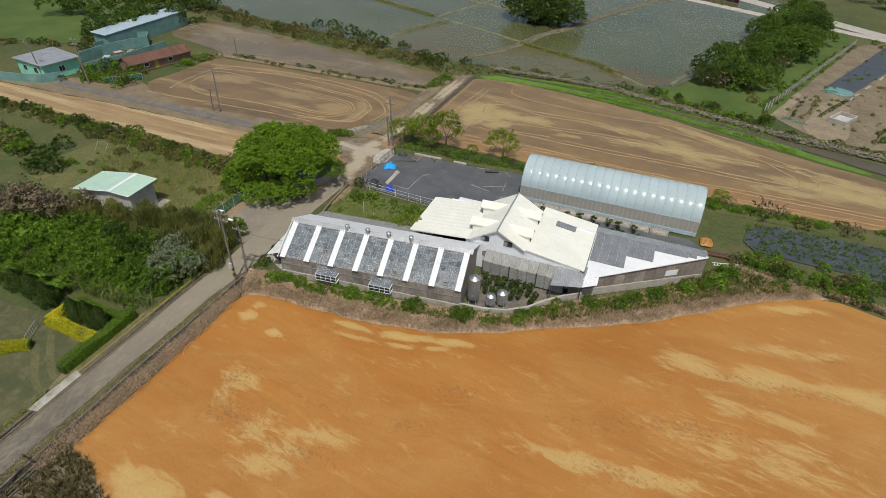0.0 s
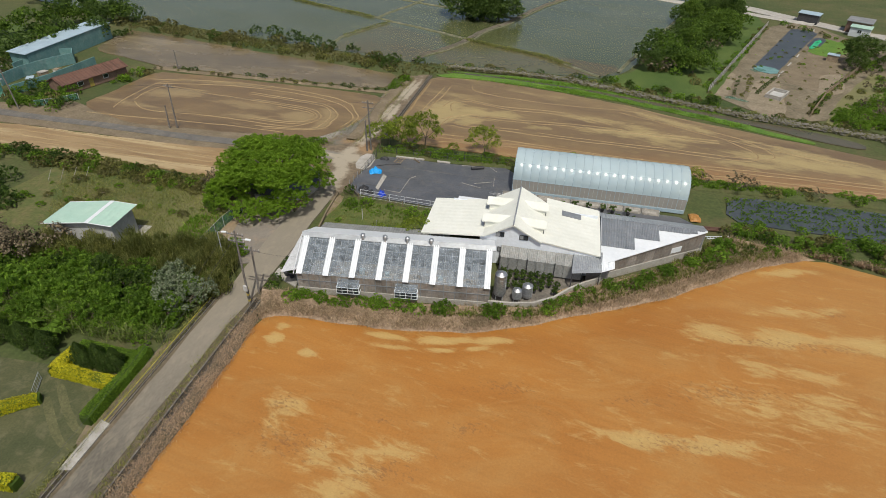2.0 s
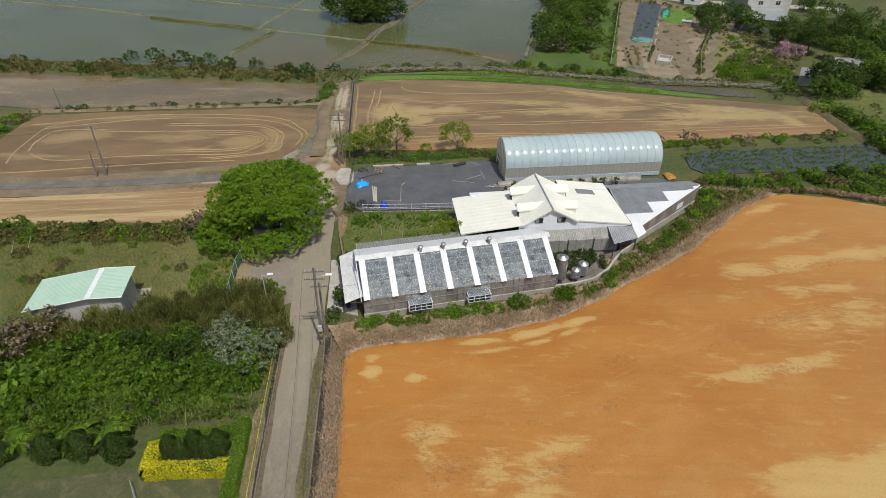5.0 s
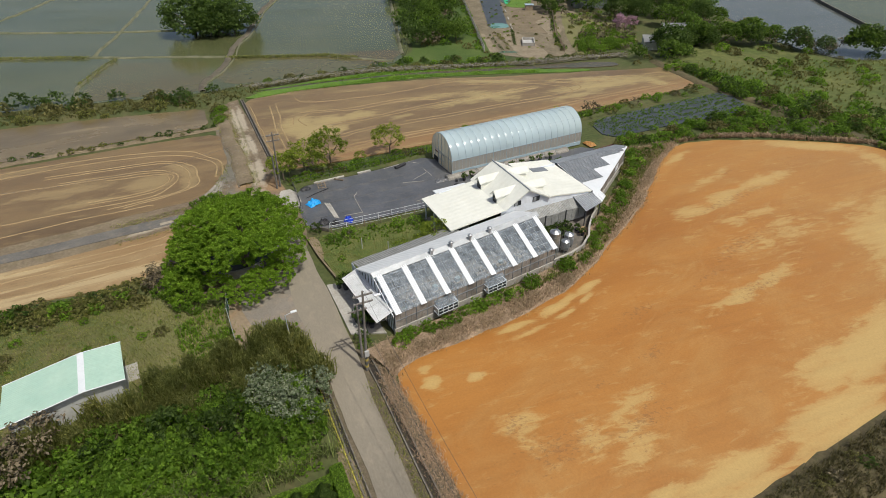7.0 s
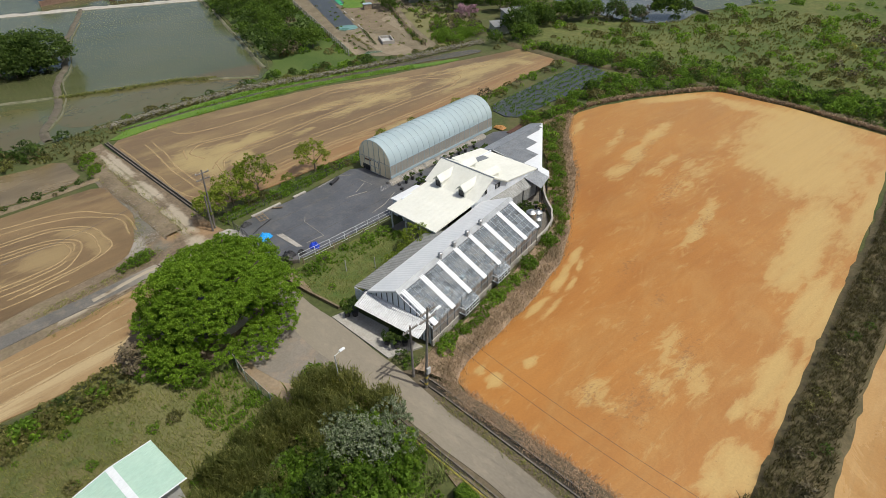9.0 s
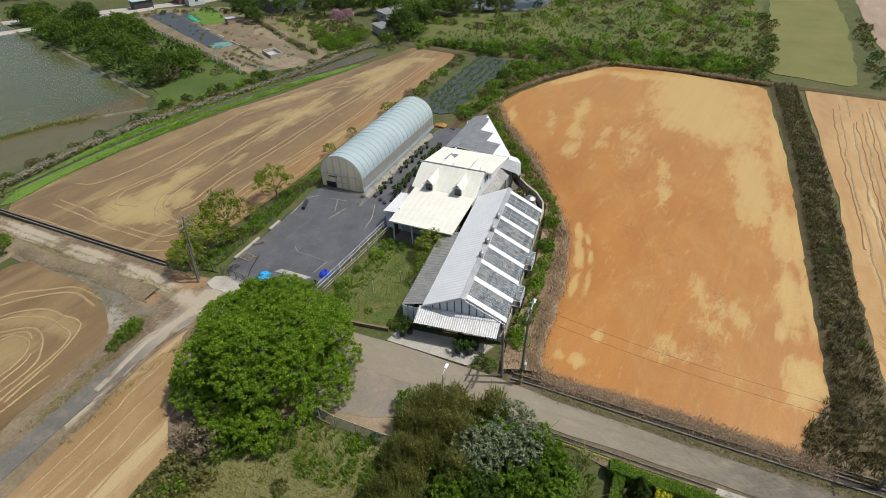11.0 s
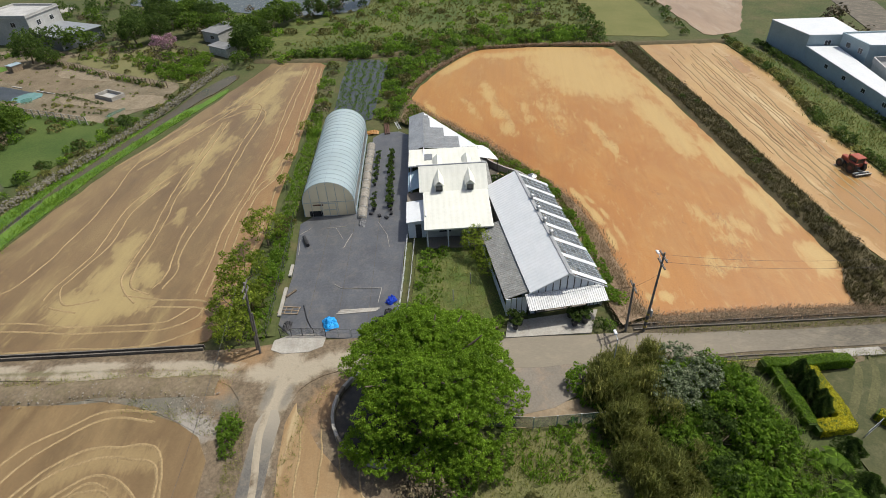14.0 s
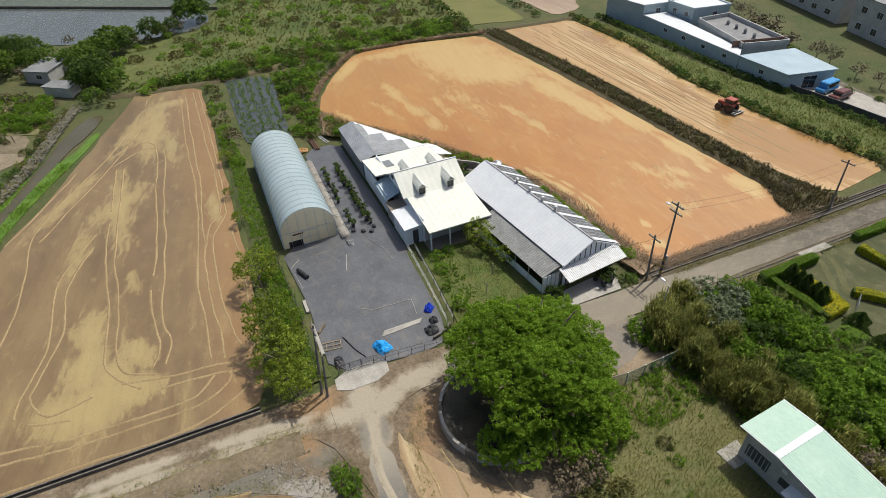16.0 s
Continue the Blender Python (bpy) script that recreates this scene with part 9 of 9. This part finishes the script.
# ---- plain buildings ----
def building(name, label, outline, z0, h, wall, roof, windows=(), overhang=0.25, slope=(0, 0), turn=0, category="building", at=None, roof_label="sheet roof", parapet=0.0, thick=0.12):
    """A box building on an outline; windows are (edge, along, sill, width, height)."""
    cx, cy = sum(p[0] for p in outline) / len(outline), sum(p[1] for p in outline) / len(outline)
    b = thing(name, (cx, cy, z0), 0, label, category)
    loc = [(x - cx, y - cy) for x, y in outline]
    hs = [h + slope[0] * x + slope[1] * y for x, y in loc]
    part("wall", prism(loc, -0.05, [q - 0.02 for q in hs]), wall, b)
    big = [(x * (1 + overhang / max(1, math.hypot(x, y))), y * (1 + overhang / max(1, math.hypot(x, y)))) for x, y in loc]
    part("roof", slab([(x, y, h + slope[0] * x + slope[1] * y + thick) for x, y in big], thick), roof, b, roof_label)
    n = len(loc)
    if parapet:
        for i in range(n):
            p, q = loc[i], loc[(i + 1) % n]
            a, c = offset_line([p, q], 0.0), offset_line([p, q], 0.25)
            part("parapet", prism(a + c[::-1], h - 0.02, h + parapet), wall, b)
    for e, s, sill, w, wh in windows:
        p, q = Vector(loc[e]), Vector(loc[(e + 1) % n])
        d = (q - p).normalized()
        o = Vector((d.y, -d.x))
        if o.dot((p + q) / 2) < 0:
            o = -o
        a = p + (q - p) * s
        def strip(u0, u1, k0, k1, za, zb):
            r = [a + d * u0 + o * k0, a + d * u1 + o * k0, a + d * u1 + o * k1, a + d * u0 + o * k1]
            return prism([(v.x, v.y) for v in r], za, zb)
        wd = part("window", strip(-w / 2, w / 2, -0.05, 0.04, sill, sill + wh), M_WHITE, b, "framed window")
        part("window_pane", strip(-w / 2 + 0.08, -0.03, 0.0, 0.06, sill + 0.08, sill + wh - 0.08), M_PANE, wd)
        part("window_pane", strip(0.03, w / 2 - 0.08, 0.0, 0.06, sill + 0.08, sill + wh - 0.08), M_PANE, wd)
    return b


# factory to the south-east
building("factory", "long grey-blue factory wing with white roof", [(2.2, -15.7), (31.3, -17.8), (30.2, -23.2), (4.8, -18.8)], 0, 2.9, M_BLUEWALL, M_WHITE, [(0, 0.12 + 0.2 * k, 1.5, 1.1, 0.8) for k in range(4)], 0.1, roof_label="bright white sheet roof")
building("factory", "grey-blue factory wing with pale blue roof", [(2.1, -15.75), (-8.3, -15.6), (-10.4, -24.4), (-0.1, -26.7)], 0, 2.9, M_BLUEWALL, M_BLUEROOF, [(0, 0.5, 1.3, 1.1, 0.8), (1, 0.5, 0.1, 2.6, 2.2)], 0.4, roof_label="pale blue sheet roof")
fb = building("factory", "dark flat-roofed factory block with brick parapet", [(4.6, -18.9), (20.4, -23.4), (20.0, -31.0), (1.9, -27.3)], 0, 3.2, M_GREYWALL, M_DARKROOF, (), 0.0, parapet=0.9, roof_label="dark felt roof")
part("parapet_facing", upright([(-6.6, 2.9), (5.6, 2.9), (5.6, 4.2), (-6.6, 4.2)], -7.6, -7.45, "x"), M_BRICK, fb, "red brick parapet").rotation_euler = (0, 0, radians(-16))
for k in range(4):
    v = part("roof_vent", rod(bmesh.new(), (-4.4 + k * 2.9, 0.6 - 0.75 * k, 3.2), (-4.4 + k * 2.9, 0.6 - 0.75 * k, 4.0), 0.3, None, 10), M_DARKROOF, fb)
    part("vent_hood", rod(bmesh.new(), (-4.4 + k * 2.9, 0.6 - 0.75 * k, 4.0), (-4.4 + k * 2.9, 0.6 - 0.75 * k, 4.3), 0.45, 0.1, 10), M_DARKROOF, v)
building("factory", "tall grey-blue factory hall with white roof", [(42.4, -16.4), (31.5, -17.9), (30.2, -27), (41.4, -28.4)], 0, 4.9, M_BLUEWALL, M_WHITE, [(1, 0.4, 3.0, 1.2, 1.0)], 0.1)
building("factory", "grey-blue factory block behind the halls", [(22.5, -23.4), (30, -23.3), (29.2, -33), (21, -32)], 0, 5.2, M_BLUEWALL, M_WHITE, [(0, 0.25, 3.4, 1.2, 1.0), (0, 0.7, 3.4, 1.2, 1.0), (3, 0.4, 3.4, 1.2, 1.0)], 0.05, parapet=0.4)
building("warehouse", "large pale grey warehouse across the road", [(-14, -46), (8, -53), (4, -70), (-20, -64)], 0, 7.0, M_GREYWALL, M_DARKROOF, [(0, 0.12 + 0.19 * k, 1 + 3.2 * j, 1.6, 1.3) for k in range(5) for j in range(2)], 0.3)
building("warehouse", "long beige workshop across the road", [(12, -55), (42, -65), (38, -80), (8, -70)], 0, 6.0, M_GREYWALL, M_DARKROOF, [(0, 0.12 + 0.15 * k, 1 + 2.8 * j, 1.8, 1.2) for k in range(6) for j in range(2)], 0.3)
building("warehouse", "low grey workshop with pale roof", [(-45, -38), (-20, -44), (-24, -58), (-48, -52)], 0, 5.0, M_GREYWALL, M_BLUEROOF, [(0, 0.2 + 0.2 * k, 1.2, 1.6, 1.2) for k in range(4)], 0.3)


def vehicle(name, x, y, turn, paint, label, ln, h, van):
    v = thing(name, (x, y, 0.04), turn, label, "car")
    part("body", box((-ln / 2, -0.85, 0.35), (ln / 2, 0.85, 0.95), 0.12), paint, v)
    c = part("cabin", box((-ln / 2 + (0.15 if van else 0.7), -0.78, 0.95), (ln / 2 - (0.7 if van else 1.2), 0.78, h), 0.15), paint, v)
    part("side_glass", box((-ln / 2 + 0.5, -0.79, 1.02), (ln / 2 - 1.0, 0.79, h - 0.22), 0.03), M_PANE, c, "dark side windows")
    for sx in (-ln / 2 + 0.8, ln / 2 - 0.8):
        for sy in (-0.72, 0.72):
            w = part("wheel", rod(bmesh.new(), (sx, sy - 0.11, 0.33), (sx, sy + 0.11, 0.33), 0.33, None, 16), M_RUBBER, v)
            part("rim", rod(bmesh.new(), (sx, sy - 0.13, 0.33), (sx, sy + 0.13, 0.33), 0.19, None, 12), M_STEEL, w)


vehicle("van", -11.9, -21.4, 96, M_BLUEPAINT, "small blue van parked beside the factory", 4.2, 1.95, True)
vehicle("car", -15.0, -20.6, 96, M_DARKRED, "dark red car parked beside the factory", 4.3, 1.55, False)
for x, y in along(PR, [(-30, -28), (-10, -31.5), (12, -36), (36, -46)], 12, 0.6):
    plant("bare", x, y, PR.uniform(0.7, 1.0), group="bare street trees")
for x, y in along(PR, [(-30, -24), (-14, -25), (8, -31), (36, -42)], 40, 0.7):
    far_plant("dark", x, y, PR.uniform(0.3, 0.5))

# compound to the north-west
building("teal_house", "single-storey mint house with grey sheet roof", [(-117.2, 72.0), (-108.6, 70.8), (-107.6, 77.6), (-116.6, 79.6)], 0, 2.9, M_MINTWALL, M_GREYSTEEL, [(0, 0.3, 1.0, 1.3, 1.1), (0, 0.7, 1.0, 1.3, 1.1), (1, 0.5, 1.0, 1.2, 1.1)], 0.7, roof_label="grey sheet roof")
building("long_shed", "long dark teal shed with pale blue roof", [(-118.4, 91.0), (-113.4, 90.2), (-114.6, 115.4), (-120.2, 116.8)], 0, 3.3, M_TEAL, M_BLUEROOF, (), 0.5, roof_label="pale blue sheet roof")
low_wall("wall_enclosure", [(-112.2, 81.6), (-112.4, 87.1), (-111.4, 92.0), (-109.2, 96.9), (-111.8, 99.8), (-115.6, 97.4), (-115.2, 88.0)], 0.2, 2.1, M_TEAL, "peeling teal wall round an open yard")
for k, (x, y, w, d, h) in enumerate(((-113.6, 91.4, 1.6, 1.2, 0.9), (-112.8, 94.2, 1.2, 1.0, 0.7), (-113.9, 95.6, 1.4, 0.9, 1.1), (-109.4, 88.6, 1.6, 1.3, 0.8), (-108.6, 91.2, 1.1, 1.0, 0.6), (-109.8, 85.8, 1.8, 1.2, 0.5))):
    cb = thing("crate", (x, y, -0.05), 25 * k, "weathered crate among yard clutter", "crate", "crates in the walled yard")
    part("crate_body", box((-w / 2, -d / 2, 0), (w / 2, d / 2, h), 0.03), (M_WOOD, M_PALEFIBRE, M_GREYSTEEL)[k % 3], cb)
    part("lid", box((-w / 2 - 0.06, -d / 2 - 0.06, h), (w / 2 + 0.06, d / 2 + 0.06, h + 0.06), 0.01), (M_PALECONC, M_WOOD, M_BLUEROOF)[k % 3], cb)


def tile_house():
    h = thing("tiled_house", (-97.6, 87.4, 0), -15, "old brick house with dark red tiled roof", "house")
    part("wall", prism([(-2.4, -7), (2.4, -7), (2.4, 7), (-2.4, 7)], 0, 2.3), M_BRICK, h, "brown brick wall")
    for e in (-7.0, 6.8):
        part("gable", upright([(-2.4, 2.2), (2.4, 2.2), (0, 3.4)], e, e + 0.2), M_BRICK, h)
    for sg in (-1, 1):
        r = part("roof", slab([(0, -7.3, 3.5), (0, 7.3, 3.5), (sg * 2.9, 7.3, 2.15), (sg * 2.9, -7.3, 2.15)], 0.12), M_REDTILE, h, "dark red tiled roof")
        for k in range(24):
            y = -7.2 + k * 0.61
            part("tile_course", slab([(sg * 0.05, y, 3.56), (sg * 0.05, y + 0.3, 3.56), (sg * 2.88, y + 0.3, 2.24), (sg * 2.88, y, 2.24)], 0.05), M_REDTILE, r)
    for y in (-4, 1.5):
        w = part("window", box((2.38, y, 0.9), (2.45, y + 1.2, 1.9), 0.0), M_WHITE, h)
        part("window_pane", box((2.44, y + 0.1, 1.0), (2.47, y + 1.1, 1.8), 0.0), M_PANE, w)
    part("door", box((2.38, -1.6, 0.05), (2.44, -0.7, 2.0), 0.0), M_YELLOW, h, "faded yellow door")
    h.scale = (0.82, 0.95, 0.84)


tile_house()
fence("net_fence", "low dark green net fence", [(-98.2, 74.4), (-95.4, 76.4), (-93.6, 79.4)], 1.2, 1.6, (1.15,), M_POST, M_POST, M_NET, 0.07)
for x, y in scatter(PR, [(-103, 74), (-97.5, 75), (-94, 80), (-99, 80), (-102.5, 78)], 14):
    far_plant(PR.choice(["shrub", "light", "dark"]), x, y, PR.uniform(0.5, 0.9))
for x, y in scatter(PR, [(-93, 81), (-90, 96), (-93, 97), (-94, 90)], 12):
    far_plant(PR.choice(["shrub", "olive", "light"]), x, y, PR.uniform(0.4, 0.8))
for x, y in along(PR, [(-140, 84), (-121, 90), (-130, 100)], 18, 1.2):
    far_plant(PR.choice(["dark", "olive"]), x, y, PR.uniform(0.4, 0.8))
for x, y in along(PR, [(-128, 128), (-150, 140), (-180, 150)], 22, 2.5):
    far_plant(PR.choice(["wood", "wood2", "dark"]), x, y, PR.uniform(0.5, 0.9))

# garden plots to the north-east
building("farmhouse", "two-storey grey concrete farmhouse", [(72.5, 152), (84, 150), (87, 163), (75, 166)], 0, 6.4, M_GREYWALL, M_GREYWALL, [(3, 0.25, 1.2, 1.4, 1.2), (3, 0.7, 1.2, 1.4, 1.2), (3, 0.25, 4.2, 1.4, 1.2), (3, 0.7, 4.2, 1.4, 1.2), (0, 0.3, 4.0, 1.4, 1.2), (0, 0.7, 4.0, 1.4, 1.2)], 0.3, parapet=0.6, category="house")
building("carport", "wide carport with grey steel roof", [(65.8, 142), (75, 136), (82, 150), (72.6, 152.4)], 0, 3.1, M_DARKSHEET, M_GREYSTEEL, (), 0.5, roof_label="grey steel roof")
building("hut", "dark open hut beside the grove", [(56, 186), (60.5, 183), (62.5, 187), (58, 190)], 0, 2.4, M_FRAME, M_BLUEROOF, (), 0.3)
building("hut", "brick garden hut with dark roof", [(66, 178), (71, 175), (74, 181), (69, 184)], 0, 2.8, M_BRICK, M_DARKROOF, [(0, 0.5, 1, 1, 0.9)], 0.4)
building("hut", "white garden hut with pale mint roof", [(65.5, 173.5), (69.5, 171), (71.5, 175), (67.5, 177.5)], 0, 2.2, M_WHITE, M_MINT, [(0, 0.5, 0.9, 1, 0.9)], 0.3)
building("barn", "low barn with grey sheet roof", [(67.7, 108.8), (75, 105.4), (72.2, 100.6), (64.2, 104)], 0, 2.4, M_GREYWALL, M_DARKROOF, [(3, 0.4, 0.9, 1.4, 0.9)], 0.3, roof_label="grey sheet roof")
building("barn", "small shed with grey sheet roof", [(57.5, 104.4), (60, 102.8), (57.4, 98.2), (53.6, 99.5)], 0, 1.8, M_PALEFIBRE, M_DARKROOF, (), 0.3, roof_label="grey sheet roof")
bs = thing("concrete_basin", (33.5, 117, 0), -31, "open grey concrete block basin", "basin")
for lo, hi in (((-1.5, -2.6, 0), (1.5, -2.35, 0.75)), ((-1.5, 2.35, 0), (1.5, 2.6, 0.75)), ((-1.5, -2.35, 0), (-1.25, 2.35, 0.75)), ((1.25, -2.35, 0), (1.5, 2.35, 0.75))):
    part("basin_wall", box(lo, hi, 0.02), M_PALECONC, bs)
part("basin_floor", box((-1.3, -2.4, 0), (1.3, 2.4, 0.12), 0.0), M_GREYWALL, bs)
for x, y in along(PR, [(31.5, 127), (26.5, 114.5)], 11, 0.4):
    far_plant("brown", x, y, PR.uniform(0.2, 0.35))
for x, y in scatter(PR, [(44, 102), (56, 104), (60, 112), (52, 114)], 16):
    plant(PR.choice(["light", "shrub", "light"]), x, y, PR.uniform(0.7, 1.05), group="garden bushes")
for x, y in ((61.5, 117.5), (63.8, 115.5), (59.8, 114.8)):
    plant("pink", x, y, 0.85, group="blossom trees")
for x, y, s in ((66.5, 124.5, 1.3), (70, 120, 1.1), (57.5, 145, 0.9), (55.5, 140, 0.7), (80, 122, 1.2), (76, 128, 1.0), (84, 112, 1.1)):
    plant("wood2", x, y, s, group="garden trees")
for x, y in scatter(PR, [(40, 104), (60, 132), (66, 140), (72, 128), (62, 110), (50, 100)], 130):
    far_plant(PR.choice(["olive", "brown", "low", "bare", "light"]), x, y, PR.uniform(0.25, 0.55))
for x, y in scatter(PR, [(22, 117), (46, 168), (55, 172), (62, 150), (38, 108)], 110):
    far_plant(PR.choice(["olive", "brown", "low", "light"]), x, y, PR.uniform(0.12, 0.34))
for x, y in along(PR, [(52, 180), (60, 168), (64, 150), (58, 138)], 26, 1.5):
    far_plant(PR.choice(["shrub", "light", "dark", "olive"]), x, y, PR.uniform(0.4, 0.8))
for x, y in scatter(PR, [(82, 96), (100, 122), (120, 150), (100, 170), (86, 140), (78, 116)], 70):
    far_plant(PR.choice(["wood", "wood2", "shrub", "dark", "olive", "bare"]), x, y, PR.uniform(0.4, 0.75))
patch("lawn_garden", [(49, 152), (55, 148), (61, 165), (57, 168)], 0.03, M_BRIGHT, "small bright green lawn in the garden", "lawn", 0.1, seed=81)
patch("garden_cloth_small", [(50.6, 158), (53, 156.5), (58.6, 167), (56.2, 168.6)], 0.035, M_BEDCLOTH, "small sheet of black ground cloth", "ground cloth", 0.05, seed=82)
for k, (x, y) in enumerate(((38.5, 133), (42, 140), (46, 148), (37.6, 131.2), (57.8, 176))):
    pk = thing("edging_board", (x, y, 0.02), 60 + k * 3, "pale edging board along the cloth", "board", "edging boards")
    part("board", box((-1.6, -0.15, 0), (1.6, 0.15, 0.12), 0.0), M_PALECONC, pk)
patch("garden_dark_soil", [(37, 128.5), (53, 158), (58, 148), (44, 120)], -0.01, M_DRY, "brown dug garden soil", "garden", 0.2, seed=83)
patch("garden_beds", [(44, 103), (61, 130), (67, 126), (60, 112), (50, 99.5)], -0.005, M_GROUND, "weedy vegetable beds", "garden", 0.2, seed=84)
patch("garden_sand", [(19.4, 113.4), (23.6, 129.5), (28.6, 130.5), (23.6, 113.2)], 0.012, M_PALESAND, "pale raked garden sand", "garden", 0.25, seed=86)
patch("garden_sand", [(25.8, 108.8), (31.6, 126.6), (36.8, 128), (33.0, 107.2), (29.8, 103.6)], 0.012, M_PALESAND, "pale raked garden sand", "garden", 0.25, seed=87)
patch("garden_sand", [(42, 120), (46.9, 134.6), (52.4, 136.2), (47.4, 121.8)], 0.012, M_PALESAND, "pale raked garden sand", "garden", 0.25, seed=88)
for x, y in scatter(PR, [(38, 105), (46, 113), (53, 119), (53, 108), (44, 101.5)], 22):
    plant(PR.choice(["light", "shrub"]), x, y, PR.uniform(0.7, 1.1), group="garden bushes")
for x, y in along(PR, [(29, 128), (24.4, 113)], 14, 0.15):
    far_plant("dark", x, y, PR.uniform(0.16, 0.26), dense=True)
for x, y in along(PR, [(-150, 108), (-139, 112), (-133, 121), (-124, 130), (-116, 128.5)], 34, 2.2):
    far_plant(PR.choice(["wood", "wood2", "dark"]), x, y, PR.uniform(0.6, 1.0))
crumpled("green_net", 33.8, 133.6, 3.5, 2.2, 0.15, M_NET, "crumpled green shade net", "net", 21, 30)
crumpled("green_net", 25.2, 112.6, 4.5, 1.2, 0.3, M_NET, "crumpled green shade net", "net", 23, -25)
crumpled("green_sheet", 55.4, 163.5, 2.4, 1.4, 0.4, surface("bright_green_sheet", (0.02, 0.30, 0.12), (0.03, 0.40, 0.18), 1.0, 0.5), "bright green plastic sheet", "sheet", 25, 60)
building("water_tank_stand", "small pale blue tank on a stand", [(51.5, 146), (53.5, 145), (54.3, 146.6), (52.3, 147.6)], 0, 1.4, M_WOOD, M_BLUEROOF, (), 0.2, category="tank")
# red-brown fence and trees beyond the northern paddies
low_wall("wall_pond", [(104, 67), (106.4, 70.2), (142.4, 124.8), (160, 152)], 0.3, 0.7, M_DITCH, "low dark wall along the pond")
low_wall("wall_far", [(-8, 232), (20, 236), (46, 240)], 0.3, 1.6, M_BRICK, "low red-brown boundary wall")
for x, y in along(PR, [(-10, 240), (20, 244), (52, 246), (70, 225)], 26, 3):
    far_plant(PR.choice(["wood", "wood2"]), x, y, PR.uniform(0.6, 1.0))

# ---- far foliage, one mass for each kind of leaf ----
for leaf_name, lots in FAR.items():
    stuff("far_scrub", np.concatenate(lots), MATS[leaf_name], "distant mixed scrub and hedge foliage", "scrub")
